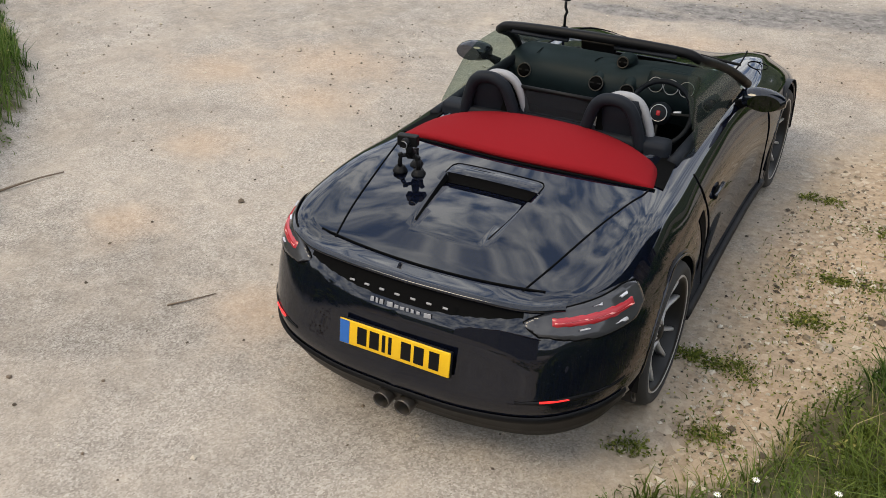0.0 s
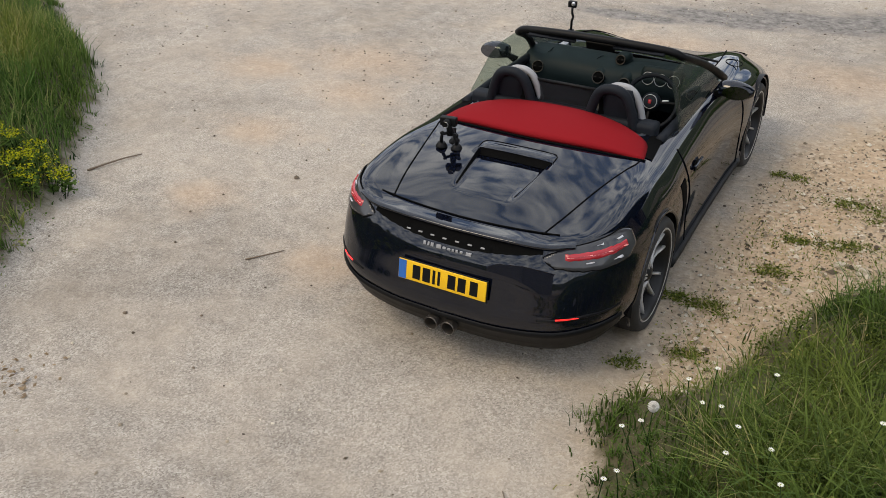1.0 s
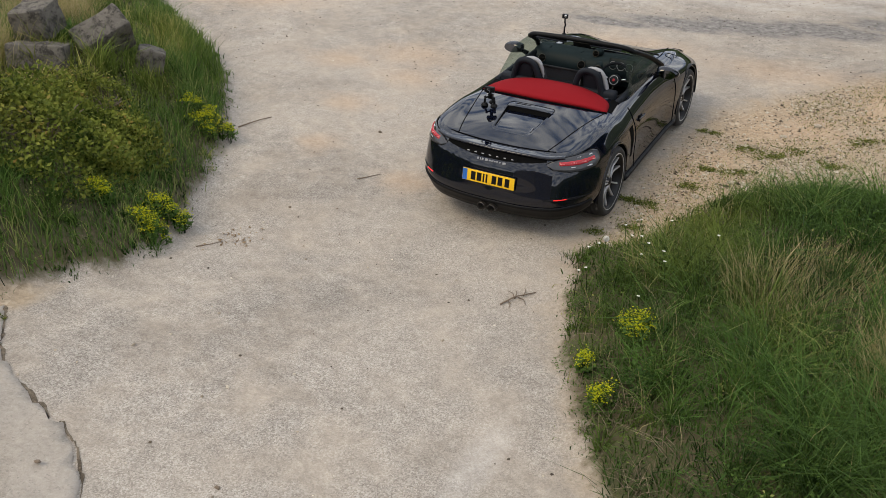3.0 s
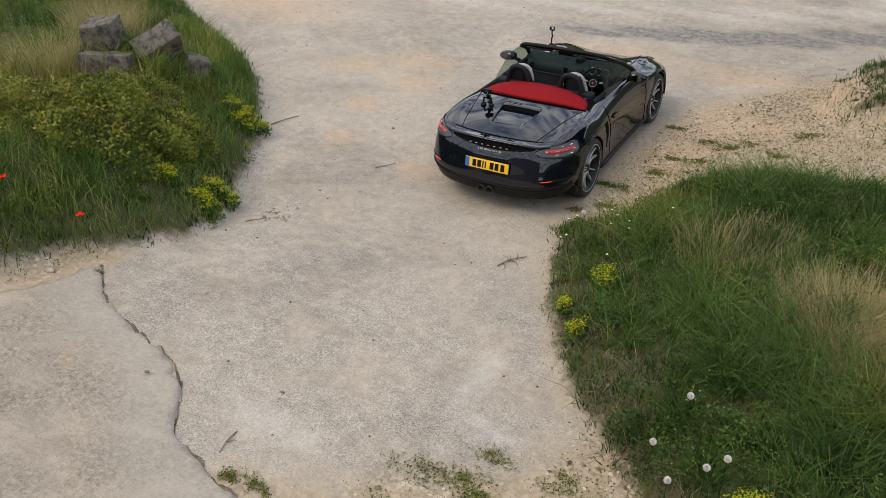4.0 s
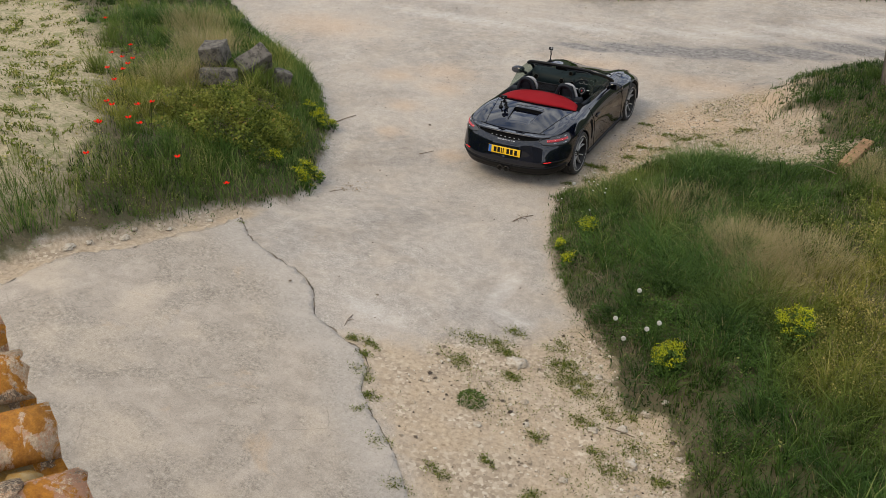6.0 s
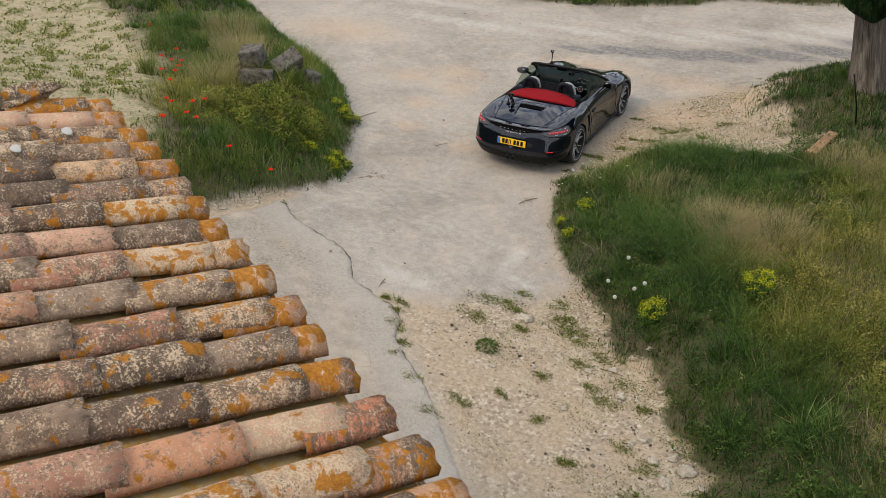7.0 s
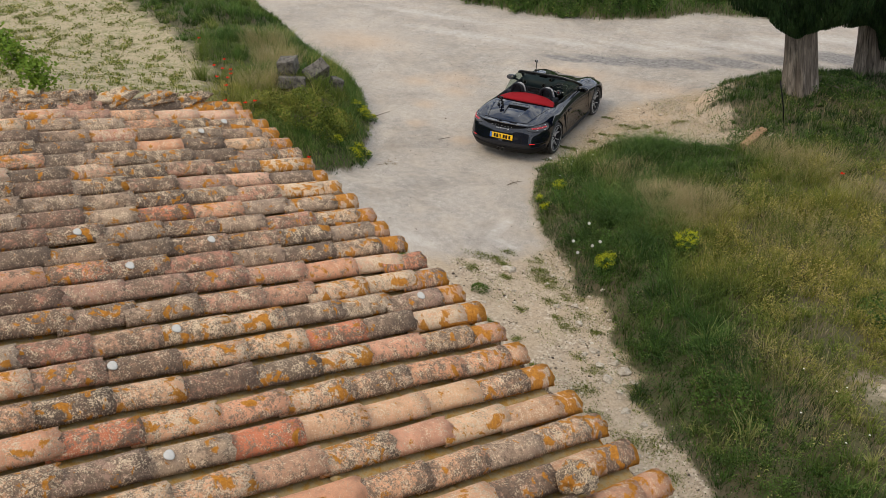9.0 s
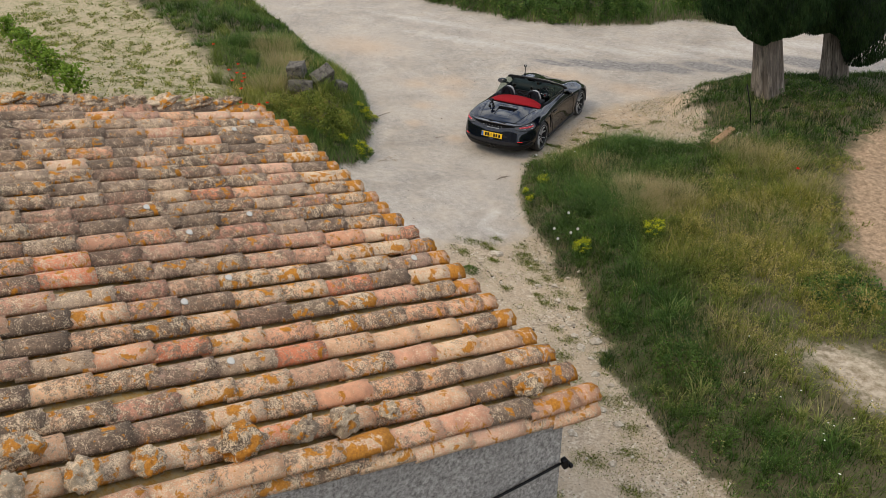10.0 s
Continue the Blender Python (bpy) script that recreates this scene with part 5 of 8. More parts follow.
        tube(bm, [Vector((sgn * q.x, q.y, q.z)) for q in [side_point(0.104 + 0.166 * u, shell(u)[0]) for u in np.linspace(0, 1, 22)] + [side_point(0.104 + 0.166 * u, shell(u)[1]) for u in np.linspace(0.97, 0.03, 22)]], 0.0038, 6, True)
        part("lamp_gap", bm, GAP, lamp)
        for u0, u1, l0, l1 in ((0.158, 0.180, 0.64, 0.71), (0.208, 0.230, 0.74, 0.82), (0.180, 0.200, 0.17, 0.21), (0.222, 0.244, 0.22, 0.27)):
            bm = bmesh.new()
            skin_patch(bm, u0, u1, 0, 1, 0.0178, 6, 3, sgn, lambda w: (l0 + 0.05 * (1 - w), l1 + 0.06 * w))
            part("light_blade", bm, LAMP_CLEAR, lamp)
    # plate with bars for its characters
    plate_m = pose(0.005, -0.926, 0.572, -9, 0, 0)
    bm = bmesh.new()
    add_box(bm, (0.53, 0.012, 0.118), plate_m @ pose(0, 0.004, 0), 0.004)
    part("plate_holder", bm, BLACK, CAR)
    bm = bmesh.new()
    add_box(bm, (0.52, 0.008, 0.111), plate_m @ pose(0, -0.005, 0), 0.003)
    plate = part("rear_plate", bm, YELLOW, CAR, "yellow plate with dark bars and a blue end band")
    bm = bmesh.new()
    add_box(bm, (0.045, 0.002, 0.105), plate_m @ pose(-0.235, -0.0098, 0), 0)
    part("blue_band", bm, BLUE, plate, smooth=False)
    for x in (-0.15, -0.09, -0.045, -0.015, 0.06, 0.12, 0.19):
        bm = bmesh.new()
        add_box(bm, (0.015 if -0.05 < x < 0 else 0.045, 0.002, 0.078), plate_m @ pose(x, -0.0098, 0), 0)
        part("bar", bm, BLACK, plate, smooth=False)
    # badges as plain bright bars
    for i in range(7):
        x = -0.25 + 0.0735 * i
        p = side_point(0.0, 0.42)
        bm = bmesh.new()
        add_box(bm, (0.024, 0.005, 0.009), pose(x, side_point(abs(x) / 0.30 * 0.0588, 0.5).y - 0.006, side_point(abs(x) / 0.30 * 0.0588, 0.5).z, -32, 0, 0), 0.003)
        part("badge_bar", bm, BADGE, CAR, "bright badge bar")
    for x, w, h in ((-0.135, 0.016, 0.026), (-0.112, 0.012, 0.026), (-0.09, 0.018, 0.026), (-0.05, 0.028, 0.026), (-0.018, 0.02, 0.018), (0.01, 0.02, 0.016), (0.034, 0.014, 0.018), (0.056, 0.014, 0.02), (0.082, 0.016, 0.016), (0.125, 0.034, 0.024)):
        bm = bmesh.new()
        add_box(bm, (w, 0.004, h * 0.8), pose(x, side_point(abs(x) / 0.30 * 0.0588, 0.86).y - 0.003, side_point(0, 0.86).z, -24, -6, 0), 0.002)
        part("script_bar", bm, BADGE, CAR, "thin bright script badge")
    # exhaust pair in the middle of the diffuser
    for x in (-0.052, 0.052):
        bm = bmesh.new()
        revolve(bm, [(0.025, 0.14), (0.037, 0.13), (0.040, -0.03), (0.037, -0.036), (0.034, -0.03), (0.032, 0.12), (0.0, 0.125)], 28)
        ob = part("exhaust_tip", bm, EXHAUST, CAR, "round dark steel tailpipe")
        ob.matrix_basis = pose(x, -0.925, 0.29, 0, 0, 90)
    # engine lid: seams, vent slot, raised lip and ridges
    seam = [(0.445, -0.665), (0.50, -0.45), (0.56, -0.15), (0.615, 0.10), (0.64, 0.20), (0.645, 0.30)]
    for sgn in (1, -1):
        bm = bmesh.new()
        tube(bm, on_deck([(sgn * x, y) for x, y in spline(seam, 40)]), 0.0042, 6)
        part("lid_seam", bm, GAP, CAR)
    bm = bmesh.new()
    tube(bm, on_deck([(x, -0.640 - 0.045 * (1 - (x / 0.53) ** 2)) for x in np.linspace(-0.53, 0.53, 40)], 0.0035), 0.0045, 6)
    part("lid_seam", bm, GAP, CAR)
    lid_strip()
    # red cloth roof folded behind the seats
    bm = bmesh.new()
    rows = []
    for f in np.linspace(0, 1, 15):
        y0 = 0.20 + 0.41 * f
        row = []
        for x in np.linspace(-1, 1, 41):
            wide = 0.66 - 0.045 * f - 0.05 * f ** 6
            back = -0.055 * (1 - x * x) * (1 - f) + 0.075 * (x ** 2) * (1 - f) - 0.10 * abs(x) ** 3 * f
            px, py = x * wide, y0 + back
            lift = 0.046 * math.sin(math.pi * min(1, 0.08 + f * 0.92)) ** 0.6 * (1 - abs(x) ** 6) + 0.006
            row.append(Vector((px, py, deck_z(px, py) + lift)))
        rows.append(row)
    loft(bm, rows, False, False)
    bmesh.ops.recalc_face_normals(bm, faces=bm.faces)
    ob = part("folded_roof", bm, RED_CLOTH, CAR, "folded red cloth roof")
    md = ob.modifiers.new("cloth", "SOLIDIFY")
    md.thickness, md.offset = 0.035, -1
    bm = bmesh.new()
    tube(bm, on_deck([(x * 0.67, 0.19 - 0.055 * (1 - x * x) + 0.075 * x * x) for x in np.linspace(-1, 1, 40)], 0.004), 0.006, 6)
    part("roof_gap", bm, GAP, CAR)
    for sgn in (1, -1):
        bm = bmesh.new()
        rows = [[Vector((sgn * x, y, deck_z(x, y) + 0.004)) for x in np.linspace(0.60, 0.70 - 0.03 * f, 6)] for f in (0, 0.25, 0.5, 0.75, 1) for y in (0.30 + 0.30 * f,)]
        loft(bm, rows, False, False)
        part("side_flap", bm, GAP, CAR)
    # door shut lines, sill, handle, side intake
    for sgn in (1, -1):
        for y, lo, hi in ((0.60, 0.1, 3.9), (1.92, 0.3, 3.9)):
            bm = bmesh.new()
            pts = []
            for l in np.linspace(lo, hi, 26):
                yy = y + (0.10 * math.sin(max(0, l - 1) / 3 * math.pi / 2) if y < 1 else 0.02 * l)
                pts.append(on_side(yy, yy, l, sgn, 1, 0.0005)[0])
            tube(bm, pts, 0.0042, 6)
            part("door_gap", bm, GAP, CAR)
        bm = bmesh.new()
        tube(bm, on_side(0.38, 2.06, 3.75, sgn, 30, 0.004), 0.022, 8)
        part("side_sill", bm, BLACK, CAR)
        bm = bmesh.new()
        p = on_side(0.80, 0.80, 1.35, sgn, 1, 0.012)[0]
        add_box(bm, (0.022, 0.17, 0.028), pose(p.x, 0.83, p.z, 0, 0, 0), 0.009, 3)
        part("door_handle", bm, PAINT, CAR)
        bm = bmesh.new()
        lump(bm, (0.010, 0.055, 0.035), pose(p.x - sgn * 0.008, 0.80, p.z - 0.004), 0.02, 2)
        part("handle_cup", bm, GAP, CAR)
        bm = bmesh.new()
        rows = []
        for l in np.linspace(1.2, 3.0, 10):
            a = on_side(0.43 + 0.05 * (l - 1.2), 0.55 + 0.02 * (l - 1.2), l, sgn, 4, 0.002)
            rows.append(a)
        loft(bm, rows, False, False)
        part("side_intake", bm, GAP, CAR, "dark side air intake")
    # bonnet seam and filler flap
    bm = bmesh.new()
    hood = [(0.60, 1.98), (0.585, 2.3), (0.54, 2.65), (0.46, 2.95), (0.30, 3.13), (0, 3.19)]
    hood = spline(hood, 40)
    tube(bm, on_deck([(x, y) for x, y in hood] + [(-x, y) for x, y in hood[-2::-1]]), 0.004, 6)
    part("bonnet_seam", bm, GAP, CAR)
    bm = bmesh.new()
    tube(bm, on_deck([(0.69 + 0.06 * math.cos(a), 2.25 + 0.075 * math.sin(a)) for a in np.linspace(0, 2 * math.pi, 28)[:-1]]), 0.003, 6, True)
    part("filler_flap", bm, GAP, CAR)
    for sgn in (1, -1):
        bm = bmesh.new()
        rows = []
        for f in np.linspace(0, 1, 10):
            y = 2.82 + 0.26 * f
            w = 0.10 * math.sin(math.pi * (0.08 + 0.86 * f)) ** 0.6
            rows.append([Vector((sgn * x, y, deck_z(x, y) + 0.003)) for x in np.linspace(0.60 - w - 0.06 * f, 0.60 + w - 0.09 * f, 7)])
        loft(bm, rows, False, False)
        part("headlamp", bm, LAMP_SMOKE, CAR, "clear oval headlamp")
    build_cabin()
    build_screen()


def lid_strip():
    """The lip over the engine lid's air slot, black sheets painting the shade in its mouth and sides, and the seam
    round it.
    """
    bm = bmesh.new()
    rows = []
    for f in np.linspace(0, 1, 9):
        row = []
        for t in np.linspace(-1, 1, 33):
            x = t * (0.232 - 0.03 * max(0, f - 0.55) ** 2 / 0.2)
            y = -0.056 + 0.085 * f
            row.append(Vector((x, y, deck_z(x, y) + 0.0012 + 0.005 * math.sin(math.pi * min(1, f * 1.0 + 0.12)) * (1 - abs(t) ** 10))))
        rows.append(row)
    loft(bm, rows, False, False)
    bmesh.ops.recalc_face_normals(bm, faces=bm.faces)
    lid = part("air_scoop", bm, PAINT, CAR, "black lip over the air slot")
    # overlay on the slot's wall, black in place of deep shade
    bm = bmesh.new()
    rows = []
    for dy, dz in ((-0.0535, 0.001), (-0.0640, -0.036), (-0.084, -0.0335)):
        rows.append([Vector((t * 0.222, dy, deck_z(t * 0.222, dy) + dz)) for t in np.linspace(-1, 1, 25)])
    loft(bm, rows, False, False)
    part("scoop_slot", bm, GAP, lid)
    bm = bmesh.new()
    pts = [(-0.236, -0.055), (-0.235, 0.0), (-0.225, 0.022), (-0.195, 0.034), (0, 0.036), (0.195, 0.034), (0.225, 0.022), (0.235, 0.0), (0.236, -0.055)]
    tube(bm, on_deck([(x, y) for x, y in spline(pts, 60)], 0.0012), 0.0026, 6)
    part("scoop_seam", bm, GAP, lid)
    # tapering dark strips: shade along the sunk sides put into colour
    for sgn in (1, -1):
        bm = bmesh.new()
        rows = []
        for f in np.linspace(0, 0.85, 16):
            x, y = 0.229 - 0.055 * f, -0.052 - 0.45 * f
            deep = 0.037 * (1 - f) ** 1.15
            rows.append([Vector((sgn * x, y, deck_z(x, y) + 0.0006)), Vector((sgn * (x - 0.010), y, deck_z(x, y) - deep * 0.86 + 0.001))])
        loft(bm, rows, False, False)
        part("scoop_side", bm, GAP, lid)


def ring(bm, c, r, tr, m=None, n=28, k=8):
    M = m or Matrix()
    tube(bm, [M @ Vector((c[0] + r * math.cos(a), c[1], c[2] + r * math.sin(a))) for a in np.linspace(0, 2 * math.pi, n + 1)[:-1]], tr, k, True)
    return bm


def build_seat(x):
    seat = new("seat")
    seat.parent = CAR
    tagged(seat, "dark leather bucket seat")
    seat.matrix_basis = pose(x, 0.98, 0.30)
    bm = bmesh.new()
    rows = []
    for f in np.linspace(0, 1, 10):
        y = -0.22 + 0.52 * f
        rows.append([Vector((t * 0.25, y, 0.17 + 0.04 * f + 0.05 * abs(t) ** 3 - 0.06 * max(0, f - 0.85) * 4 - (0.2 if abs(t) > 0.99 else 0))) for t in np.linspace(-1, 1, 15)])
    loft(bm, rows, False, False)
    part("cushion", bm, LEATHER, seat)
    bm = bmesh.new()
    rings = []
    for f in np.linspace(0, 1, 14):
        z = 0.16 + 0.70 * f
        w = 0.25 - 0.03 * f if f < 0.62 else (0.23 - 0.13 * min(1, (f - 0.62) / 0.16)) * (1 if f < 0.93 else 0.8)
        d = 0.065 if f < 0.95 else 0.04
        y = -0.20 - 0.14 * f
        rings.append([Vector((w * math.copysign(abs(math.cos(a)) ** 0.6, math.cos(a)), y + d * math.copysign(abs(math.sin(a)) ** 0.7, math.sin(a)), z)) for a in np.linspace(0, 2 * math.pi, 25)[:-1]])
    loft(bm, rings)
    part("backrest", bm, LEATHER, seat)


def build_cabin():
    # tub
    bm = bmesh.new()
    rings = []
    for z, k in ((0.90, 1.0), (0.80, 0.98), (0.5, 0.94), (0.30, 0.92)):
        ring_pts = []
        for a in np.linspace(0, 2 * math.pi, 49)[:-1]:
            c, s = math.cos(a), math.sin(a)
            ring_pts.append(Vector((0.675 * k * math.copysign(abs(c) ** 0.4, c), 1.235 + 0.74 * k * math.copysign(abs(s) ** 0.35, s), z)))
        rings.append(ring_pts)
    rows = loft(bm, rings, True, False)
    bm.faces.new(rows[-1])
    part("cabin_tub", bm, LEATHER, CAR, "dark cabin lining")
    for sgn in (1, -1):
        bm = bmesh.new()
        tube(bm, [Vector((sgn * (0.675 - 0.02 * abs(f)), 1.235 + 0.66 * f, 0.905)) for f in np.linspace(-1, 1, 20)], 0.030, 10)
        part("door_top", bm, LEATHER, CAR)
    for x in (-0.36, 0.36):
        build_seat(x)
    # dashboard
    bm = bmesh.new()
    rows = []
    prof = [(1.98, 0.905), (1.86, 0.94), (1.72, 0.955), (1.60, 0.945), (1.54, 0.90), (1.52, 0.82), (1.56, 0.72), (1.62, 0.62)]
    for x in np.linspace(-0.68, 0.68, 31):
        hump = 0.055 * math.exp(-((x - 0.36) / 0.16) ** 2)
        rows.append([Vector((x, y - hump * 0.3 - 0.04 * math.exp(-(x / 0.14) ** 2), z + hump * max(0, 1 - abs(y - 1.64) * 4))) for y, z in prof])
    loft(bm, rows, False, False)
    bmesh.ops.recalc_face_normals(bm, faces=bm.faces)
    part("dashboard", bm, DASH, CAR, "dark green-grey dashboard")
    for x, y, z, r in ((-0.56, 1.525, 0.87, 0.042), (-0.075, 1.475, 0.885, 0.042), (0.115, 1.475, 0.865, 0.042), (0.59, 1.525, 0.86, 0.042), (0.03, 1.62, 0.985, 0.032)):
        bm = bmesh.new()
        ring(bm, (0, 0, 0), r, 0.0042)
        ob = part("air_vent", bm, STEEL, CAR, "round air vent with a dull metal ring")
        ob.matrix_basis = pose(x, y, z, -25, 0, 0)
        bm = bmesh.new()
        revolve(bm, [(0.0, 0.012), (r * 0.5, 0.01), (r, -0.004), (r, -0.05)], 24)
        o2 = part("vent_cone", bm, GAP, ob)
        o2.matrix_basis = pose(0, 0, 0, 0, 0, -90)
        bm = bmesh.new()
        add_box(bm, (r * 1.7, 0.006, 0.010), pose(0, -0.008, 0), 0.002)
        part("vent_blade", bm, BLACK, ob)
    bm = bmesh.new()
    add_box(bm, (0.22, 0.75, 0.30), pose(0.02, 1.22, 0.50, 12, 0, 0), 0.05, 3)
    part("centre_console", bm, LEATHER, CAR)
    bm = bmesh.new()
    tube(bm, [(0.03, 1.20, 0.62), (0.03, 1.21, 0.72)], [0.012, 0.022], 10)
    part("gear_lever", bm, LEATHER, CAR)
    # steering wheel
    m = pose(0.36, 1.34, 0.83, -24, 0, 0)
    wheel = new("steering_wheel")
    wheel.parent = CAR
    wheel.matrix_basis = m
    tagged(wheel, "black three-spoke steering wheel")
    bm = bmesh.new()
    ring(bm, (0, 0, 0), 0.178, 0.015, None, 40)
    part("wheel_rim", bm, LEATHER, wheel)
    bm = bmesh.new()
    revolve(bm, [(0.0, 0.034), (0.045, 0.030), (0.062, 0.014), (0.066, -0.02), (0.0, -0.03)], 28)
    ob = part("wheel_hub", bm, LEATHER, wheel)
    ob.matrix_basis = pose(0, 0, 0, 0, 0, -90)
    bm = bmesh.new()
    ring(bm, (0, -0.028, 0), 0.046, 0.0025)
    part("hub_ring", bm, SILVER, wheel)
    for a in (5, 175, 270):
        bm = bmesh.new()
        add_box(bm, (0.11, 0.014, 0.018), pose(0.115 * math.cos(math.radians(a)), 0, 0.115 * math.sin(math.radians(a)), 0, -a, 0), 0.005)
        part("wheel_spoke", bm, BLACK, wheel)
    for a in (12, 168):
        bm = bmesh.new()
        add_box(bm, (0.045, 0.006, 0.012), pose(0.10 * math.cos(math.radians(a)), -0.010, 0.10 * math.sin(math.radians(a)), 0, -a, 0), 0.003)
        part("spoke_switch", bm, SILVER, wheel, "small bright switch plate")
    bm = bmesh.new()
    add_box(bm, (0.022, 0.004, 0.028), pose(0, -0.033, 0), 0.006)
    part("hub_badge", bm, LAMP_RED, wheel)
    # seam of the passenger airbag and the raised pod of the clock
    bm = bmesh.new()
    pts = [(-0.52, 1.62), (-0.50, 1.83), (-0.16, 1.85), (-0.15, 1.64)]
    tube(bm, [Vector((x, y, 0.958 - 0.35 * max(0, y - 1.72))) for x, y in spline(pts, 40)], 0.0025, 5)
    part("dash_seam", bm, GAP, CAR)
    bm = bmesh.new()
    lump(bm, (0.060, 0.085, 0.050), pose(0.03, 1.71, 0.968), 0.02, 3)
    part("clock_pod", bm, DASH, CAR)
    for x in (-0.075, 0.115):
        bm = bmesh.new()
        lump(bm, (0.060, 0.11, 0.052), pose(x, 1.595, 0.885), 0.02, 3)
        part("vent_pod", bm, DASH, CAR)
    bm = bmesh.new()
    add_box(bm, (0.30, 0.08, 0.13), pose(0.36, 1.56, 0.935, -18, 0, 0), 0.04, 3)
    part("instrument_hood", bm, DASH, CAR)
    for dx in (-0.09, 0, 0.09):
        bm = bmesh.new()
        ring(bm, (0, 0, 0), 0.042, 0.002)
        ob = part("dial_ring", bm, SILVER, CAR)
        ob.matrix_basis = pose(0.36 + dx, 1.515, 0.925, -18, 0, 0)
    # roll hoops, bulkhead and wind screen between them
    for sgn in (1, -1):
        c = 0.335 * sgn
        for name, mat, r0, dy, dz, rad in (("roll_hoop", LEATHER, 0.108, 0.0, -0.012, 0.031), ("seat_shell", GREY_LEATHER, 0.105, 0.075, -0.012, 0.023)):
            bm = bmesh.new()
            pts = [(-r0 * 1.4, 0.62, 0.93), (-r0 * 1.18, 0.615, 1.04), (-r0 * 0.84, 0.605, 1.135), (-r0 * 0.45, 0.60, 1.172), (0, 0.60, 1.180), (r0 * 0.45, 0.60, 1.172), (r0 * 0.84, 0.605, 1.135), (r0 * 1.18, 0.615, 1.04), (r0 * 1.4, 0.62, 0.93)]
            tube(bm, [Vector((c + x + dy * 0.45, y + dy - 0.02, z + dz)) for x, y, z in spline(pts, 36)], rad, 10)
            part(name, bm, mat, CAR, "dark padded roll hoop" if rad > 0.028 else "grey leather seat shoulder")
        bm = bmesh.new()
        add_box(bm, (0.19, 0.02, 0.19), pose(c, 0.63, 1.03, -6, 0, 0), 0.008)
        part("hoop_panel", bm, GAP, CAR)
    bm = bmesh.new()
    pts = [(-0.20, 0.95), (-0.215, 1.115), (0.215, 1.115), (0.20, 0.95)]
    bm.faces.new([bm.verts.new((x, 0.645 + (0.02 if z > 1 else 0), z)) for x, z in pts])
    part("wind_deflector", bm, SMOKE_GLASS, CAR, "dark mesh wind deflector", smooth=False)
    bm = bmesh.new()
    tube(bm, [Vector((x, 0.645 + (0.02 if z > 1 else 0), z)) for x, z in pts], 0.011, 8)
    part("deflector_frame", bm, BLACK, CAR)
    bm = bmesh.new()
    add_box(bm, (1.24, 0.12, 0.34), pose(0, 0.64, 0.815), 0.03)
    part("bulkhead", bm, LEATHER, CAR)


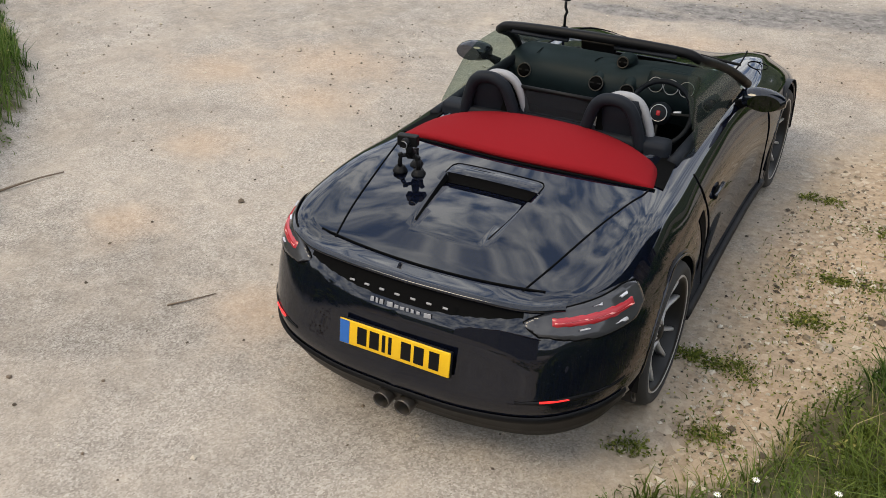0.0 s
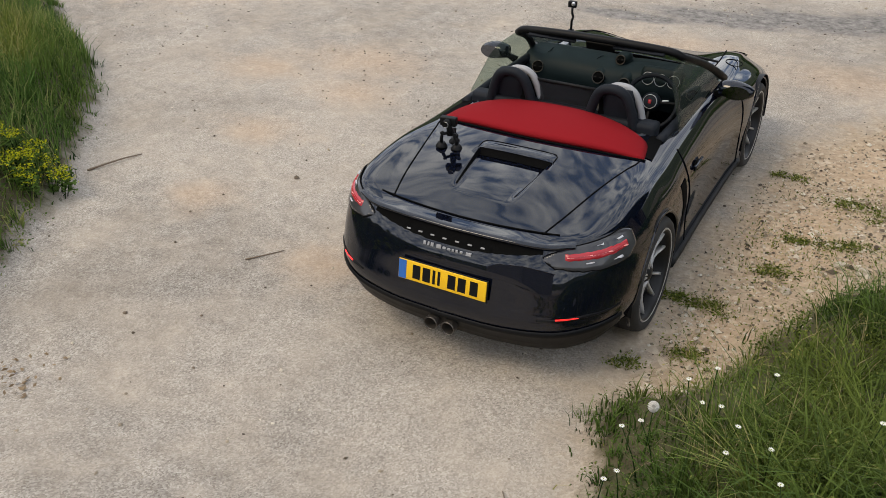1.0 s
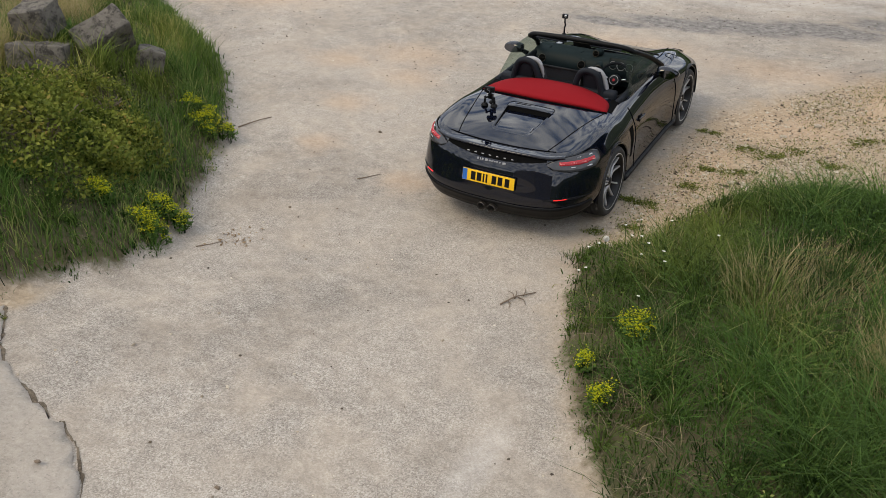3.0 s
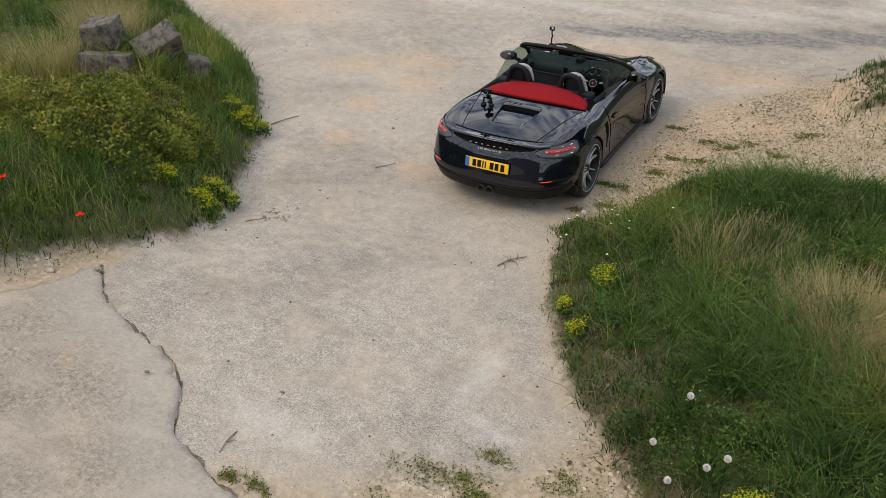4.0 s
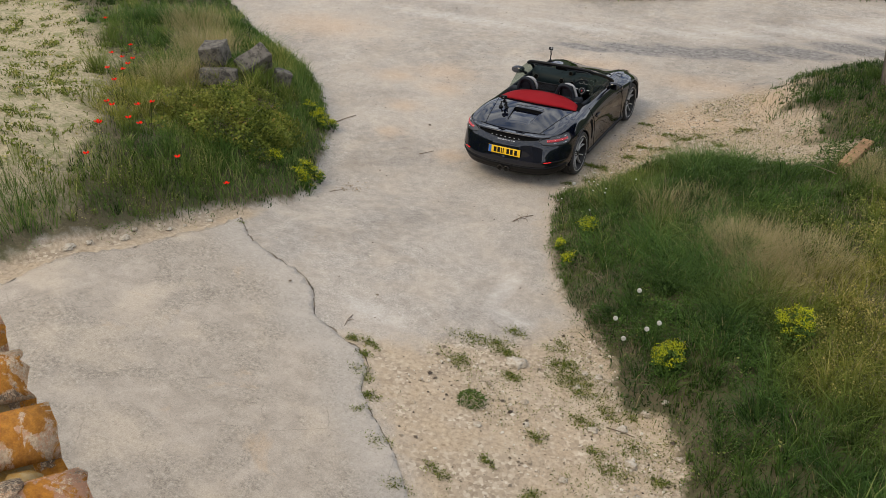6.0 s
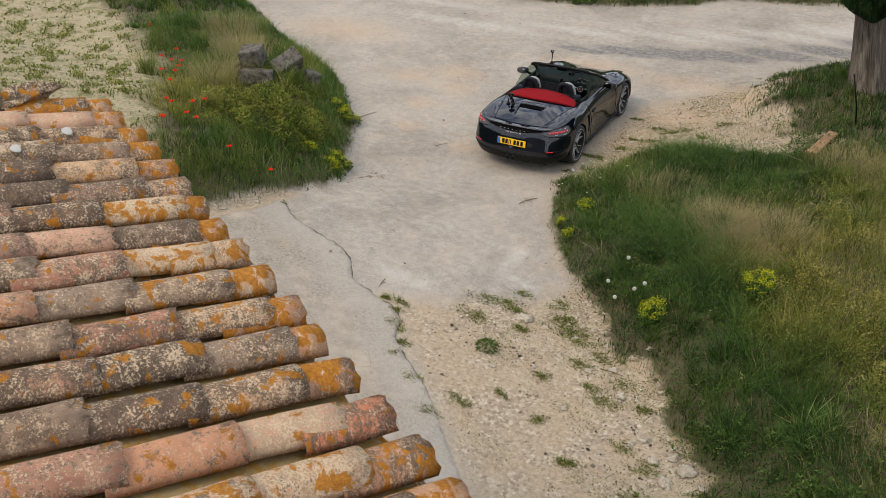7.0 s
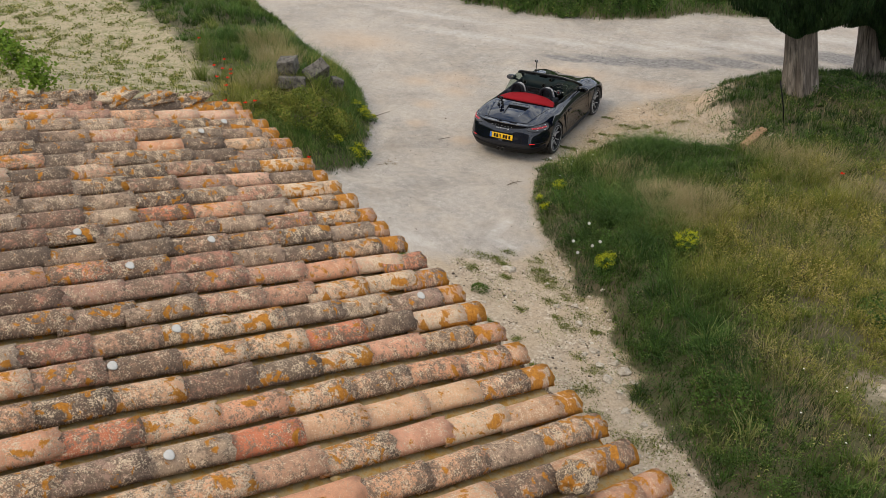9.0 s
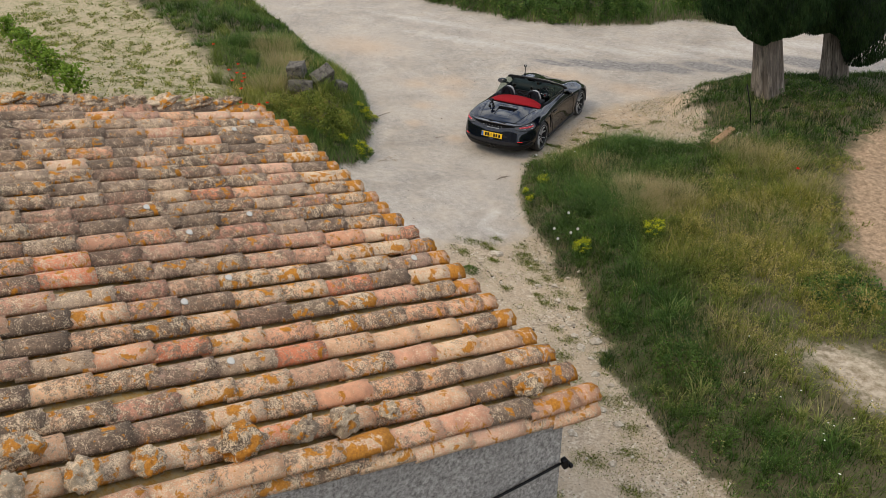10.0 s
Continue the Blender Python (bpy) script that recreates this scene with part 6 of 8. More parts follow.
def build_screen():
    """Windscreen, its frame, wipers, mirrors and side windows."""
    head = [(-0.575, 1.20, 1.215), (-0.50, 1.165, 1.252), (-0.25, 1.135, 1.272), (0, 1.125, 1.277), (0.25, 1.135, 1.272), (0.50, 1.165, 1.252), (0.575, 1.20, 1.215)]
    base = [(-0.725, 1.80, 0.915), (-0.60, 1.93, 0.935), (-0.3, 2.01, 0.95), (0, 2.03, 0.955), (0.3, 2.01, 0.95), (0.60, 1.93, 0.935), (0.725, 1.80, 0.915)]
    H, B = spline(head, 31), spline(base, 31)
    bm = bmesh.new()
    rows = []
    for f in np.linspace(0, 1, 9):
        rows.append([Vector(h) * (1 - f) + Vector(b) * f + Vector((0, 0.03, 0.012)) * math.sin(math.pi * f) for h, b in zip(H, B)])
    loft(bm, rows, False, False)
    ob = part("windscreen", bm, GLASS, CAR, "raked windscreen")
    ob.visible_shadow = False
    bm = bmesh.new()
    side_l = [Vector(B[0]) * (1 - f) + Vector(H[0]) * f + Vector((0, 0.03, 0.012)) * math.sin(math.pi * f) for f in np.linspace(0, 1, 8)]
    side_r = [Vector((-p.x, p.y, p.z)) for p in side_l[::-1]]
    tube(bm, side_l[:-1] + [Vector(p) for p in H] + side_r[1:], 0.026, 12)
    part("screen_frame", bm, BLACK, CAR, "black windscreen frame")
    bm = bmesh.new()
    tube(bm, [Vector(p) + Vector((0, 0.035, -0.016)) for p in H[1:-1]], 0.018, 8)
    part("header_trim", bm, LEATHER, CAR)
    for x0 in (-0.30, 0.30):
        bm = bmesh.new()
        add_box(bm, (0.34, 0.03, 0.018), pose(x0, 1.135, 1.235, 25, 0, 0), 0.008)
        part("sun_visor", bm, LEATHER, CAR, "folded dark sun visor")
    bm = bmesh.new()
    add_box(bm, (0.20, 0.03, 0.06), pose(0, 1.26, 1.185, 15, 0, 0), 0.012, 3)
    part("inner_mirror", bm, BLACK, CAR)
    for x0 in (-0.35, 0.2):
        bm = bmesh.new()
        tube(bm, [(x0, 1.99, 0.97), (x0 + 0.2, 1.965, 0.985), (x0 + 0.45, 1.90, 0.985)], 0.009, 6)
        part("wiper", bm, BLACK, CAR)
    for sgn in (1, -1):
        # door mirror: arm, housing, glass
        bm = bmesh.new()
        rings = []
        for f in np.linspace(0, 1, 10):
            x = 0.775 + 0.220 * f
            k = math.sin(math.pi * (0.16 + 0.80 * f)) ** 0.5
            rings.append([Vector((sgn * x, 1.47 + 0.02 * f + 0.070 * k * math.sin(a), 0.965 - 0.012 * f + 0.062 * k * math.cos(a))) for a in np.linspace(0, 2 * math.pi, 21)[:-1]])
        loft(bm, rings)
        bmesh.ops.recalc_face_normals(bm, faces=bm.faces)
        mir = part("door_mirror", bm, PAINT, CAR, "black door mirror")
        bm = bmesh.new()
        n = 24
        bm.faces.new([bm.verts.new((sgn * (0.892 + 0.085 * math.cos(a)), 1.402 + 0.012 * math.cos(a) + 0.006, 0.962 + 0.046 * math.sin(a))) for a in np.linspace(0, 2 * math.pi, n + 1)[:-1]])
        part("mirror_glass", bm, MIRROR, mir, smooth=False)
        bm = bmesh.new()
        tube(bm, [(sgn * 0.74, 1.54, 0.885), (sgn * 0.79, 1.52, 0.915), (sgn * 0.85, 1.50, 0.935)], [0.03, 0.022, 0.02], 8)
        part("mirror_arm", bm, BLACK, mir)
        # raised side window with a rounded rear edge
        bm = bmesh.new()
        rows = []
        for f in np.linspace(0, 1, 12):
            y = 1.74 - 0.98 * f
            top_line = 0.955 + (1.215 - 0.955) * min(1, max(0, (1.74 - y) / 0.50)) ** 0.85
            if y < 0.98:
                top_line = 0.915 + (top_line - 0.915) * math.sqrt(max(0, 1 - ((0.98 - y) / 0.22) ** 2))
            zb = 0.90
            row = []
            for t in np.linspace(0, 1, 7):
                z = zb + (max(top_line, zb + 0.003) - zb) * t
                row.append(Vector((sgn * (0.715 - 0.125 * ((z - 0.90) / 0.31) ** 1.3), y, z)))
            rows.append(row)
        loft(bm, rows, False, False)
        ob = part("side_window", bm, SIDE_GLASS, CAR, "raised tinted door window")
        ob.visible_shadow = False


build_car()


# ---- cameras fixed to the car ----
def build_tripod_camera():
    t = thing("camera_rig", "black compact camera on a three-cup suction mount on the engine lid", "camera")
    t.matrix_basis = pose(-0.40, -0.09, deck_z(0.40, -0.09)) @ Matrix.Diagonal((0.85, 0.85, 0.80, 1))
    bm = bmesh.new()
    add_box(bm, (0.115, 0.045, 0.065), pose(0, -0.03, 0.205, 0, 0, 8), 0.008, 3)
    body = part("camera_body", bm, BLACK, t)
    bm = bmesh.new()
    revolve(bm, [(0.0, 0.03), (0.018, 0.03), (0.024, 0.034), (0.027, 0.0), (0.027, -0.03)], 24)
    ob = part("lens", bm, BLACK, body)
    ob.matrix_basis = pose(0.005, -0.065, 0.203, 0, 0, -82)
    bm = bmesh.new()
    ring(bm, (0.009, -0.097, 0.203), 0.022, 0.002)
    part("lens_ring", bm, SILVER, body)
    bm = bmesh.new()
    tube(bm, [(0, -0.03, 0.172), (0, -0.02, 0.14), (0, 0, 0.10)], [0.016, 0.022, 0.028], 12)
    add_box(bm, (0.05, 0.05, 0.04), pose(0, 0, 0.10, 0, 0, 20), 0.01)
    part("ball_head", bm, BLACK, t)
    for a in (95, 215, 335):
        c, s = math.cos(math.radians(a)), math.sin(math.radians(a))
        bm = bmesh.new()
        tube(bm, [(0.02 * c, 0.02 * s, 0.10), (0.06 * c, 0.06 * s, 0.095), (0.066 * c, 0.066 * s, 0.06), (0.066 * c, 0.066 * s, 0.03)], 0.013, 10)
        arm = part("arm", bm, BLACK, t)
        bm = bmesh.new()
        revolve(bm, [(0.0, 0.028), (0.026, 0.026), (0.031, 0.016), (0.040, 0.002), (0.042, -0.006), (0.0, -0.006)], 24)
        ob = part("suction_cup", bm, BLACK, arm)
        ob.matrix_basis = pose(0.066 * c, 0.066 * s, 0.004, 0, -90, 0)
        bm = bmesh.new()
        add_box(bm, (0.028, 0.022, 0.03), pose(0.06 * c, 0.06 * s, 0.10, 0, 20, a), 0.006)
        part("clamp", bm, BLACK, arm)


def build_action_camera():
    z0 = deck_z(0.62, 2.33)
    t = thing("action_camera", "small black action camera on a short stalk on the front wing", "camera")
    t.matrix_basis = pose(-0.63, 2.33, z0)
    bm = bmesh.new()
    revolve(bm, [(0.0, 0.03), (0.02, 0.03), (0.035, 0.01), (0.042, 0.0), (0.0, 0.0)], 24)
    ob = part("suction_base", bm, BLACK, t)
    ob.matrix_basis = pose(0, 0, 0, 0, -90, 0)
    bm = bmesh.new()
    tube(bm, [(0, 0, 0.02), (0.0, 0.0, 0.10), (0.012, 0, 0.13), (0.0, 0, 0.16), (0, 0, 0.20)], 0.010, 8)
    part("stalk", bm, BLACK, t)
    bm = bmesh.new()
    add_box(bm, (0.066, 0.036, 0.05), pose(0, 0, 0.232), 0.006, 3)
    body = part("camera_body", bm, BLACK, t)
    bm = bmesh.new()
    revolve(bm, [(0.0, 0.012), (0.015, 0.011), (0.017, 0.0)], 20)
    ob = part("lens", bm, SILVER, body)
    ob.matrix_basis = pose(0.015, -0.019, 0.24, 0, 0, -90)


build_tripod_camera()
build_action_camera()


# ---- plants ----
rng = np.random.default_rng(5)


def scatter(n, box, keep):
    """Random places in a box, kept with the chance that keep gives."""
    x, y = rng.uniform(box[0], box[1], n), rng.uniform(box[2], box[3], n)
    k = rng.random(n) < keep(x, y)
    return x[k], y[k]


def blades(x, y, z, h, w, lean, tone, bend=0.5, way=None):
    """Bent grass blades, one for each place. Returns vertices, faces and tones."""
    n = len(x)
    a = rng.uniform(0, 2 * np.pi, n) if way is None else way + rng.normal(0, 0.7, n)
    s = rng.uniform(0, 2 * np.pi, n)
    dx, dy = np.cos(a) * lean, np.sin(a) * lean
    wx, wy = np.cos(s) * w, np.sin(s) * w
    V = np.zeros((n, 5, 3))
    for i, (f, sg, k) in enumerate(((0, -1, 1.0), (0, 1, 1.0), (0.5, 1, 0.8), (0.5, -1, 0.8), (1.0, 0, 0))):
        curve = f ** 1.8
        V[:, i, 0] = x + dx * h * curve + wx * sg * k * 0.5
        V[:, i, 1] = y + dy * h * curve + wy * sg * k * 0.5
        V[:, i, 2] = z + h * f * (1 - 0.35 * curve * lean * bend) - (0.02 if f == 0 else 0)
    b = np.arange(n) * 5
    # foot darker, tip lighter: shade between the blades put into the tone
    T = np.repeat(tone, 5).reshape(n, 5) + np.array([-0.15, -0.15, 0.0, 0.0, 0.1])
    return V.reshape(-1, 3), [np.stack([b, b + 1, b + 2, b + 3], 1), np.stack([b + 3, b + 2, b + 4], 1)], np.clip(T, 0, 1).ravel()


def leaves(c, size, tone, up=0.4):
    """Small folded leaves at the places c."""
    n = len(c)
    d = rng.normal(0, 1, (n, 3))
    d[:, 2] = np.abs(d[:, 2]) * up
    d /= np.linalg.norm(d, axis=1)[:, None]
    e = np.cross(d, rng.normal(0, 1, (n, 3)))
    e /= np.linalg.norm(e, axis=1)[:, None]
    f = np.cross(d, e)
    L = np.asarray(size).reshape(-1, 1) * np.ones((n, 1))
    V = np.stack([c, c + d * L * 0.5 + e * L * 0.28 + f * L * 0.06, c + d * L, c + d * L * 0.5 - e * L * 0.28 + f * L * 0.06], 1)
    b = np.arange(n) * 4
    return V.reshape(-1, 3), [np.stack([b, b + 1, b + 2], 1), np.stack([b, b + 2, b + 3], 1)], np.clip(np.repeat(tone, 4), 0, 1)


def join(groups):
    verts, faces, tones, k = [], {}, [], 0
    for V, F, T in groups:
        for f in F:
            faces.setdefault(f.shape[1], []).append(f + k)
        verts.append(V)
        tones.append(T)
        k += len(V)
    return np.concatenate(verts), [np.concatenate(f) for f in faces.values()], np.concatenate(tones)


def warmth(x, y):
    """Where the plants are of the yellower kind: 0 cool green, 1 olive and gold."""
    right = np.clip((x - 3.9 - 0.75 * np.maximum(0, -y - 3) + 1.6 * (patches(x, y, 1.5, 2) - 0.5)) / 1.2, 0, 1) * np.clip((y + 9.5) / 2.5, 0.3, 1) * np.clip((2.2 - y) / 1.2, 0.1, 1) * (0.45 + 0.75 * patches(x, y, 0.9, 8))
    rim = 0.3 * np.exp(-((x - 1.6) / 0.9) ** 2 - ((y + 0.6) / 1.1) ** 2)
    left = (x < -1.5) * (0.16 + 0.30 * waves(x, y, 0.9, 5.0)) * np.where(signed(LEFT, x, y)[0] < 0.5, 0.35, 1) + (x < -1.5) * 0.55 * np.clip((-x - 3.7) / 0.5, 0, 1) * np.clip((-1.2 - y) / 0.6, 0, 1)
    return np.clip(np.maximum(right, rim) * (x > 0) + left + 0.5 * (patches(x, y, 0.6, 11) - 0.5), 0, 1)


def plant_mesh(name, groups, material, parent=None, label="", warm=None):
    V, F, T = join(groups)
    me = array_mesh(name, V, F, T)
    if parent is None:
        me.attributes.new("warm", "FLOAT", "POINT").data.foreach_set("value", (warmth(V[:, 0], V[:, 1]) if warm is None else np.full(len(V), warm)).astype(np.float32))
    me.materials.append(material)
    ob = new(name, me)
    if parent is not None:
        ob.parent = parent
        if label:
            tagged(ob, label)
    return ob


def bank(x, y):
    """How far inside a grassy bank; the pale field, tilled soil and bare spots count as outside."""
    d = np.maximum(np.maximum(signed(LEFT, x, y)[0], signed(RIGHT, x, y)[0]), signed(FAR, x, y)[0])
    d = d + ragged(x, y)
    out = np.maximum(np.maximum(signed(FIELD, x, y)[0], signed(TILLED, x, y)[0]), signed(BARE, x, y)[0])
    return np.minimum(d, -out + 0.35 * waves(x, y, 1.5, 9.0))


def turf(x, y):
    """How thickly the grass stands."""
    d = bank(x, y)
    thin = 0.45 + 0.55 * np.clip(0.5 + 1.1 * waves(x, y, 0.9, 4.0), 0, 1)
    t = np.clip(1.3 - np.hypot(x - 4.6, y - 4.2) / 3.0, 0, 1)
    bald = blobs(x, y, [(8.6, -6.9, 0.7, 0.5), (2.55, -3.2, 0.35, 0.3), (3.3, -2.3, 0.3, 0.2), (5.9, 1.6, 0.8, 0.5), (4.9, -1.0, 0.3, 0.3), (7.3, 0.8, 0.7, 0.5)])
    return np.clip((d + 0.10 * waves(x, y, 5.0, 2.0) + 0.05 * waves(x, y, 11.0, 1.0) + 0.05) / 0.22, 0, 1) * thin * (1 - 0.5 * t * np.clip(0.5 + 0.9 * waves(x, y, 1.2, 14.0), 0, 1)) * (1 - 0.95 * stony(x, y)) * (1 - 0.6 * bald)


def tufts(cx, cy, k, spread, tall, wide, lean, tt, vary=0.09):
    """Blades that arch out from one foot, k to a tuft."""
    m = len(cx)
    a = rng.uniform(0, 2 * np.pi, (m, k))
    q = spread[:, None] * np.sqrt(rng.random((m, k)))
    x, y = (cx[:, None] + q * np.cos(a)).ravel(), (cy[:, None] + q * np.sin(a)).ravel()
    h = (tall[:, None] * rng.uniform(0.55, 1.2, (m, k))).ravel()
    tone = np.clip(tt[:, None] + rng.normal(0, vary, (m, k)), 0, 1).ravel()
    return blades(x, y, height(x, y), h, (wide[:, None] * rng.uniform(0.7, 1.3, (m, k))).ravel(), rng.uniform(lean[0], lean[1], m * k), tone, 0.6, a.ravel())


def build_grass():
    groups = []
    # the short sward below, toned dark to paint the shaded gaps between clumps
    for n, box in ((95000, (-17, -1.9, -7.5, 9.5)), (150000, (0.7, 10.5, -12.5, 9.0))):
        x, y = scatter(n, box, turf)
        d = bank(x, y)
        h = (0.08 + 0.09 * np.clip(0.5 + waves(x, y, 0.8, 1.5), 0, 1.2)) * rng.uniform(0.55, 1.35, len(x)) * np.clip(0.5 + d, 0.5, 1.15)
        # tone lowered by the cypresses (x > 2.4, y > 2) to paint their shade
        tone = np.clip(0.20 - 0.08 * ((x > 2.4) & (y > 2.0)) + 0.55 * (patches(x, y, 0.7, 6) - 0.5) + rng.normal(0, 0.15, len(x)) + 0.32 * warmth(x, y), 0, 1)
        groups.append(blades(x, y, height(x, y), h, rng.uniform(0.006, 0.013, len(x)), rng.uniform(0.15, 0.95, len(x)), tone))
    # tufts, each with its own tone and height
    for n, box, high in ((3600, (-14, -1.9, -7.2, 7.0), 1.1), (7600, (0.7, 10.5, -12.5, 6.0), 0.95)):
        cx, cy = scatter(n, box, lambda u, v: turf(u, v) * (1 - 0.5 * np.clip((u - 4.0) / 1.5, 0, 1) * np.clip((v + 9) / 2, 0, 1)))
        d, w, m = bank(cx, cy), warmth(cx, cy), len(cx)
        th = high * (0.07 + 0.36 * patches(cx, cy, 0.75, 1) ** 1.4) * rng.uniform(0.6, 1.4, m) * np.clip(0.32 + d * 0.8, 0.32, 1.15)
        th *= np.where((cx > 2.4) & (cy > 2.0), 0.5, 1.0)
        # the same painted cypress shade darkens the tufts there
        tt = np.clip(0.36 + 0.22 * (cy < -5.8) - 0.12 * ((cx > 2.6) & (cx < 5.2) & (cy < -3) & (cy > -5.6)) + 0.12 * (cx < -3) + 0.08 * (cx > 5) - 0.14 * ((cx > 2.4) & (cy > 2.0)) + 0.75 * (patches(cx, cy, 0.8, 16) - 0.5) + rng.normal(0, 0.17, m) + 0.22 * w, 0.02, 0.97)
        fine = np.where((cx > 0) & (cx < 3.6) & (cy > -5), 0.6, 1.0)
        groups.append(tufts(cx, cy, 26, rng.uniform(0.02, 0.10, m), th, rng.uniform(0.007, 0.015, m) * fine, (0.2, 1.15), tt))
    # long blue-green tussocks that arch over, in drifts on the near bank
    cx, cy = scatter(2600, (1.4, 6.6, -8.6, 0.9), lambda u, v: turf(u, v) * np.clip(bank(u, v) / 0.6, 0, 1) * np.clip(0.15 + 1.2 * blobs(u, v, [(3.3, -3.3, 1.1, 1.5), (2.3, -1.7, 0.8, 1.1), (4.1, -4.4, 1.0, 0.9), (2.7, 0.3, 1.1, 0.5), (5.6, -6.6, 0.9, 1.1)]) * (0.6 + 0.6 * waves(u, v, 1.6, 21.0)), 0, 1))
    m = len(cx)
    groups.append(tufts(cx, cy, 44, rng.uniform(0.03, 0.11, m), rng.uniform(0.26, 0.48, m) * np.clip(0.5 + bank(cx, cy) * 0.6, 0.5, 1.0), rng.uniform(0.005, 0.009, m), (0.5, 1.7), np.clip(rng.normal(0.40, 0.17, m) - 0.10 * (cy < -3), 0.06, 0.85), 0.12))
    # tall grass with soft heads along the left bank's crown and the near foot of the right bank
    cx, cy = scatter(1500, (-9, -2.6, -4.5, 3.2), lambda u, v: turf(u, v) * np.clip((signed(LEFT, u, v)[0] - 0.4) / 0.5, 0, 1) * np.clip(0.3 + waves(u, v, 0.9, 6.0), 0, 1))
    m = len(cx)
    groups.append(tufts(cx, cy, 34, rng.uniform(0.04, 0.12, m), rng.uniform(0.30, 0.55, m), rng.uniform(0.005, 0.008, m), (0.2, 1.1), np.clip(rng.normal(0.55, 0.2, m), 0.1, 0.95), 0.1))
    # the tall dark fringe at the foot of the left bank
    x, y = scatter(44000, (-6.5, -1.9, -7.2, 2.5), lambda u, v: np.clip((signed(LEFT, u, v)[0] + ragged(u, v) - 0.02) / 0.12, 0, 1) * np.clip(1.5 - signed(LEFT, u, v)[0] / 0.9, 0, 1))
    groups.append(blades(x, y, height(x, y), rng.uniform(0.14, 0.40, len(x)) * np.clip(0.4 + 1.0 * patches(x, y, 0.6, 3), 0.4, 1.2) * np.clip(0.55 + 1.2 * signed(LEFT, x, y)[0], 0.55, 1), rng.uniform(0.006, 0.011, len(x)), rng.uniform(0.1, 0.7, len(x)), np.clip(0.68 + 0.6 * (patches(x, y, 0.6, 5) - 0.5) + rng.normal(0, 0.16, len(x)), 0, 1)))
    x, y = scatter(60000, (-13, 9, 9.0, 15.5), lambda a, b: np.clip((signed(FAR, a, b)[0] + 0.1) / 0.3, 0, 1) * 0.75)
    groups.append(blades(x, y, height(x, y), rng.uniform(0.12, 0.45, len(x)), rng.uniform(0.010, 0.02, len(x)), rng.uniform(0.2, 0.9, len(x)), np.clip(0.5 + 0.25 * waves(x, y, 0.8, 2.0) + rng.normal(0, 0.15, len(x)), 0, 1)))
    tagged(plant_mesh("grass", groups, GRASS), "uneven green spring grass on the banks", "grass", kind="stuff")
    # straw-coloured stems: thin among the green, thick in a few tufts
    groups = []
    x, y = scatter(70000, (1.0, 9.0, -11, 5.0), lambda a, b: np.clip(bank(a, b) / 0.8, 0, 1) * np.clip(0.02 + 0.30 * np.clip(waves(a, b, 1.2, 8.0), 0, 1) + 0.55 * warmth(a, b) * np.clip(0.35 + 0.9 * waves(a, b, 1.7, 18.0), 0, 1), 0.01, 0.8))
    groups.append(blades(x, y, height(x, y), rng.uniform(0.14, 0.34, len(x)), rng.uniform(0.003, 0.007, len(x)), rng.uniform(0.1, 0.8, len(x)), rng.random(len(x))))
    for cx, cy, r, n, hh in ((3.9, -2.2, 0.5, 3000, 0.36), (4.2, -2.75, 0.5, 1500, 0.30), (4.6, -2.1, 0.55, 2000, 0.32), (3.2, -2.0, 0.5, 500, 0.26), (3.0, -1.1, 0.4, 350, 0.26), (5.6, -4.0, 0.7, 250, 0.3), (6.4, -2.4, 1.0, 1500, 0.3), (6.0, 0.6, 0.7, 1500, 0.34), (6.8, -6.6, 0.9, 900, 0.3), (-6.2, -0.4, 0.45, 1600, 0.55), (-5.5, -2.0, 0.5, 1000, 0.45), (1.62, -1.15, 0.22, 80, 0.3), (5.2, 0.9, 0.5, 1300, 0.35), (2.6, -1.5, 0.3, 260, 0.4), (-7.6, 0.9, 0.5, 900, 0.5), (7.0, -0.3, 0.5, 700, 0.28)):
        a, q = rng.uniform(0, 2 * np.pi, n), r * np.sqrt(rng.random(n)) * (1 + 0.3 * np.sin(3 * rng.uniform(0, 6.28, n)))
        x, y = cx + q * np.cos(a), cy + q * np.sin(a)
        groups.append(blades(x, y, height(x, y), hh * rng.uniform(0.6, 1.2, n), rng.uniform(0.003, 0.006, n), rng.uniform(0.2, 0.7, n), rng.random(n), 0.5, a))
    tagged(plant_mesh("dry_grass", groups, GRASS_DRY), "straw-coloured dry grass among the green", "grass", kind="stuff")
    # dead grey-brown stems lying in tangles at the foot of the bank
    x, y = scatter(36000, (1.2, 7.5, -9, 0.5), lambda a, b: np.clip(bank(a, b) / 0.2, 0, 1) * np.clip(1.1 * blobs(a, b, [(2.25, -3.3, 0.5, 0.8), (1.75, -2.6, 0.3, 0.6), (2.7, -2.1, 0.6, 0.4), (2.9, -2.7, 0.5, 0.4), (2.9, -4.3, 0.5, 0.5), (3.0, -1.6, 0.6, 0.5), (3.7, 0.2, 0.5, 0.25), (5.9, -0.9, 0.5, 0.3), (4.2, -5.4, 0.35, 0.35)]) + 0.25 * np.exp(-((bank(a, b) - 0.15) / 0.2) ** 2) - 0.1, 0, 1) * np.clip(0.5 + waves(a, b, 2.4, 3.0), 0, 1))
    tagged(plant_mesh("dead_stems", [blades(x, y, height(x, y), rng.uniform(0.10, 0.26, len(x)), rng.uniform(0.003, 0.006, len(x)), rng.uniform(0.8, 2.2, len(x)), rng.random(len(x)))], DEAD), "grey-brown dead stems tangled in the grass", "grass", kind="stuff")


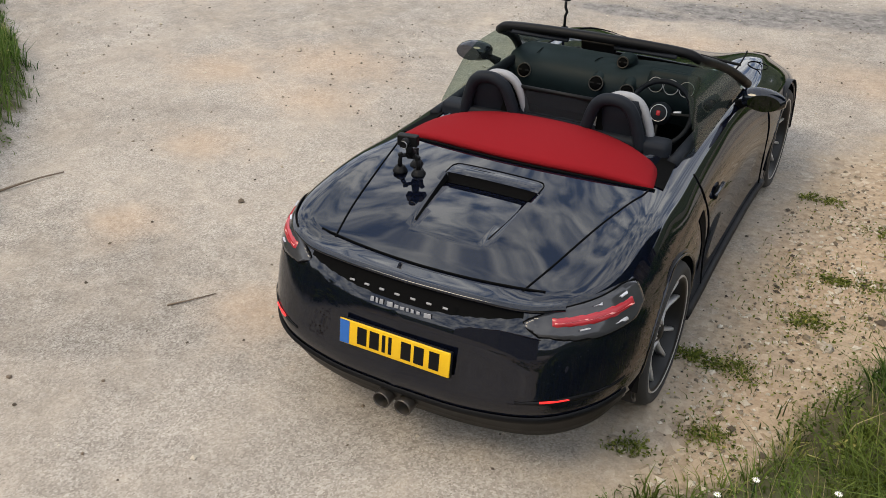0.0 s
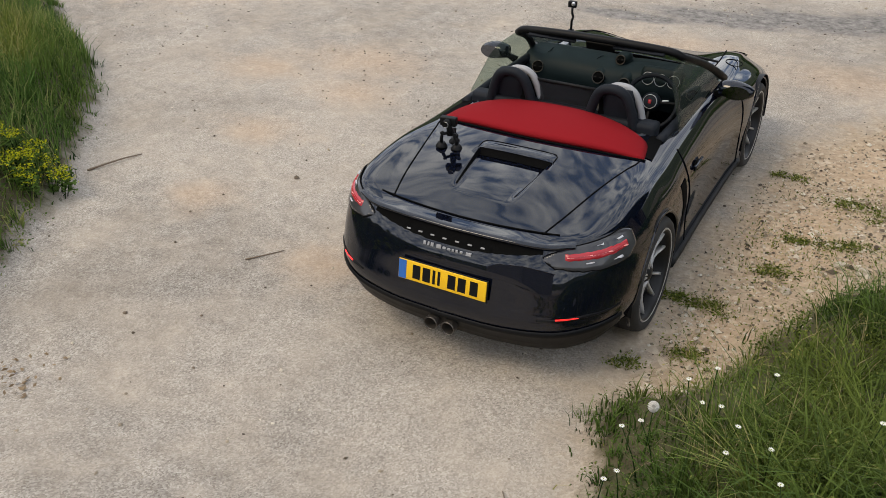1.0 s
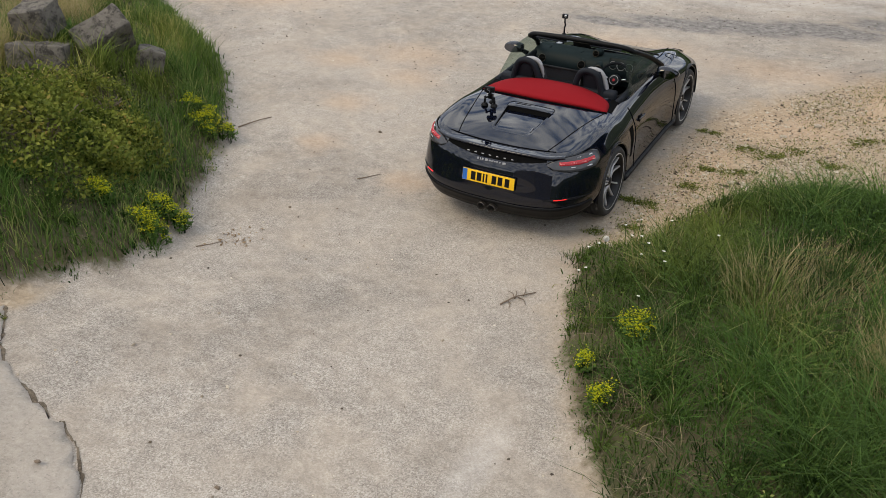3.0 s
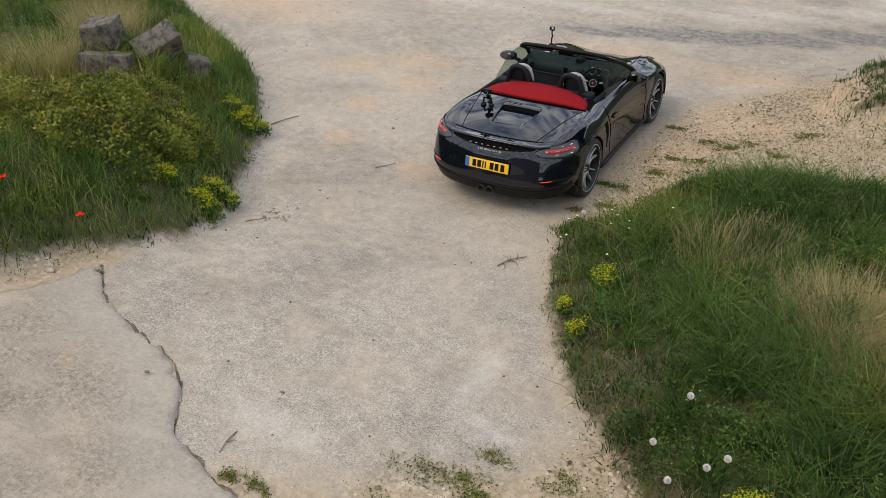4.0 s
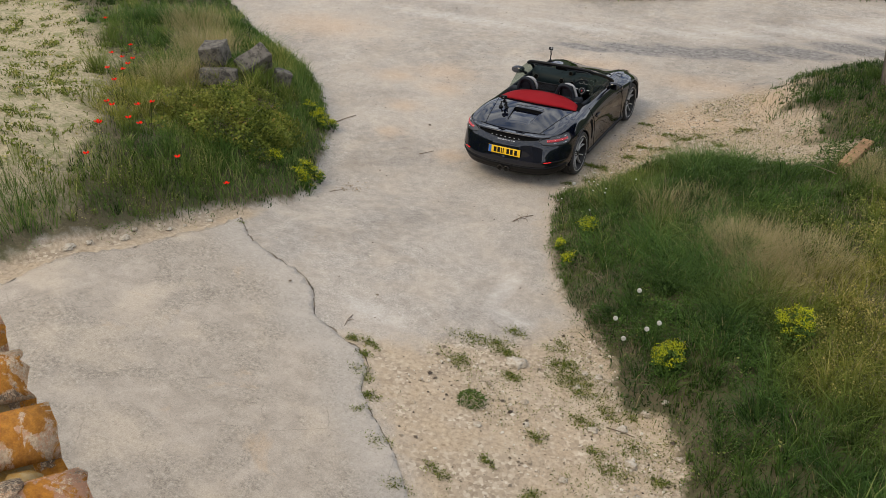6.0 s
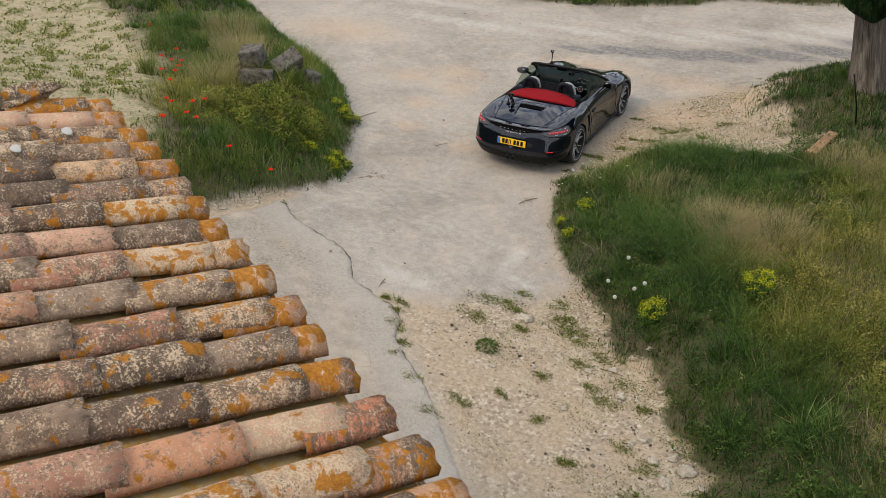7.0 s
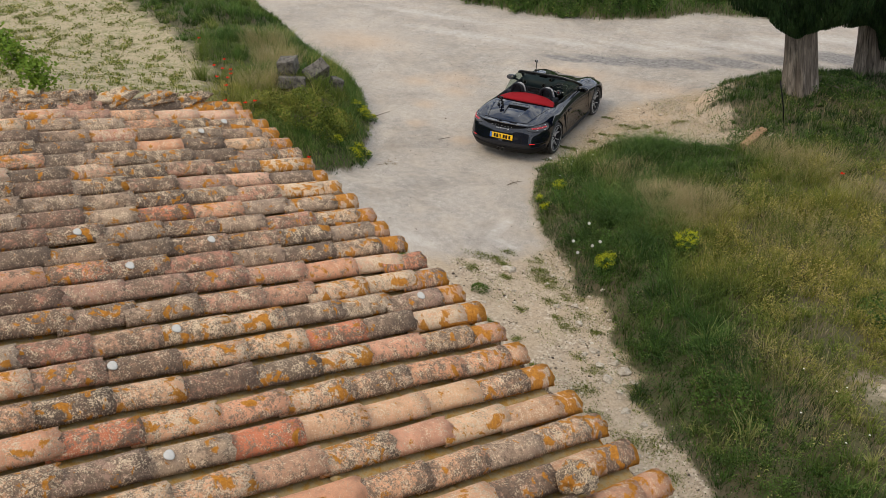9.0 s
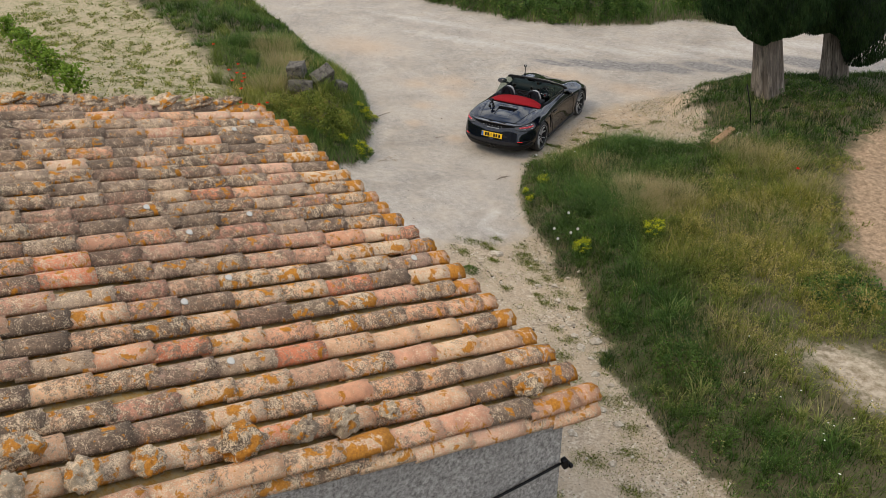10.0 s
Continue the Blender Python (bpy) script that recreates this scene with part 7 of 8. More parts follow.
def clump(x, y, n, r, rise, size, tone, vary=0.1):
    """One mounded clump of leaves."""
    d = r * np.sqrt(rng.random(n))
    a = rng.uniform(0, 2 * np.pi, n)
    px, py = x + d * np.cos(a), y + d * np.sin(a)
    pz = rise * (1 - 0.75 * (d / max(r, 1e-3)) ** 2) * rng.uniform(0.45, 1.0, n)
    # low leaves get a darker tone, painting the shade inside the clump
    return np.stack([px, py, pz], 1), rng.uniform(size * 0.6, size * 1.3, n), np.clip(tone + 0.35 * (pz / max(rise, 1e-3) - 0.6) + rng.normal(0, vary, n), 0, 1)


def build_herbs():
    """Broad-leaved plants among the grass, clump by clump."""
    C, S, T = [], [], []

    def sow(n, box, keep, count, r, rise, size, tone, spread=0.24, gold=0.3):
        x, y = scatter(n, box, keep)
        w, low = warmth(x, y), np.where(bank(x, y) < 0.15, 0.5, 0.2)
        for i in range(len(x)):
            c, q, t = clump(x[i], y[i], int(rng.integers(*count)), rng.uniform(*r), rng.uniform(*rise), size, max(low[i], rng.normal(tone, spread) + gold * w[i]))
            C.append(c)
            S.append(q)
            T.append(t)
    # low leaves everywhere
    sow(8000, (-9, 9.5, -11, 6), lambda a, b: np.clip(bank(a, b) / 0.3, 0, 1) * np.clip(2.4 * (patches(a, b, 0.9, 12) - 0.3), 0, 1), (14, 44), (0.05, 0.16), (0.06, 0.20), 0.026, 0.36)
    # fine leafy cover of the golden part, with lighter heads
    sow(16500, (2.8, 9.5, -11, 4), lambda a, b: np.clip(bank(a, b) / 0.6, 0, 1) * np.clip(0.55 * warmth(a, b) + 1.8 * (patches(a, b, 0.8, 22) - 0.4), 0, 1), (14, 34), (0.05, 0.15), (0.12, 0.34), 0.029, 0.36, 0.25, 0.36)
    # small leaves by the near rim
    sow(9000, (0.9, 4.4, -6.0, 1.2), lambda a, b: np.clip((bank(a, b) + 0.02) / 0.15, 0, 1) * np.clip(2.2 * (patches(a, b, 0.6, 42) - 0.2), 0, 1), (14, 26), (0.03, 0.09), (0.05, 0.16), 0.016, 0.34)
    # rounded dark bushes of weeds
    sow(420, (1.6, 9.0, -10.5, 3.5), lambda a, b: np.clip(bank(a, b) / 0.9, 0, 1) * np.clip(2.5 * (patches(a, b, 1.3, 33) - 0.35), 0, 1), (120, 320), (0.14, 0.34), (0.18, 0.36), 0.032, 0.30, 0.14, 0.25)
    # left bank
    sow(4200, (-9, -2.3, -6.6, 2), lambda a, b: np.clip(bank(a, b) / 0.6, 0, 1) * np.clip(2.4 * (patches(a, b, 0.7, 32) - 0.3), 0, 1), (14, 34), (0.04, 0.13), (0.12, 0.30), 0.024, 0.48)
    # leafy rim of the left bank
    sow(3800, (-7.5, -1.9, -7.0, 2.6), lambda a, b: np.clip((signed(LEFT, a, b)[0] + 0.04) / 0.12, 0, 1) * np.clip(1.3 - signed(LEFT, a, b)[0] / 0.7, 0, 1) * np.clip(2.4 * (patches(a, b, 0.5, 52) - 0.2), 0, 1), (16, 34), (0.04, 0.11), (0.05, 0.22), 0.022, 0.62)
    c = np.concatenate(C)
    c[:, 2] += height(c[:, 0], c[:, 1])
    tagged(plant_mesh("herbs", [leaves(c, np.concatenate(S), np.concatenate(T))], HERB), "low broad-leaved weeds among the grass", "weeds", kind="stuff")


def build_weeds():
    """Tufts on the bare ground and the sparse cover of the field."""
    groups, mats = [], []
    spots = [(0.50, -5.8, 0.07), (0.68, -5.76, 0.07), (-2.2, -4.42, 0.035), (0.74, -5.95, 0.10), (0.91, -6.22, 0.12), (1.14, -6.48, 0.08), (1.2, -6.75, 0.08), (1.53, -4.92, 0.17), (1.75, -4.90, 0.15), (1.95, -4.95, 0.12), (1.55, -5.38, 0.16), (1.93, -4.56, 0.10), (2.38, -4.54, 0.13), (2.77, -4.96, 0.20), (2.96, -5.05, 0.16), (2.6, -4.75, 0.14), (3.34, -5.26, 0.14),
             (1.66, 2.08, 0.13), (1.97, 1.96, 0.13), (1.67, 1.45, 0.13), (1.39, 0.92, 0.10), (1.22, 2.41, 0.09), (2.24, 2.19, 0.12), (1.03, 0.36, 0.08), (1.17, 0.36, 0.09), (1.13, -0.19, 0.1), (0.9, -0.43, 0.08), (1.45, 1.44, 0.08),
             (0.89, 0.36, 0.06), (2.9, 2.6, 0.15), (2.6, 1.9, 0.1), (5.63, -9.37, 0.18), (4.0, -6.0, 0.12), (4.4, -7.4, 0.14), (5.2, -8.1, 0.16), (4.9, -9.6, 0.15), (6.0, -9.0, 0.15), (3.3, -5.9, 0.10), (1.55, -7.0, 0.1), (1.95, -7.35, 0.1), (2.2, -7.0, 0.1), (4.6, -6.4, 0.2), (5.0, -7.1, 0.18), (3.8, -5.6, 0.18), (2.5, -6.6, 0.08), (2.75, -6.0, 0.09), (3.6, -6.1, 0.14), (3.9, -6.7, 0.13), (4.3, -6.9, 0.12), (3.1, -5.5, 0.13), (4.7, -7.8, 0.16), (5.1, -8.7, 0.16), (4.2, -8.1, 0.10), (5.5, -8.0, 0.2), (5.9, -8.5, 0.2), (3.5, -7.2, 0.09), (3.0, -6.7, 0.08), (2.2, -5.3, 0.09), (6.3, -9.7, 0.2), (5.4, -10.2, 0.16)]
    X, Y = [], []
    for cx, cy, r in spots:
        # a ragged cloud of a few offshoots
        for q in range(int(rng.integers(5, 9))):
            a, d, rr = rng.uniform(0, 2 * np.pi), r * rng.uniform(0, 1.1), r * rng.uniform(0.25, 0.6)
            n = int(950 * rr)
            X.append(cx + d * np.cos(a) * 1.3 + rng.normal(0, rr, n))
            Y.append(cy + d * np.sin(a) * 0.8 + rng.normal(0, rr * 0.7, n))
    x, y = np.concatenate(X), np.concatenate(Y)
    m = len(x)
    mats.append(leaves(np.stack([x, y, height(x, y) + rng.uniform(0.002, 0.022, m)], 1), rng.uniform(0.010, 0.026, m), np.clip(rng.normal(0.40, 0.25, m), 0, 1), 0.22))
    half = rng.random(m) < 0.4
    x, y = x[half], y[half]
    groups.append(blades(x, y, height(x, y), rng.uniform(0.012, 0.05, len(x)), rng.uniform(0.003, 0.007, len(x)), rng.uniform(0.6, 1.8, len(x)), np.clip(rng.normal(0.50, 0.25, len(x)), 0, 1)))

    def sparse(a, b):
        verge = np.exp(-np.clip(-signed(RIGHT, a, b)[0] - 0.05, 0, 9) / 0.75)
        return np.clip(signed(DIRT, a, b)[0] / 0.4, 0, 1) * np.clip(3.0 * (patches(a, b, 0.55, 20) - 0.56 + 0.40 * verge + 0.20 * ((a > 2.0) & (b > 0.8))), 0, 0.9) * (signed(RIGHT, a, b)[0] + ragged(a, b) < 0.12)
    x, y = scatter(60000, (0.9, 8, -11, 4.5), sparse)
    groups.append(blades(x, y, height(x, y), rng.uniform(0.012, 0.05, len(x)), rng.uniform(0.003, 0.007, len(x)), rng.uniform(0.5, 1.6, len(x)), np.clip(rng.normal(0.50, 0.27, len(x)), 0, 1)))
    x, y = scatter(150000, (-17, -3.2, -9, 5), lambda a, b: np.clip(signed(FIELD, a, b)[0] / 0.4, 0, 1) * np.clip(3.2 * (patches(a, b, 0.26, 15) - 0.55), 0.02, 0.8))
    groups.append(blades(x, y, height(x, y), rng.uniform(0.03, 0.11, len(x)), rng.uniform(0.010, 0.02, len(x)), rng.uniform(0.5, 1.4, len(x)), np.clip(rng.normal(0.55, 0.22, len(x)), 0, 1)))
    # a fringe of stray blades along the edges of the track
    x, y = scatter(60000, (-5, 8, -10, 4), lambda a, b: np.clip(1 - np.abs(np.maximum(signed(LEFT, a, b)[0], signed(RIGHT, a, b)[0]) + 0.04) / 0.13, 0, 1) * 0.22 * np.clip(2.5 * (patches(a, b, 0.5, 83) - 0.35), 0, 1))
    groups.append(blades(x, y, height(x, y), rng.uniform(0.02, 0.08, len(x)), rng.uniform(0.004, 0.008, len(x)), rng.uniform(0.5, 1.2, len(x)), np.clip(rng.normal(0.5, 0.2, len(x)), 0, 1)))
    tagged(plant_mesh("weed_tufts", groups, GRASS, warm=0.6), "small grass tufts on the stony ground", "weeds", kind="stuff")
    x, y = scatter(90000, (0.9, 8, -11, 4.5), sparse)
    m = len(x)
    mats.append(leaves(np.stack([x, y, height(x, y) + rng.uniform(0.002, 0.024, m)], 1), rng.uniform(0.010, 0.024, m), np.clip(rng.normal(0.40, 0.25, m), 0, 1), 0.25))
    # low mats on the pale field
    x, y = scatter(120000, (-17, -3.2, -9, 5), lambda a, b: np.clip(signed(FIELD, a, b)[0] / 0.4, 0, 1) * np.clip(3.2 * (patches(a, b, 0.26, 15) - 0.57), 0.02, 0.9))
    mats.append(leaves(np.stack([x, y, height(x, y) + rng.uniform(0.01, 0.07, len(x))], 1), rng.uniform(0.03, 0.07, len(x)), np.clip(rng.normal(0.6, 0.22, len(x)), 0, 1), 0.3))
    tagged(plant_mesh("weed_mats", mats, HERB, warm=0.6), "low leafy weed mats on the stony ground", "weeds", kind="stuff")
    # a grey-green rosette
    c, q, t = clump(2.0, -5.92, 520, 0.15, 0.11, 0.026, 0.45)
    c[:, 2] += height(c[:, 0], c[:, 1])
    tagged(plant_mesh("weed_rosette", [leaves(c, q, t)], HERB), "leafy green weed on bare earth", "weed", kind="stuff")


def build_shrub(name, label, cx, cy, rx, ry, rz, n, size, material, turn=0.0, lift=0.0):
    """A mounded shrub: bare stems under an uneven shell of leaves."""
    z0 = ground_z(cx, cy)
    t = thing(name, label, "shrub", at=(cx, cy, z0), turn=turn)
    d = rng.normal(0, 1, (n, 3))
    d[:, 2] = np.abs(d[:, 2])
    d /= np.linalg.norm(d, axis=1)[:, None]
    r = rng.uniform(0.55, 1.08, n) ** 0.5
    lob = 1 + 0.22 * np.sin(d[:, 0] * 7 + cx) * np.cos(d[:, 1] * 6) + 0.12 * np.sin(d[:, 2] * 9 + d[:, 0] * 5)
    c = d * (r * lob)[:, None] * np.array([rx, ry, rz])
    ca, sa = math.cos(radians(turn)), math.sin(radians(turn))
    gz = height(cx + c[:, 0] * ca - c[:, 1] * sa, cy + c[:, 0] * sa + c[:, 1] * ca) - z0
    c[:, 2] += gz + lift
    # tone rises outwards, so inner leaves carry painted shade; the rest is random
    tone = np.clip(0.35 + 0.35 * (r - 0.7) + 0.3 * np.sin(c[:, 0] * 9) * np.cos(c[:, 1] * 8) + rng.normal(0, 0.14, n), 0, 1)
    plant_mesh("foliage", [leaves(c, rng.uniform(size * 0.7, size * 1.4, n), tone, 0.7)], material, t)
    bm = bmesh.new()
    for i in range(14):
        a = 2 * math.pi * i / 14
        tube(bm, [(0, 0, -0.1), (rx * 0.22 * math.cos(a), ry * 0.22 * math.sin(a), rz * 0.35), (rx * 0.4 * math.cos(a + 0.2), ry * 0.4 * math.sin(a + 0.2), rz * 0.5)], [0.012, 0.008, 0.004], 5)
    part("branchwork", bm, WOODY, t)
    return t


def build_euphorbia(x, y, r, h):
    """A clump of leafy stems under flat yellow-green heads."""
    z = ground_z(x, y)
    t = thing("spurge_plant", "clump of spurge with bright yellow-green flower heads in the grass", "plant", "spurge clumps", at=(x, y, z))
    n = int(3 + r * 150)
    a, q = rng.uniform(0, 2 * np.pi, n), r * np.sqrt(rng.random(n))
    px, py = q * np.cos(a), q * np.sin(a)
    gz = height(x + px, y + py) - z
    hz = h * rng.uniform(0.75, 1.1, n) * (1 - 0.25 * (q / r) ** 2) + gz
    for i in range(n):
        k = 34
        c = np.stack([px[i] + rng.normal(0, 0.028, k), py[i] + rng.normal(0, 0.028, k), hz[i] + rng.normal(0, 0.012, k)], 1)
        bm = bmesh.new()
        tube(bm, [(px[i] * 0.8, py[i] * 0.8, gz[i] - 0.02), (px[i], py[i], hz[i])], [0.004, 0.003], 4)
        stem = part("stem", bm, HERB, t)
        plant_mesh("flower_head", [leaves(c, rng.uniform(0.012, 0.022, k), np.clip(rng.normal(0.5, 0.25, k), 0, 1), 0.3)], EUPHORBIA, stem, "bright yellow-green flower head")
        tagged(stem.children[-1], "bright yellow-green flower head", kind="stuff")
        k = 22
        c = np.stack([px[i] + rng.normal(0, 0.02, k), py[i] + rng.normal(0, 0.02, k), gz[i] + (hz[i] - gz[i]) * rng.uniform(0.25, 0.95, k)], 1)
        plant_mesh("foliage", [leaves(c, rng.uniform(0.03, 0.05, k), rng.uniform(0.3, 0.7, k), 0.2)], HERB, stem)
        tagged(stem.children[-1], kind="stuff")


def stalk_flower(name, label, category, group, x, y, h, heads, mat, petals, r, cup):
    z = ground_z(x, y)
    t = thing(name, label, category, group, at=(x, y, z), turn=rng.uniform(0, 360))
    lean = rng.normal(0, 0.05, 2)
    bm = bmesh.new()
    tube(bm, [(0, 0, -0.02), (lean[0] * 0.4, lean[1] * 0.4, h * 0.5), (lean[0], lean[1], h)], [0.0035, 0.003, 0.0025], 5)
    part("stem", bm, HERB, t)
    bm = bmesh.new()
    for k in range(petals):
        a = 2 * math.pi * k / petals
        c, s = math.cos(a), math.sin(a)
        w = 2.4 * r / petals if petals > 6 else r * 0.75
        rows = []
        for f in (0.08, 0.5, 0.85, 1.0):
            ww = w * (0.3 + 0.9 * math.sin(math.pi * min(0.86, f * 0.8)))
            rows.append([Vector((lean[0] + c * r * f - s * ww * q, lean[1] + s * r * f + c * ww * q, h + cup * r * f * f + 0.004 * abs(q))) for q in (-0.5, 0, 0.5)])
        loft(bm, rows, False, False)
    part("petals", bm, mat, t)
    bm = bmesh.new()
    lump(bm, (r * 0.24, r * 0.24, r * 0.16), pose(lean[0], lean[1], h + 0.003), 0.1, 1)
    part("flower_centre", bm, heads, t)


def build_seed_head(x, y, h, r=0.026):
    z = ground_z(x, y)
    t = thing("seed_head", "round white seed head on a thin stalk in the grass", "flower", "white seed heads", at=(x, y, z))
    bm = bmesh.new()
    tube(bm, [(0, 0, -0.02), (0.01, 0, h)], [0.0035, 0.0025], 5)
    part("stem", bm, HERB, t)
    bm = bmesh.new()
    for i in range(130):
        u = 1 - 2 * (i + 0.5) / 130
        a = i * 2.39996
        d = Vector((math.sqrt(1 - u * u) * math.cos(a), math.sqrt(1 - u * u) * math.sin(a), u))
        tube(bm, [d * r * 0.2 + Vector((0.01, 0, h + r)), d * r + Vector((0.01, 0, h + r))], [0.0008, 0.003], 3)
    part("fluff", bm, SEED_HEAD, t)


def build_vine(x, y, h):
    z = ground_z(x, y)
    t = thing("vine", "young grapevine with bright green leaves at the field's edge", "vine", "grapevines", at=(x, y, z))
    bm = bmesh.new()
    tube(bm, [(0, 0, -0.05), (0.03, 0.01, h * 0.3), (-0.02, 0.02, h * 0.55)], [0.035, 0.03, 0.024], 8)
    for a in (0.4, 2.3, 4.2, 5.3):
        tube(bm, [(-0.02, 0.02, h * 0.5), (0.15 * math.cos(a), 0.15 * math.sin(a), h * 0.75), (0.2 * math.cos(a), 0.2 * math.sin(a), h)], [0.014, 0.009, 0.004], 5)
    part("trunk", bm, WOODY, t)
    n = 460
    c = np.stack([rng.normal(0, 0.13, n), rng.normal(0, 0.13, n), h * rng.uniform(0.35, 1.15, n)], 1)
    plant_mesh("leaves", [leaves(c, rng.uniform(0.07, 0.13, n), np.clip(rng.normal(0.55, 0.2, n), 0, 1), 0.5)], VINE, t)


VINE = leaf_material("vine_leaves", (0.05, 0.11, 0.014), (0.17, 0.26, 0.035), (0.22, 0.26, 0.045), 0.1)


def build_cypress(x, y, z0, r, bare, top, crown_r, lean, low):
    """A cypress: fluted trunk, limbs, and a dense crown of upright sprays. low(a) gives the crown's lower edge by direction."""
    t = thing("cypress_tree", "tall cypress with a thick fluted grey trunk and dark dense foliage", "tree", "cypresses by the road", at=(x, y, z0))
    t.matrix_basis = Matrix.Translation((x, y, z0)) @ Matrix.Rotation(radians(lean), 4, (0.48, -0.88, 0))
    bm = bmesh.new()
    rings = []
    for f in np.linspace(0, 1, 14):
        z = -0.25 + (top * 0.8) * f ** 1.6
        k = r * (1 + 0.10 * math.exp(-(z + 0.25) / 0.2)) * (1 - 0.85 * f ** 1.6)
        ring_pts = []
        for j in range(40):
            a = 2 * math.pi * j / 40
            q = 1 + 0.10 * math.sin(5 * a + 0.7) + 0.08 * math.sin(9 * a + z * 0.8) + 0.04 * math.sin(17 * a - z * 0.5) + 0.05 * noise.noise(Vector((3 * math.cos(a), 3 * math.sin(a), z * 0.7 + x)))
            ring_pts.append(Vector((k * q * math.cos(a), k * q * math.sin(a), z)))
        rings.append(ring_pts)
    loft(bm, rings)
    part("trunk", bm, BARK, t, "thick fluted grey-brown trunk")
    bm = bmesh.new()
    for i in range(11):
        a = 2.4 * i
        z = bare + 0.2 + 0.5 * i
        tube(bm, [(0, 0, z - 0.3), (crown_r * 0.4 * math.cos(a), crown_r * 0.4 * math.sin(a), z + 0.1), (crown_r * 0.8 * math.cos(a), crown_r * 0.8 * math.sin(a), z + 0.9)], [0.09, 0.05, 0.02], 6)
    part("limbs", bm, BARK, t)

    def reach(a, z):
        f = np.clip((z - bare) / (top - bare), 0, 1)
        body = crown_r * np.clip(np.sin(np.pi * (0.5 + 0.5 * f)), 0, 1) ** 0.6
        lob = 1 + 0.13 * np.sin(3 * a + 1.1 * z) + 0.08 * np.sin(7 * a - 2.3 * z) + 0.05 * np.sin(13 * a + 5 * z)
        return body * lob
    # inner mass, its near-black green standing in for shade deep in the crown
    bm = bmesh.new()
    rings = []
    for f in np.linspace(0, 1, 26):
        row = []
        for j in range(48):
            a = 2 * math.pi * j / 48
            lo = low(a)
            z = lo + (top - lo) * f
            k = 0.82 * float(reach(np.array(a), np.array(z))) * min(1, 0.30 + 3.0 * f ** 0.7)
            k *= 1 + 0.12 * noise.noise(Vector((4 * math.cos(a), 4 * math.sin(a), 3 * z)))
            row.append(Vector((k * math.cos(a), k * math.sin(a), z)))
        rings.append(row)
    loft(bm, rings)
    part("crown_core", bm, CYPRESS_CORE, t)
    n = 76000
    a = rng.uniform(0, 2 * np.pi, n)
    lo = np.array([low(v) for v in a])
    z = lo + (np.minimum(top, 7.5) - lo) * rng.random(n) ** 1.5
    edge = np.clip((z - lo) / 0.45, 0.0, 1)
    q = reach(a, z) * (0.84 + 0.2 * rng.random(n)) * (0.35 + 0.65 * edge ** 0.5)
    inner = rng.random(n) < 0.18
    q = np.where(inner, q * rng.random(n), q)
    h = rng.uniform(0.05, 0.13, n)
    clump = np.sin(a * 17 + z * 3) * np.cos(z * 9 + a * 5)
    tone = np.clip(0.4 + 0.3 * clump + rng.normal(0, 0.15, n), 0, 1)
    plant_mesh("crown", [blades(q * np.cos(a), q * np.sin(a), z - 0.04, h, rng.uniform(0.011, 0.027, n), rng.uniform(0.05, 0.5, n), tone, 0.5, a)], CYPRESS, t, "dark green scaly sprays")


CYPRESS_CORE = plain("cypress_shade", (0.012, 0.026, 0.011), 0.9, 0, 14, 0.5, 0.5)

build_grass()
build_herbs()
build_weeds()
build_shrub("bramble_shrub", "low spreading yellow-green bramble shrub on the bank", -3.62, -2.72, 1.05, 0.78, 0.5, 12000, 0.045, SHRUB, 72)
build_shrub("bramble_shrub", "low leafy green shrub on the bank beside stone blocks", -3.9, -1.75, 0.5, 0.4, 0.3, 2600, 0.032, SHRUB, 20)
for bx, by, bs in ((-7.3, 10.5, 0.8), (-5.8, 10.3, 0.9), (-4.4, 10.1, 0.8), (-3.0, 10.2, 0.9), (-1.8, 10.8, 0.8), (-0.9, 11.5, 0.7), (-9.0, 10.8, 0.8), (0.9, 13.0, 0.6), (3.0, 13.6, 0.6)):
    build_shrub("roadside_shrub", "dark green roadside shrub beyond the track", bx, by, bs, bs * 0.75, 0.55 + 0.2 * math.sin(bx * 3), 2600, 0.07, HERB, 20 * bx)
build_shrub("broad_weed", "dense clump of dark broad-leaved weeds on the bank", 8.2, -4.3, 0.75, 0.6, 0.25, 2200, 0.05, HERB, 10)
build_shrub("broad_weed", "dense clump of dark broad-leaved weeds on the bank", 6.2, -7.05, 0.6, 0.4, 0.25, 1800, 0.045, HERB, -30)
build_shrub("broad_weed", "low dark leafy weed clump under the cypresses", 6.0, 4.6, 0.8, 0.5, 0.25, 2200, 0.04, HERB, 30)
for ex, ey, er, eh in ((3.63, -4.6, 0.15, 0.36), (4.71, -3.83, 0.2, 0.42), (1.85, -2.25, 0.11, 0.24), (1.85, -2.93, 0.06, 0.2), (1.62, -2.62, 0.04, 0.2), (-3.6, -0.62, 0.26, 0.24), (-2.5, -2.4, 0.14, 0.24), (-2.4, -2.75, 0.14, 0.18), (-2.75, -2.9, 0.07, 0.22)):
    build_euphorbia(ex, ey, er, eh)
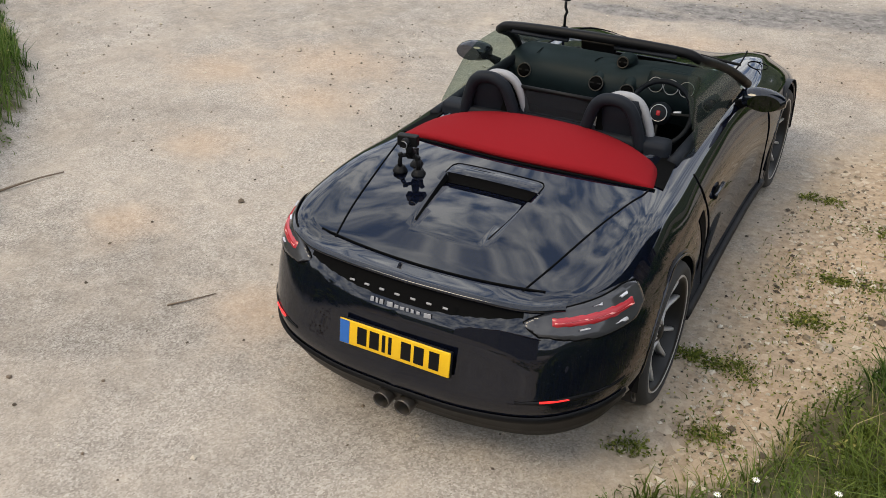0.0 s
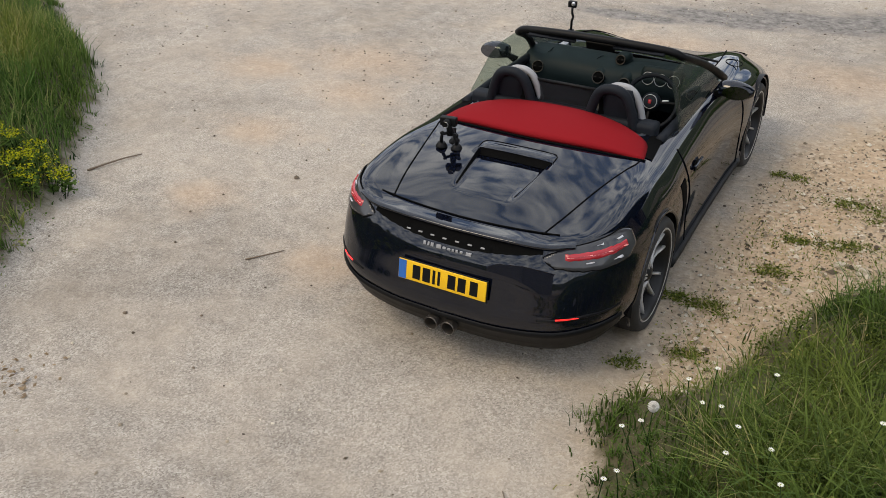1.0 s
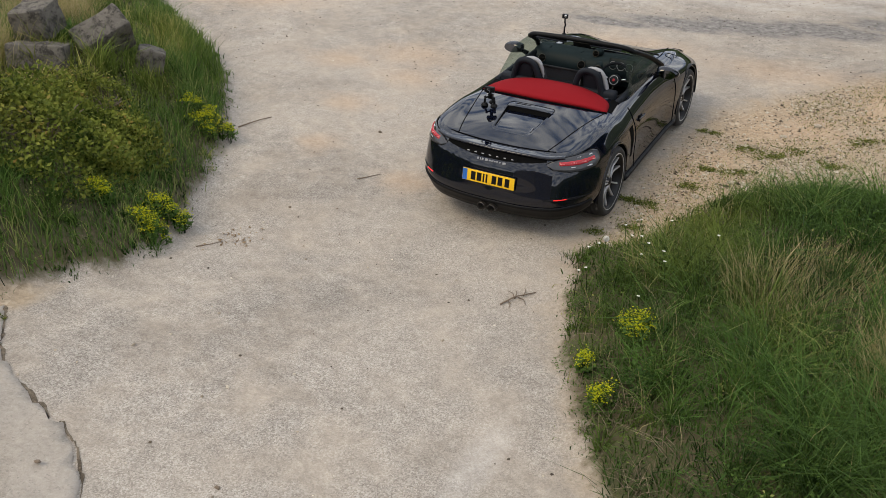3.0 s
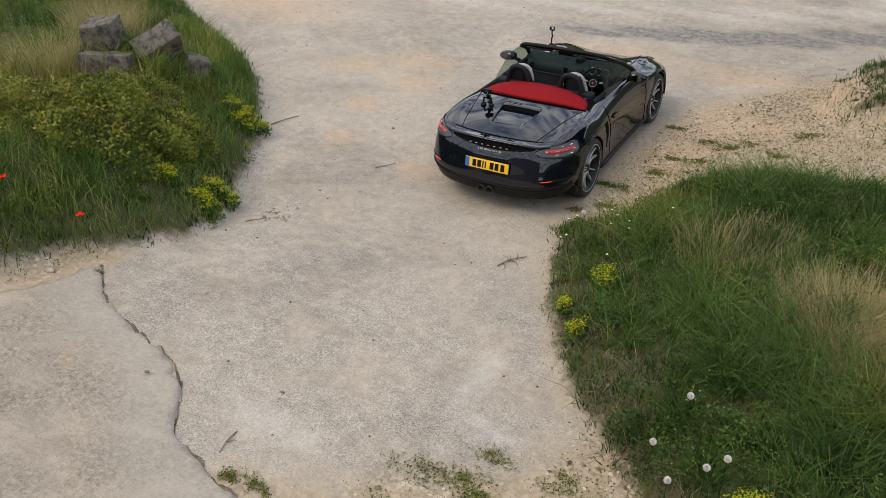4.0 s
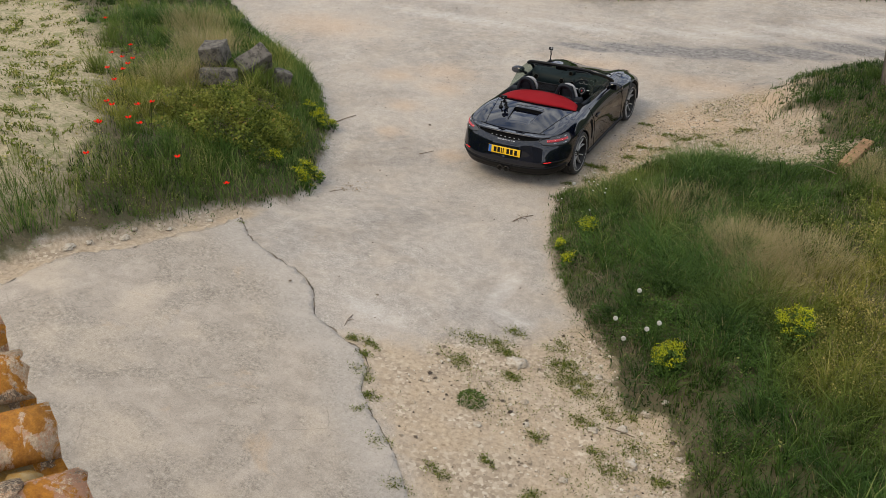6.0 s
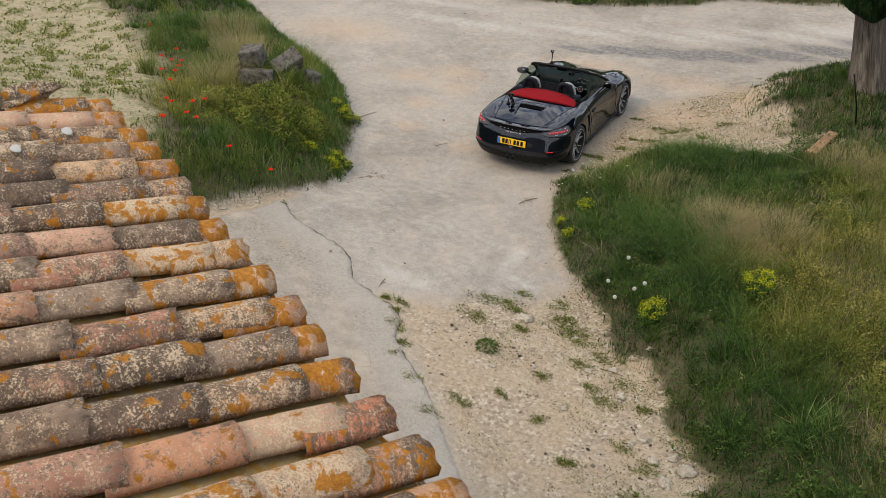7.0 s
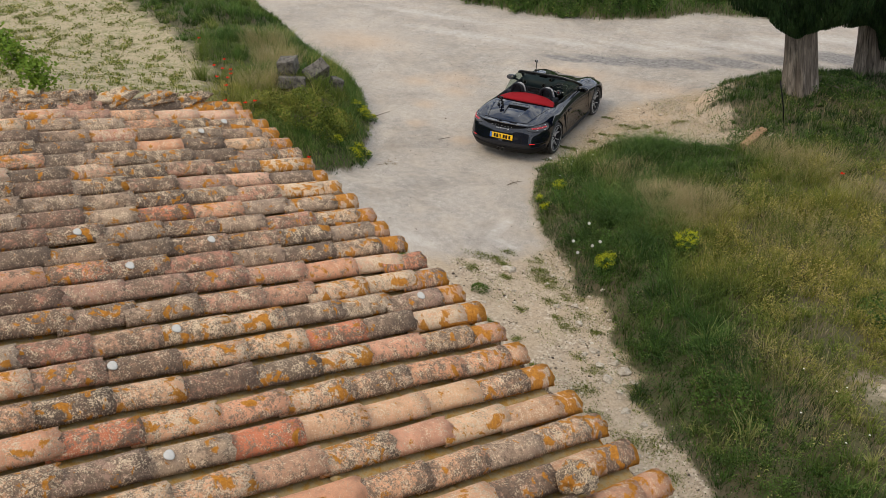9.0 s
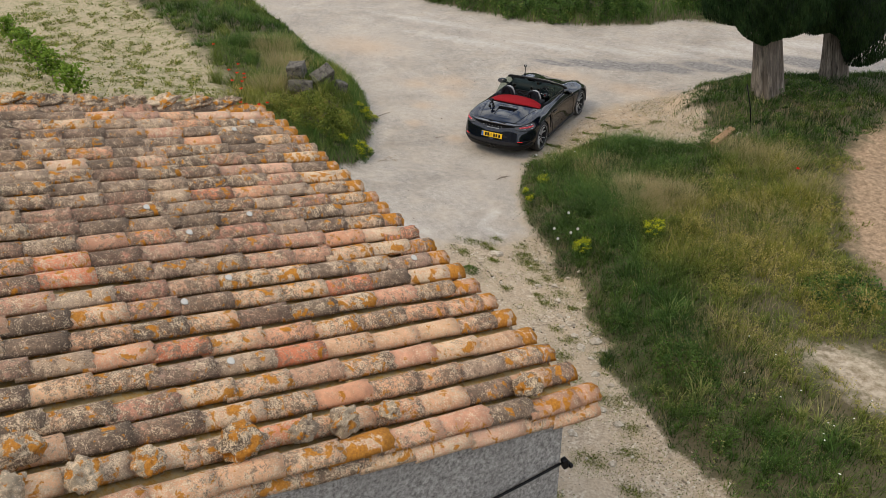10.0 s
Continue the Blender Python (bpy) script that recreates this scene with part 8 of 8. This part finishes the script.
for px, py in [(-8.29, -0.77), (-6.26, -2.45), (-5.97, -2.6), (-6.71, -1.7), (-5.83, -2.46), (-5.43, -3.25), (-5.32, -3.21), (-5.25, -3.1), (-4.27, -4.43), (-3.96, -4.66), (-4.76, -3.75), (-4.0, -4.14), (-3.95, -4.05), (-3.78, -4.61),
               (-3.73, -5.14), (-3.66, -5.12), (-3.35, -5.58), (-3.0, -4.61), (-2.5, -4.13), (-3.56, -4.53), (6.6, -0.4)]:
    stalk_flower("poppy", "red poppy on a thin stem in the grass", "flower", "red poppies", px, py, rng.uniform(0.32, 0.45), BLACK, POPPY, 4, 0.042, 0.5)
for px, py in [(1.49, -1.16), (1.58, -1.26), (1.39, -1.14), (1.59, -1.43), (1.78, -1.41), (1.23, -1.54), (1.32, -1.33), (1.67, -0.99), (1.28, -1.42), (1.45, -1.05), (1.9, -1.7), (1.36, -1.02), (2.1, -1.2), (1.8, -2.0), (1.15, -1.62)]:
    stalk_flower("daisy", "small white daisy with a yellow centre in the grass", "flower", "white daisies", px, py, rng.uniform(0.24, 0.32), EUPHORBIA, WHITE_PETAL, 11, 0.013, 0.1)
for i in range(45):
    px, py = rng.uniform(6.0, 9.0), rng.uniform(-10, -6.5)
    if ground_z(px, py) > 0.45 and bank(np.array([px]), np.array([py]))[0] > 0.2:
        stalk_flower("daisy", "small white daisy with a yellow centre in the grass", "flower", "white daisies", px, py, rng.uniform(0.22, 0.32), EUPHORBIA, WHITE_PETAL, 9, 0.013, 0.1)
for px, py, ph in ((3.04, -3.86, 0.38), (3.42, -4.36, 0.40), (3.31, -4.41, 0.36), (3.09, -4.48, 0.30), (1.24, -1.22, 0.27), (2.9, -4.2, 0.3)):
    build_seed_head(px, py, ph)
for vx, vy in ((-13.6, -2.85), (-11.3, -4.15), (-9.9, -4.95), (-8.4, -5.75), (-7.0, -6.4)):
    build_vine(vx, vy, 0.62)
build_cypress(5.08, 4.25, 0.68, 0.365, 1.7, 10.5, 1.28, 9.5, lambda a: 1.80 + 0.22 * math.sin(2 * a + 0.6) + 0.1 * math.sin(5 * a))
build_cypress(6.28, 6.95, 0.62, 0.33, 1.7, 10.0, 1.5, 8.5, lambda a: 1.50 - 1.05 * max(0, math.cos(a + 0.35)) ** 2 + 0.1 * math.sin(4 * a))


# ---- stones, timber and litter ----
def build_block(x, y, z, size, rx, ry, rz, seed):
    bm = bmesh.new()
    add_box(bm, size, None, 0.03, 2)
    bmesh.ops.subdivide_edges(bm, edges=bm.edges, cuts=4, use_grid_fill=True)
    for v in bm.verts:
        q = v.co * 5 + Vector((seed, 0, -seed))
        v.co += v.co.normalized() * (0.022 * noise.noise(q) + 0.02 * noise.noise(q * 2.6))
    ob = tagged(part("stone_block", bm, ROCK), "weathered grey stone block lying in the grass", "stone", "stone blocks on the bank")
    ob.matrix_basis = pose(x, y, z, rx, ry, rz)


for bx, by, bz, size, rx, ry, rz in ((-5.10, -1.38, 1.38, (0.40, 0.38, 0.32), 8, -6, 18), (-4.80, -1.66, 1.12, (0.58, 0.36, 0.26), -12, 4, 32), (-4.70, -0.92, 1.12, (0.32, 0.58, 0.42), 24, 30, -12), (-4.36, -0.62, 0.82, (0.30, 0.30, 0.28), -6, 18, 44)):
    build_block(bx, by, bz + 0.03, size, rx, ry, rz, 7.0 + bx)


def build_stones():
    for i, (x, y, s) in enumerate([(2.11, -5.07, 0.13), (2.79, -4.78, 0.055), (2.82, -5.05, 0.05), (3.61, -5.15, 0.06), (2.92, -4.56, 0.05), (1.99, -4.57, 0.04), (0.86, -0.44, 0.035), (0.80, -0.40, 0.03), (0.91, -0.36, 0.028), (1.02, -0.5, 0.03),
                                   (4.5, -6.6, 0.10), (4.7, -6.75, 0.12), (4.35, -6.75, 0.08), (4.9, -6.9, 0.07), (5.3, -7.7, 0.07), (3.9, -6.3, 0.06), (5.7, -8.5, 0.08), (1.75, 1.2, 0.045), (1.9, 1.15, 0.06), (2.2, 1.35, 0.05), (4.95, 1.95, 0.09), (5.15, 2.0, 0.06), (4.1, -5.65, 0.05), (3.75, -5.0, 0.045), (2.95, -4.75, 0.06), (-2.62, -5.3, 0.07), (-2.75, -5.7, 0.05), (-2.72, -5.9, 0.09), (-2.85, -6.3, 0.06), (-2.5, -4.7, 0.06), (-2.9, -6.55, 0.1), (-2.58, -5.05, 0.05), (2.0, 2.6, 0.05), (2.3, 3.0, 0.06), (1.5, 0.75, 0.05), (3.2, -5.6, 0.06), (3.45, -5.45, 0.07), (3.7, -5.9, 0.08), (4.15, -6.45, 0.09), (4.05, -6.6, 0.06), (4.55, -7.0, 0.10), (4.8, -7.2, 0.06), (5.0, -7.55, 0.08), (5.4, -8.3, 0.07), (5.2, -9.0, 0.08), (2.45, -5.6, 0.05), (2.6, -5.9, 0.045), (2.2, -6.2, 0.05), (3.2, -6.4, 0.05), (5.9, -9.3, 0.07)]):
        bm = bmesh.new()
        lump(bm, (s * 0.9, s * 0.7, s * 0.30), None, 0.55, 3, i * 1.9, 2.1)
        ob = tagged(part("stone", bm, LIMESTONE), "pale limestone lying on the bare ground", "stone", "loose pale stones")
        ob.matrix_basis = pose(x, y, ground_z(x, y) + s * 0.06, 0, 0, 57 * i)


def build_pebbles():
    def where(x, y):
        dirt = np.clip(signed(DIRT, x, y)[0] / 0.5 + 0.2, 0, 1)
        free = np.maximum(signed(RIGHT, x, y)[0], signed(LEFT, x, y)[0]) < 0.02
        slab = signed(SLAB, x, y)[0] < -0.02
        strip = np.exp(-((y - 3.6 - 0.25 * x) / 1.1) ** 2) * (x < 2.5)
        return free * slab * np.clip(dirt * np.clip(0.45 + 0.6 * waves(x, y, 1.3, 31.0), 0.06, 1) + 0.035 + 0.05 * np.clip((y - 0.3) / 2, 0, 1) + 0.25 * strip * np.clip(waves(x, y, 1.1, 3.0), 0, 1), 0, 1)
    x, y = scatter(60000, (-9, 8, -12, 9), where)
    x3, y3 = scatter(40000, (0.85, 4.2, -1.0, 5.4), lambda a, b: (signed(RIGHT, a, b)[0] < 0.05) * np.clip(signed(DIRT, a, b)[0] / 0.4 + 0.1, 0, 1) * np.clip(0.5 + 0.7 * waves(a, b, 1.6, 7.0), 0.1, 1))
    x2, y2 = scatter(4000, (-14, -3.5, -8, 3), lambda a, b: np.clip(signed(FIELD, a, b)[0], 0, 1) * 0.6)
    # dark chips strewn over the track
    x4, y4 = scatter(2600, (-8, 3.5, -4, 8.5), lambda a, b: (np.maximum(np.maximum(signed(RIGHT, a, b)[0], signed(LEFT, a, b)[0]), signed(FAR, a, b)[0]) < 0) * np.clip(0.12 + 0.5 * np.clip((b - 0.5) / 2.5, 0, 1) * np.clip(2.2 * (patches(a, b, 1.6, 61) - 0.3), 0, 1), 0, 1))
    # coarse rubble along the verge by the car
    x5, y5 = scatter(9000, (0.9, 4.4, -0.8, 5.4), lambda a, b: (signed(RIGHT, a, b)[0] < 0.12) * np.clip(signed(DIRT, a, b)[0] / 0.4, 0, 1) * np.clip(2.4 * (patches(a, b, 0.7, 71) - 0.35), 0, 1))
    # rubble along the bank's foot by the house
    x6, y6 = scatter(16000, (1.2, 7.5, -11, -4.2), lambda a, b: (signed(RIGHT, a, b)[0] + ragged(a, b) < 0.1) * np.clip(signed(DIRT, a, b)[0] / 0.4, 0, 1) * np.clip(2.6 * (patches(a, b, 0.65, 72) - 0.45) + 0.5 * np.exp(signed(RIGHT, a, b)[0] / 0.5) - 0.1, 0.02, 1))
    x5, y5 = np.concatenate([x5, x6]), np.concatenate([y5, y6])
    dark, coarse = len(x4), len(x5)
    x, y = np.concatenate([x, x2, x3, x5, x4]), np.concatenate([y, y2, y3, y5, y4])
    n = len(x)
    s = 0.005 + 0.011 * rng.random(n) ** 2.0 + 0.020 * (rng.random(n) < 0.05) * rng.random(n)
    s[n - dark - coarse:n - dark] = 0.006 + 0.011 * rng.random(coarse) + 0.022 * rng.random(coarse) ** 8
    s[n - dark:] = rng.uniform(0.006, 0.016, dark)
    tone = rng.random(n)
    tone[n - dark:] = rng.uniform(0, 0.08, dark)
    z = height(x, y) + s * 0.25
    d = np.array([(1, 0, 0), (0, 1, 0), (-1, 0, 0), (0, -1, 0), (0, 0, 0.62), (0, 0, -0.4)])
    a = rng.uniform(0, 2 * np.pi, n)
    V = d[None] * rng.uniform(0.65, 1.3, (n, 6, 1)) * s[:, None, None]
    V = np.stack([V[..., 0] * np.cos(a)[:, None] - V[..., 1] * np.sin(a)[:, None] * 0.8, V[..., 0] * np.sin(a)[:, None] + V[..., 1] * np.cos(a)[:, None] * 0.8, V[..., 2]], 2)
    V += np.stack([x, y, z], 1)[:, None]
    b = np.arange(n) * 6
    F = np.concatenate([np.stack([b + i, b + (i + 1) % 4, b + 4], 1) for i in range(4)] + [np.stack([b + (i + 1) % 4, b + i, b + 5], 1) for i in range(4)])
    me = array_mesh("pebbles", V.reshape(-1, 3), [F], np.repeat(tone, 6))
    me.materials.append(PEBBLES)
    tagged(new("pebbles", me), "loose pale pebbles and chippings on the ground", "gravel", kind="stuff")


def build_twig(pts, r, label="dry brown twig lying on the gravel", side=()):
    bm = bmesh.new()
    P = [Vector((x, y, ground_z(x, y) + r * 0.9 + dz)) for x, y, dz in pts]
    tube(bm, P, [r * (1 - 0.5 * i / (len(P) - 1)) for i in range(len(P))], 6)
    for a, b in side:
        A, B = Vector((*a, ground_z(*a) + r)), Vector((*b, ground_z(*b) + r * 1.5))
        tube(bm, [A, A.lerp(B, 0.5) + Vector((0.01, 0.012, 0.01)), B], [r * 0.7, r * 0.5, r * 0.3], 5)
    tagged(part("twig", bm, WOODY), label, "twig", "fallen twigs")


build_stones()
build_pebbles()
build_twig([(-3.63, -0.14, 0), (-3.58, 0.02, 0.015), (-3.55, 0.16, 0.012), (-3.50, 0.31, 0)], 0.009)
build_twig([(-1.69, -0.57, 0), (-1.61, -0.48, 0.004), (-1.53, -0.36, 0)], 0.006)
build_twig([(0.63, -1.93, 0), (0.70, -1.80, 0.02), (0.76, -1.72, 0.012), (0.82, -1.63, 0)], 0.008, "forked dry twig lying on the track", (((0.70, -1.80), (0.60, -1.72)), ((0.72, -1.77), (0.82, -1.84)), ((0.75, -1.73), (0.71, -1.62)), ((0.67, -1.86), (0.72, -1.95)), ((0.70, -1.80), (0.66, -1.69))))
build_twig([(0.23, -5.42, 0), (0.25, -5.55, 0.01), (0.28, -5.66, 0)], 0.006, "dry forked twig lying on the track", (((0.25, -5.55), (0.30, -5.50)),))
build_twig([(-2.10, -2.54, 0), (-2.03, -2.42, 0.004), (-2.0, -2.3, 0)], 0.005)
build_twig([(3.31, -5.49, 0), (3.45, -5.50, 0.02), (3.60, -5.49, 0)], 0.007)
build_twig([(4.55, 0.2, 0.3), (4.2, 0.6, 0.22), (3.9, 1.0, 0.1)], 0.006, "thin dead stalk in the grass")


def build_litter():
    n = 60
    x, y = -1.98 + rng.normal(0, 0.11, n), -2.18 + rng.normal(0, 0.14, n)
    c = np.stack([x, y, height(x, y) + rng.uniform(0.004, 0.014, n)], 1)
    tagged(plant_mesh("leaf_litter", [leaves(c, rng.uniform(0.02, 0.045, n), rng.uniform(0.2, 0.9, n), 0.15)], LITTER), "scatter of dry brown leaves on the track", "litter", kind="stuff")
    for x, y, s in ((-1.93, -1.4, 0.02), (0.2, -4.85, 0.02), (-0.7, -5.33, 0.025), (-1.5, -1.2, 0.012), (-1.2, -1.6, 0.012)):
        bm = bmesh.new()
        lump(bm, (s, s * 0.7, s * 0.5), None, 0.4, 1, x)
        ob = tagged(part("pebble", bm, WOODY), "small dark clod lying on the track", "stone", "dark clods")
        ob.matrix_basis = pose(x, y, ground_z(x, y) + s * 0.25 + (0.035 if x == -0.7 else 0))


build_litter()
bm = bmesh.new()
add_box(bm, (0.17, 0.92, 0.15), None, 0.012, 2)
plank = tagged(part("timber", bm, PLANK, None, "", False), "short weathered squared timber lying on the verge", "timber")
plank.matrix_basis = pose(4.68, 1.62, ground_z(4.68, 1.62) + 0.07, 5, 0, -14)
bm = bmesh.new()
tube(bm, [(0, 0, -0.2), (-0.09, -0.04, 0.35), (-0.25, -0.11, 0.95)], 0.014, 8)
post = tagged(part("iron_post", bm, BLACK), "thin leaning dark iron stake in the grass", "post")
post.matrix_basis = pose(5.11, 2.63, ground_z(5.11, 2.63))


def build_hills():
    """Low wooded hills all round, far off: an unseen ring added for reflections."""
    bm = bmesh.new()
    rows = []
    for j in range(97):
        a = 2 * math.pi * j / 96
        h = 42 + 12 * math.sin(3 * a + 1) + 8 * math.sin(7 * a) + 4 * math.sin(17 * a + 2)
        c, s = math.cos(a), math.sin(a)
        rows.append([Vector((c * r, s * r, z)) for r, z in ((230, -3), (270, h * 0.55), (330, h), (420, h * 1.05))])
    loft(bm, rows, False, False)
    ob = part("backdrop", bm, HILLS)
    tagged(ob, "unseen low wooded hills added far round the place", "backdrop", kind="structure")


HILLS = stone_material("wooded_hills", (0.04, 0.06, 0.025), (0.09, 0.105, 0.05), (0.03, 0.045, 0.02), 0.01)
build_hills()
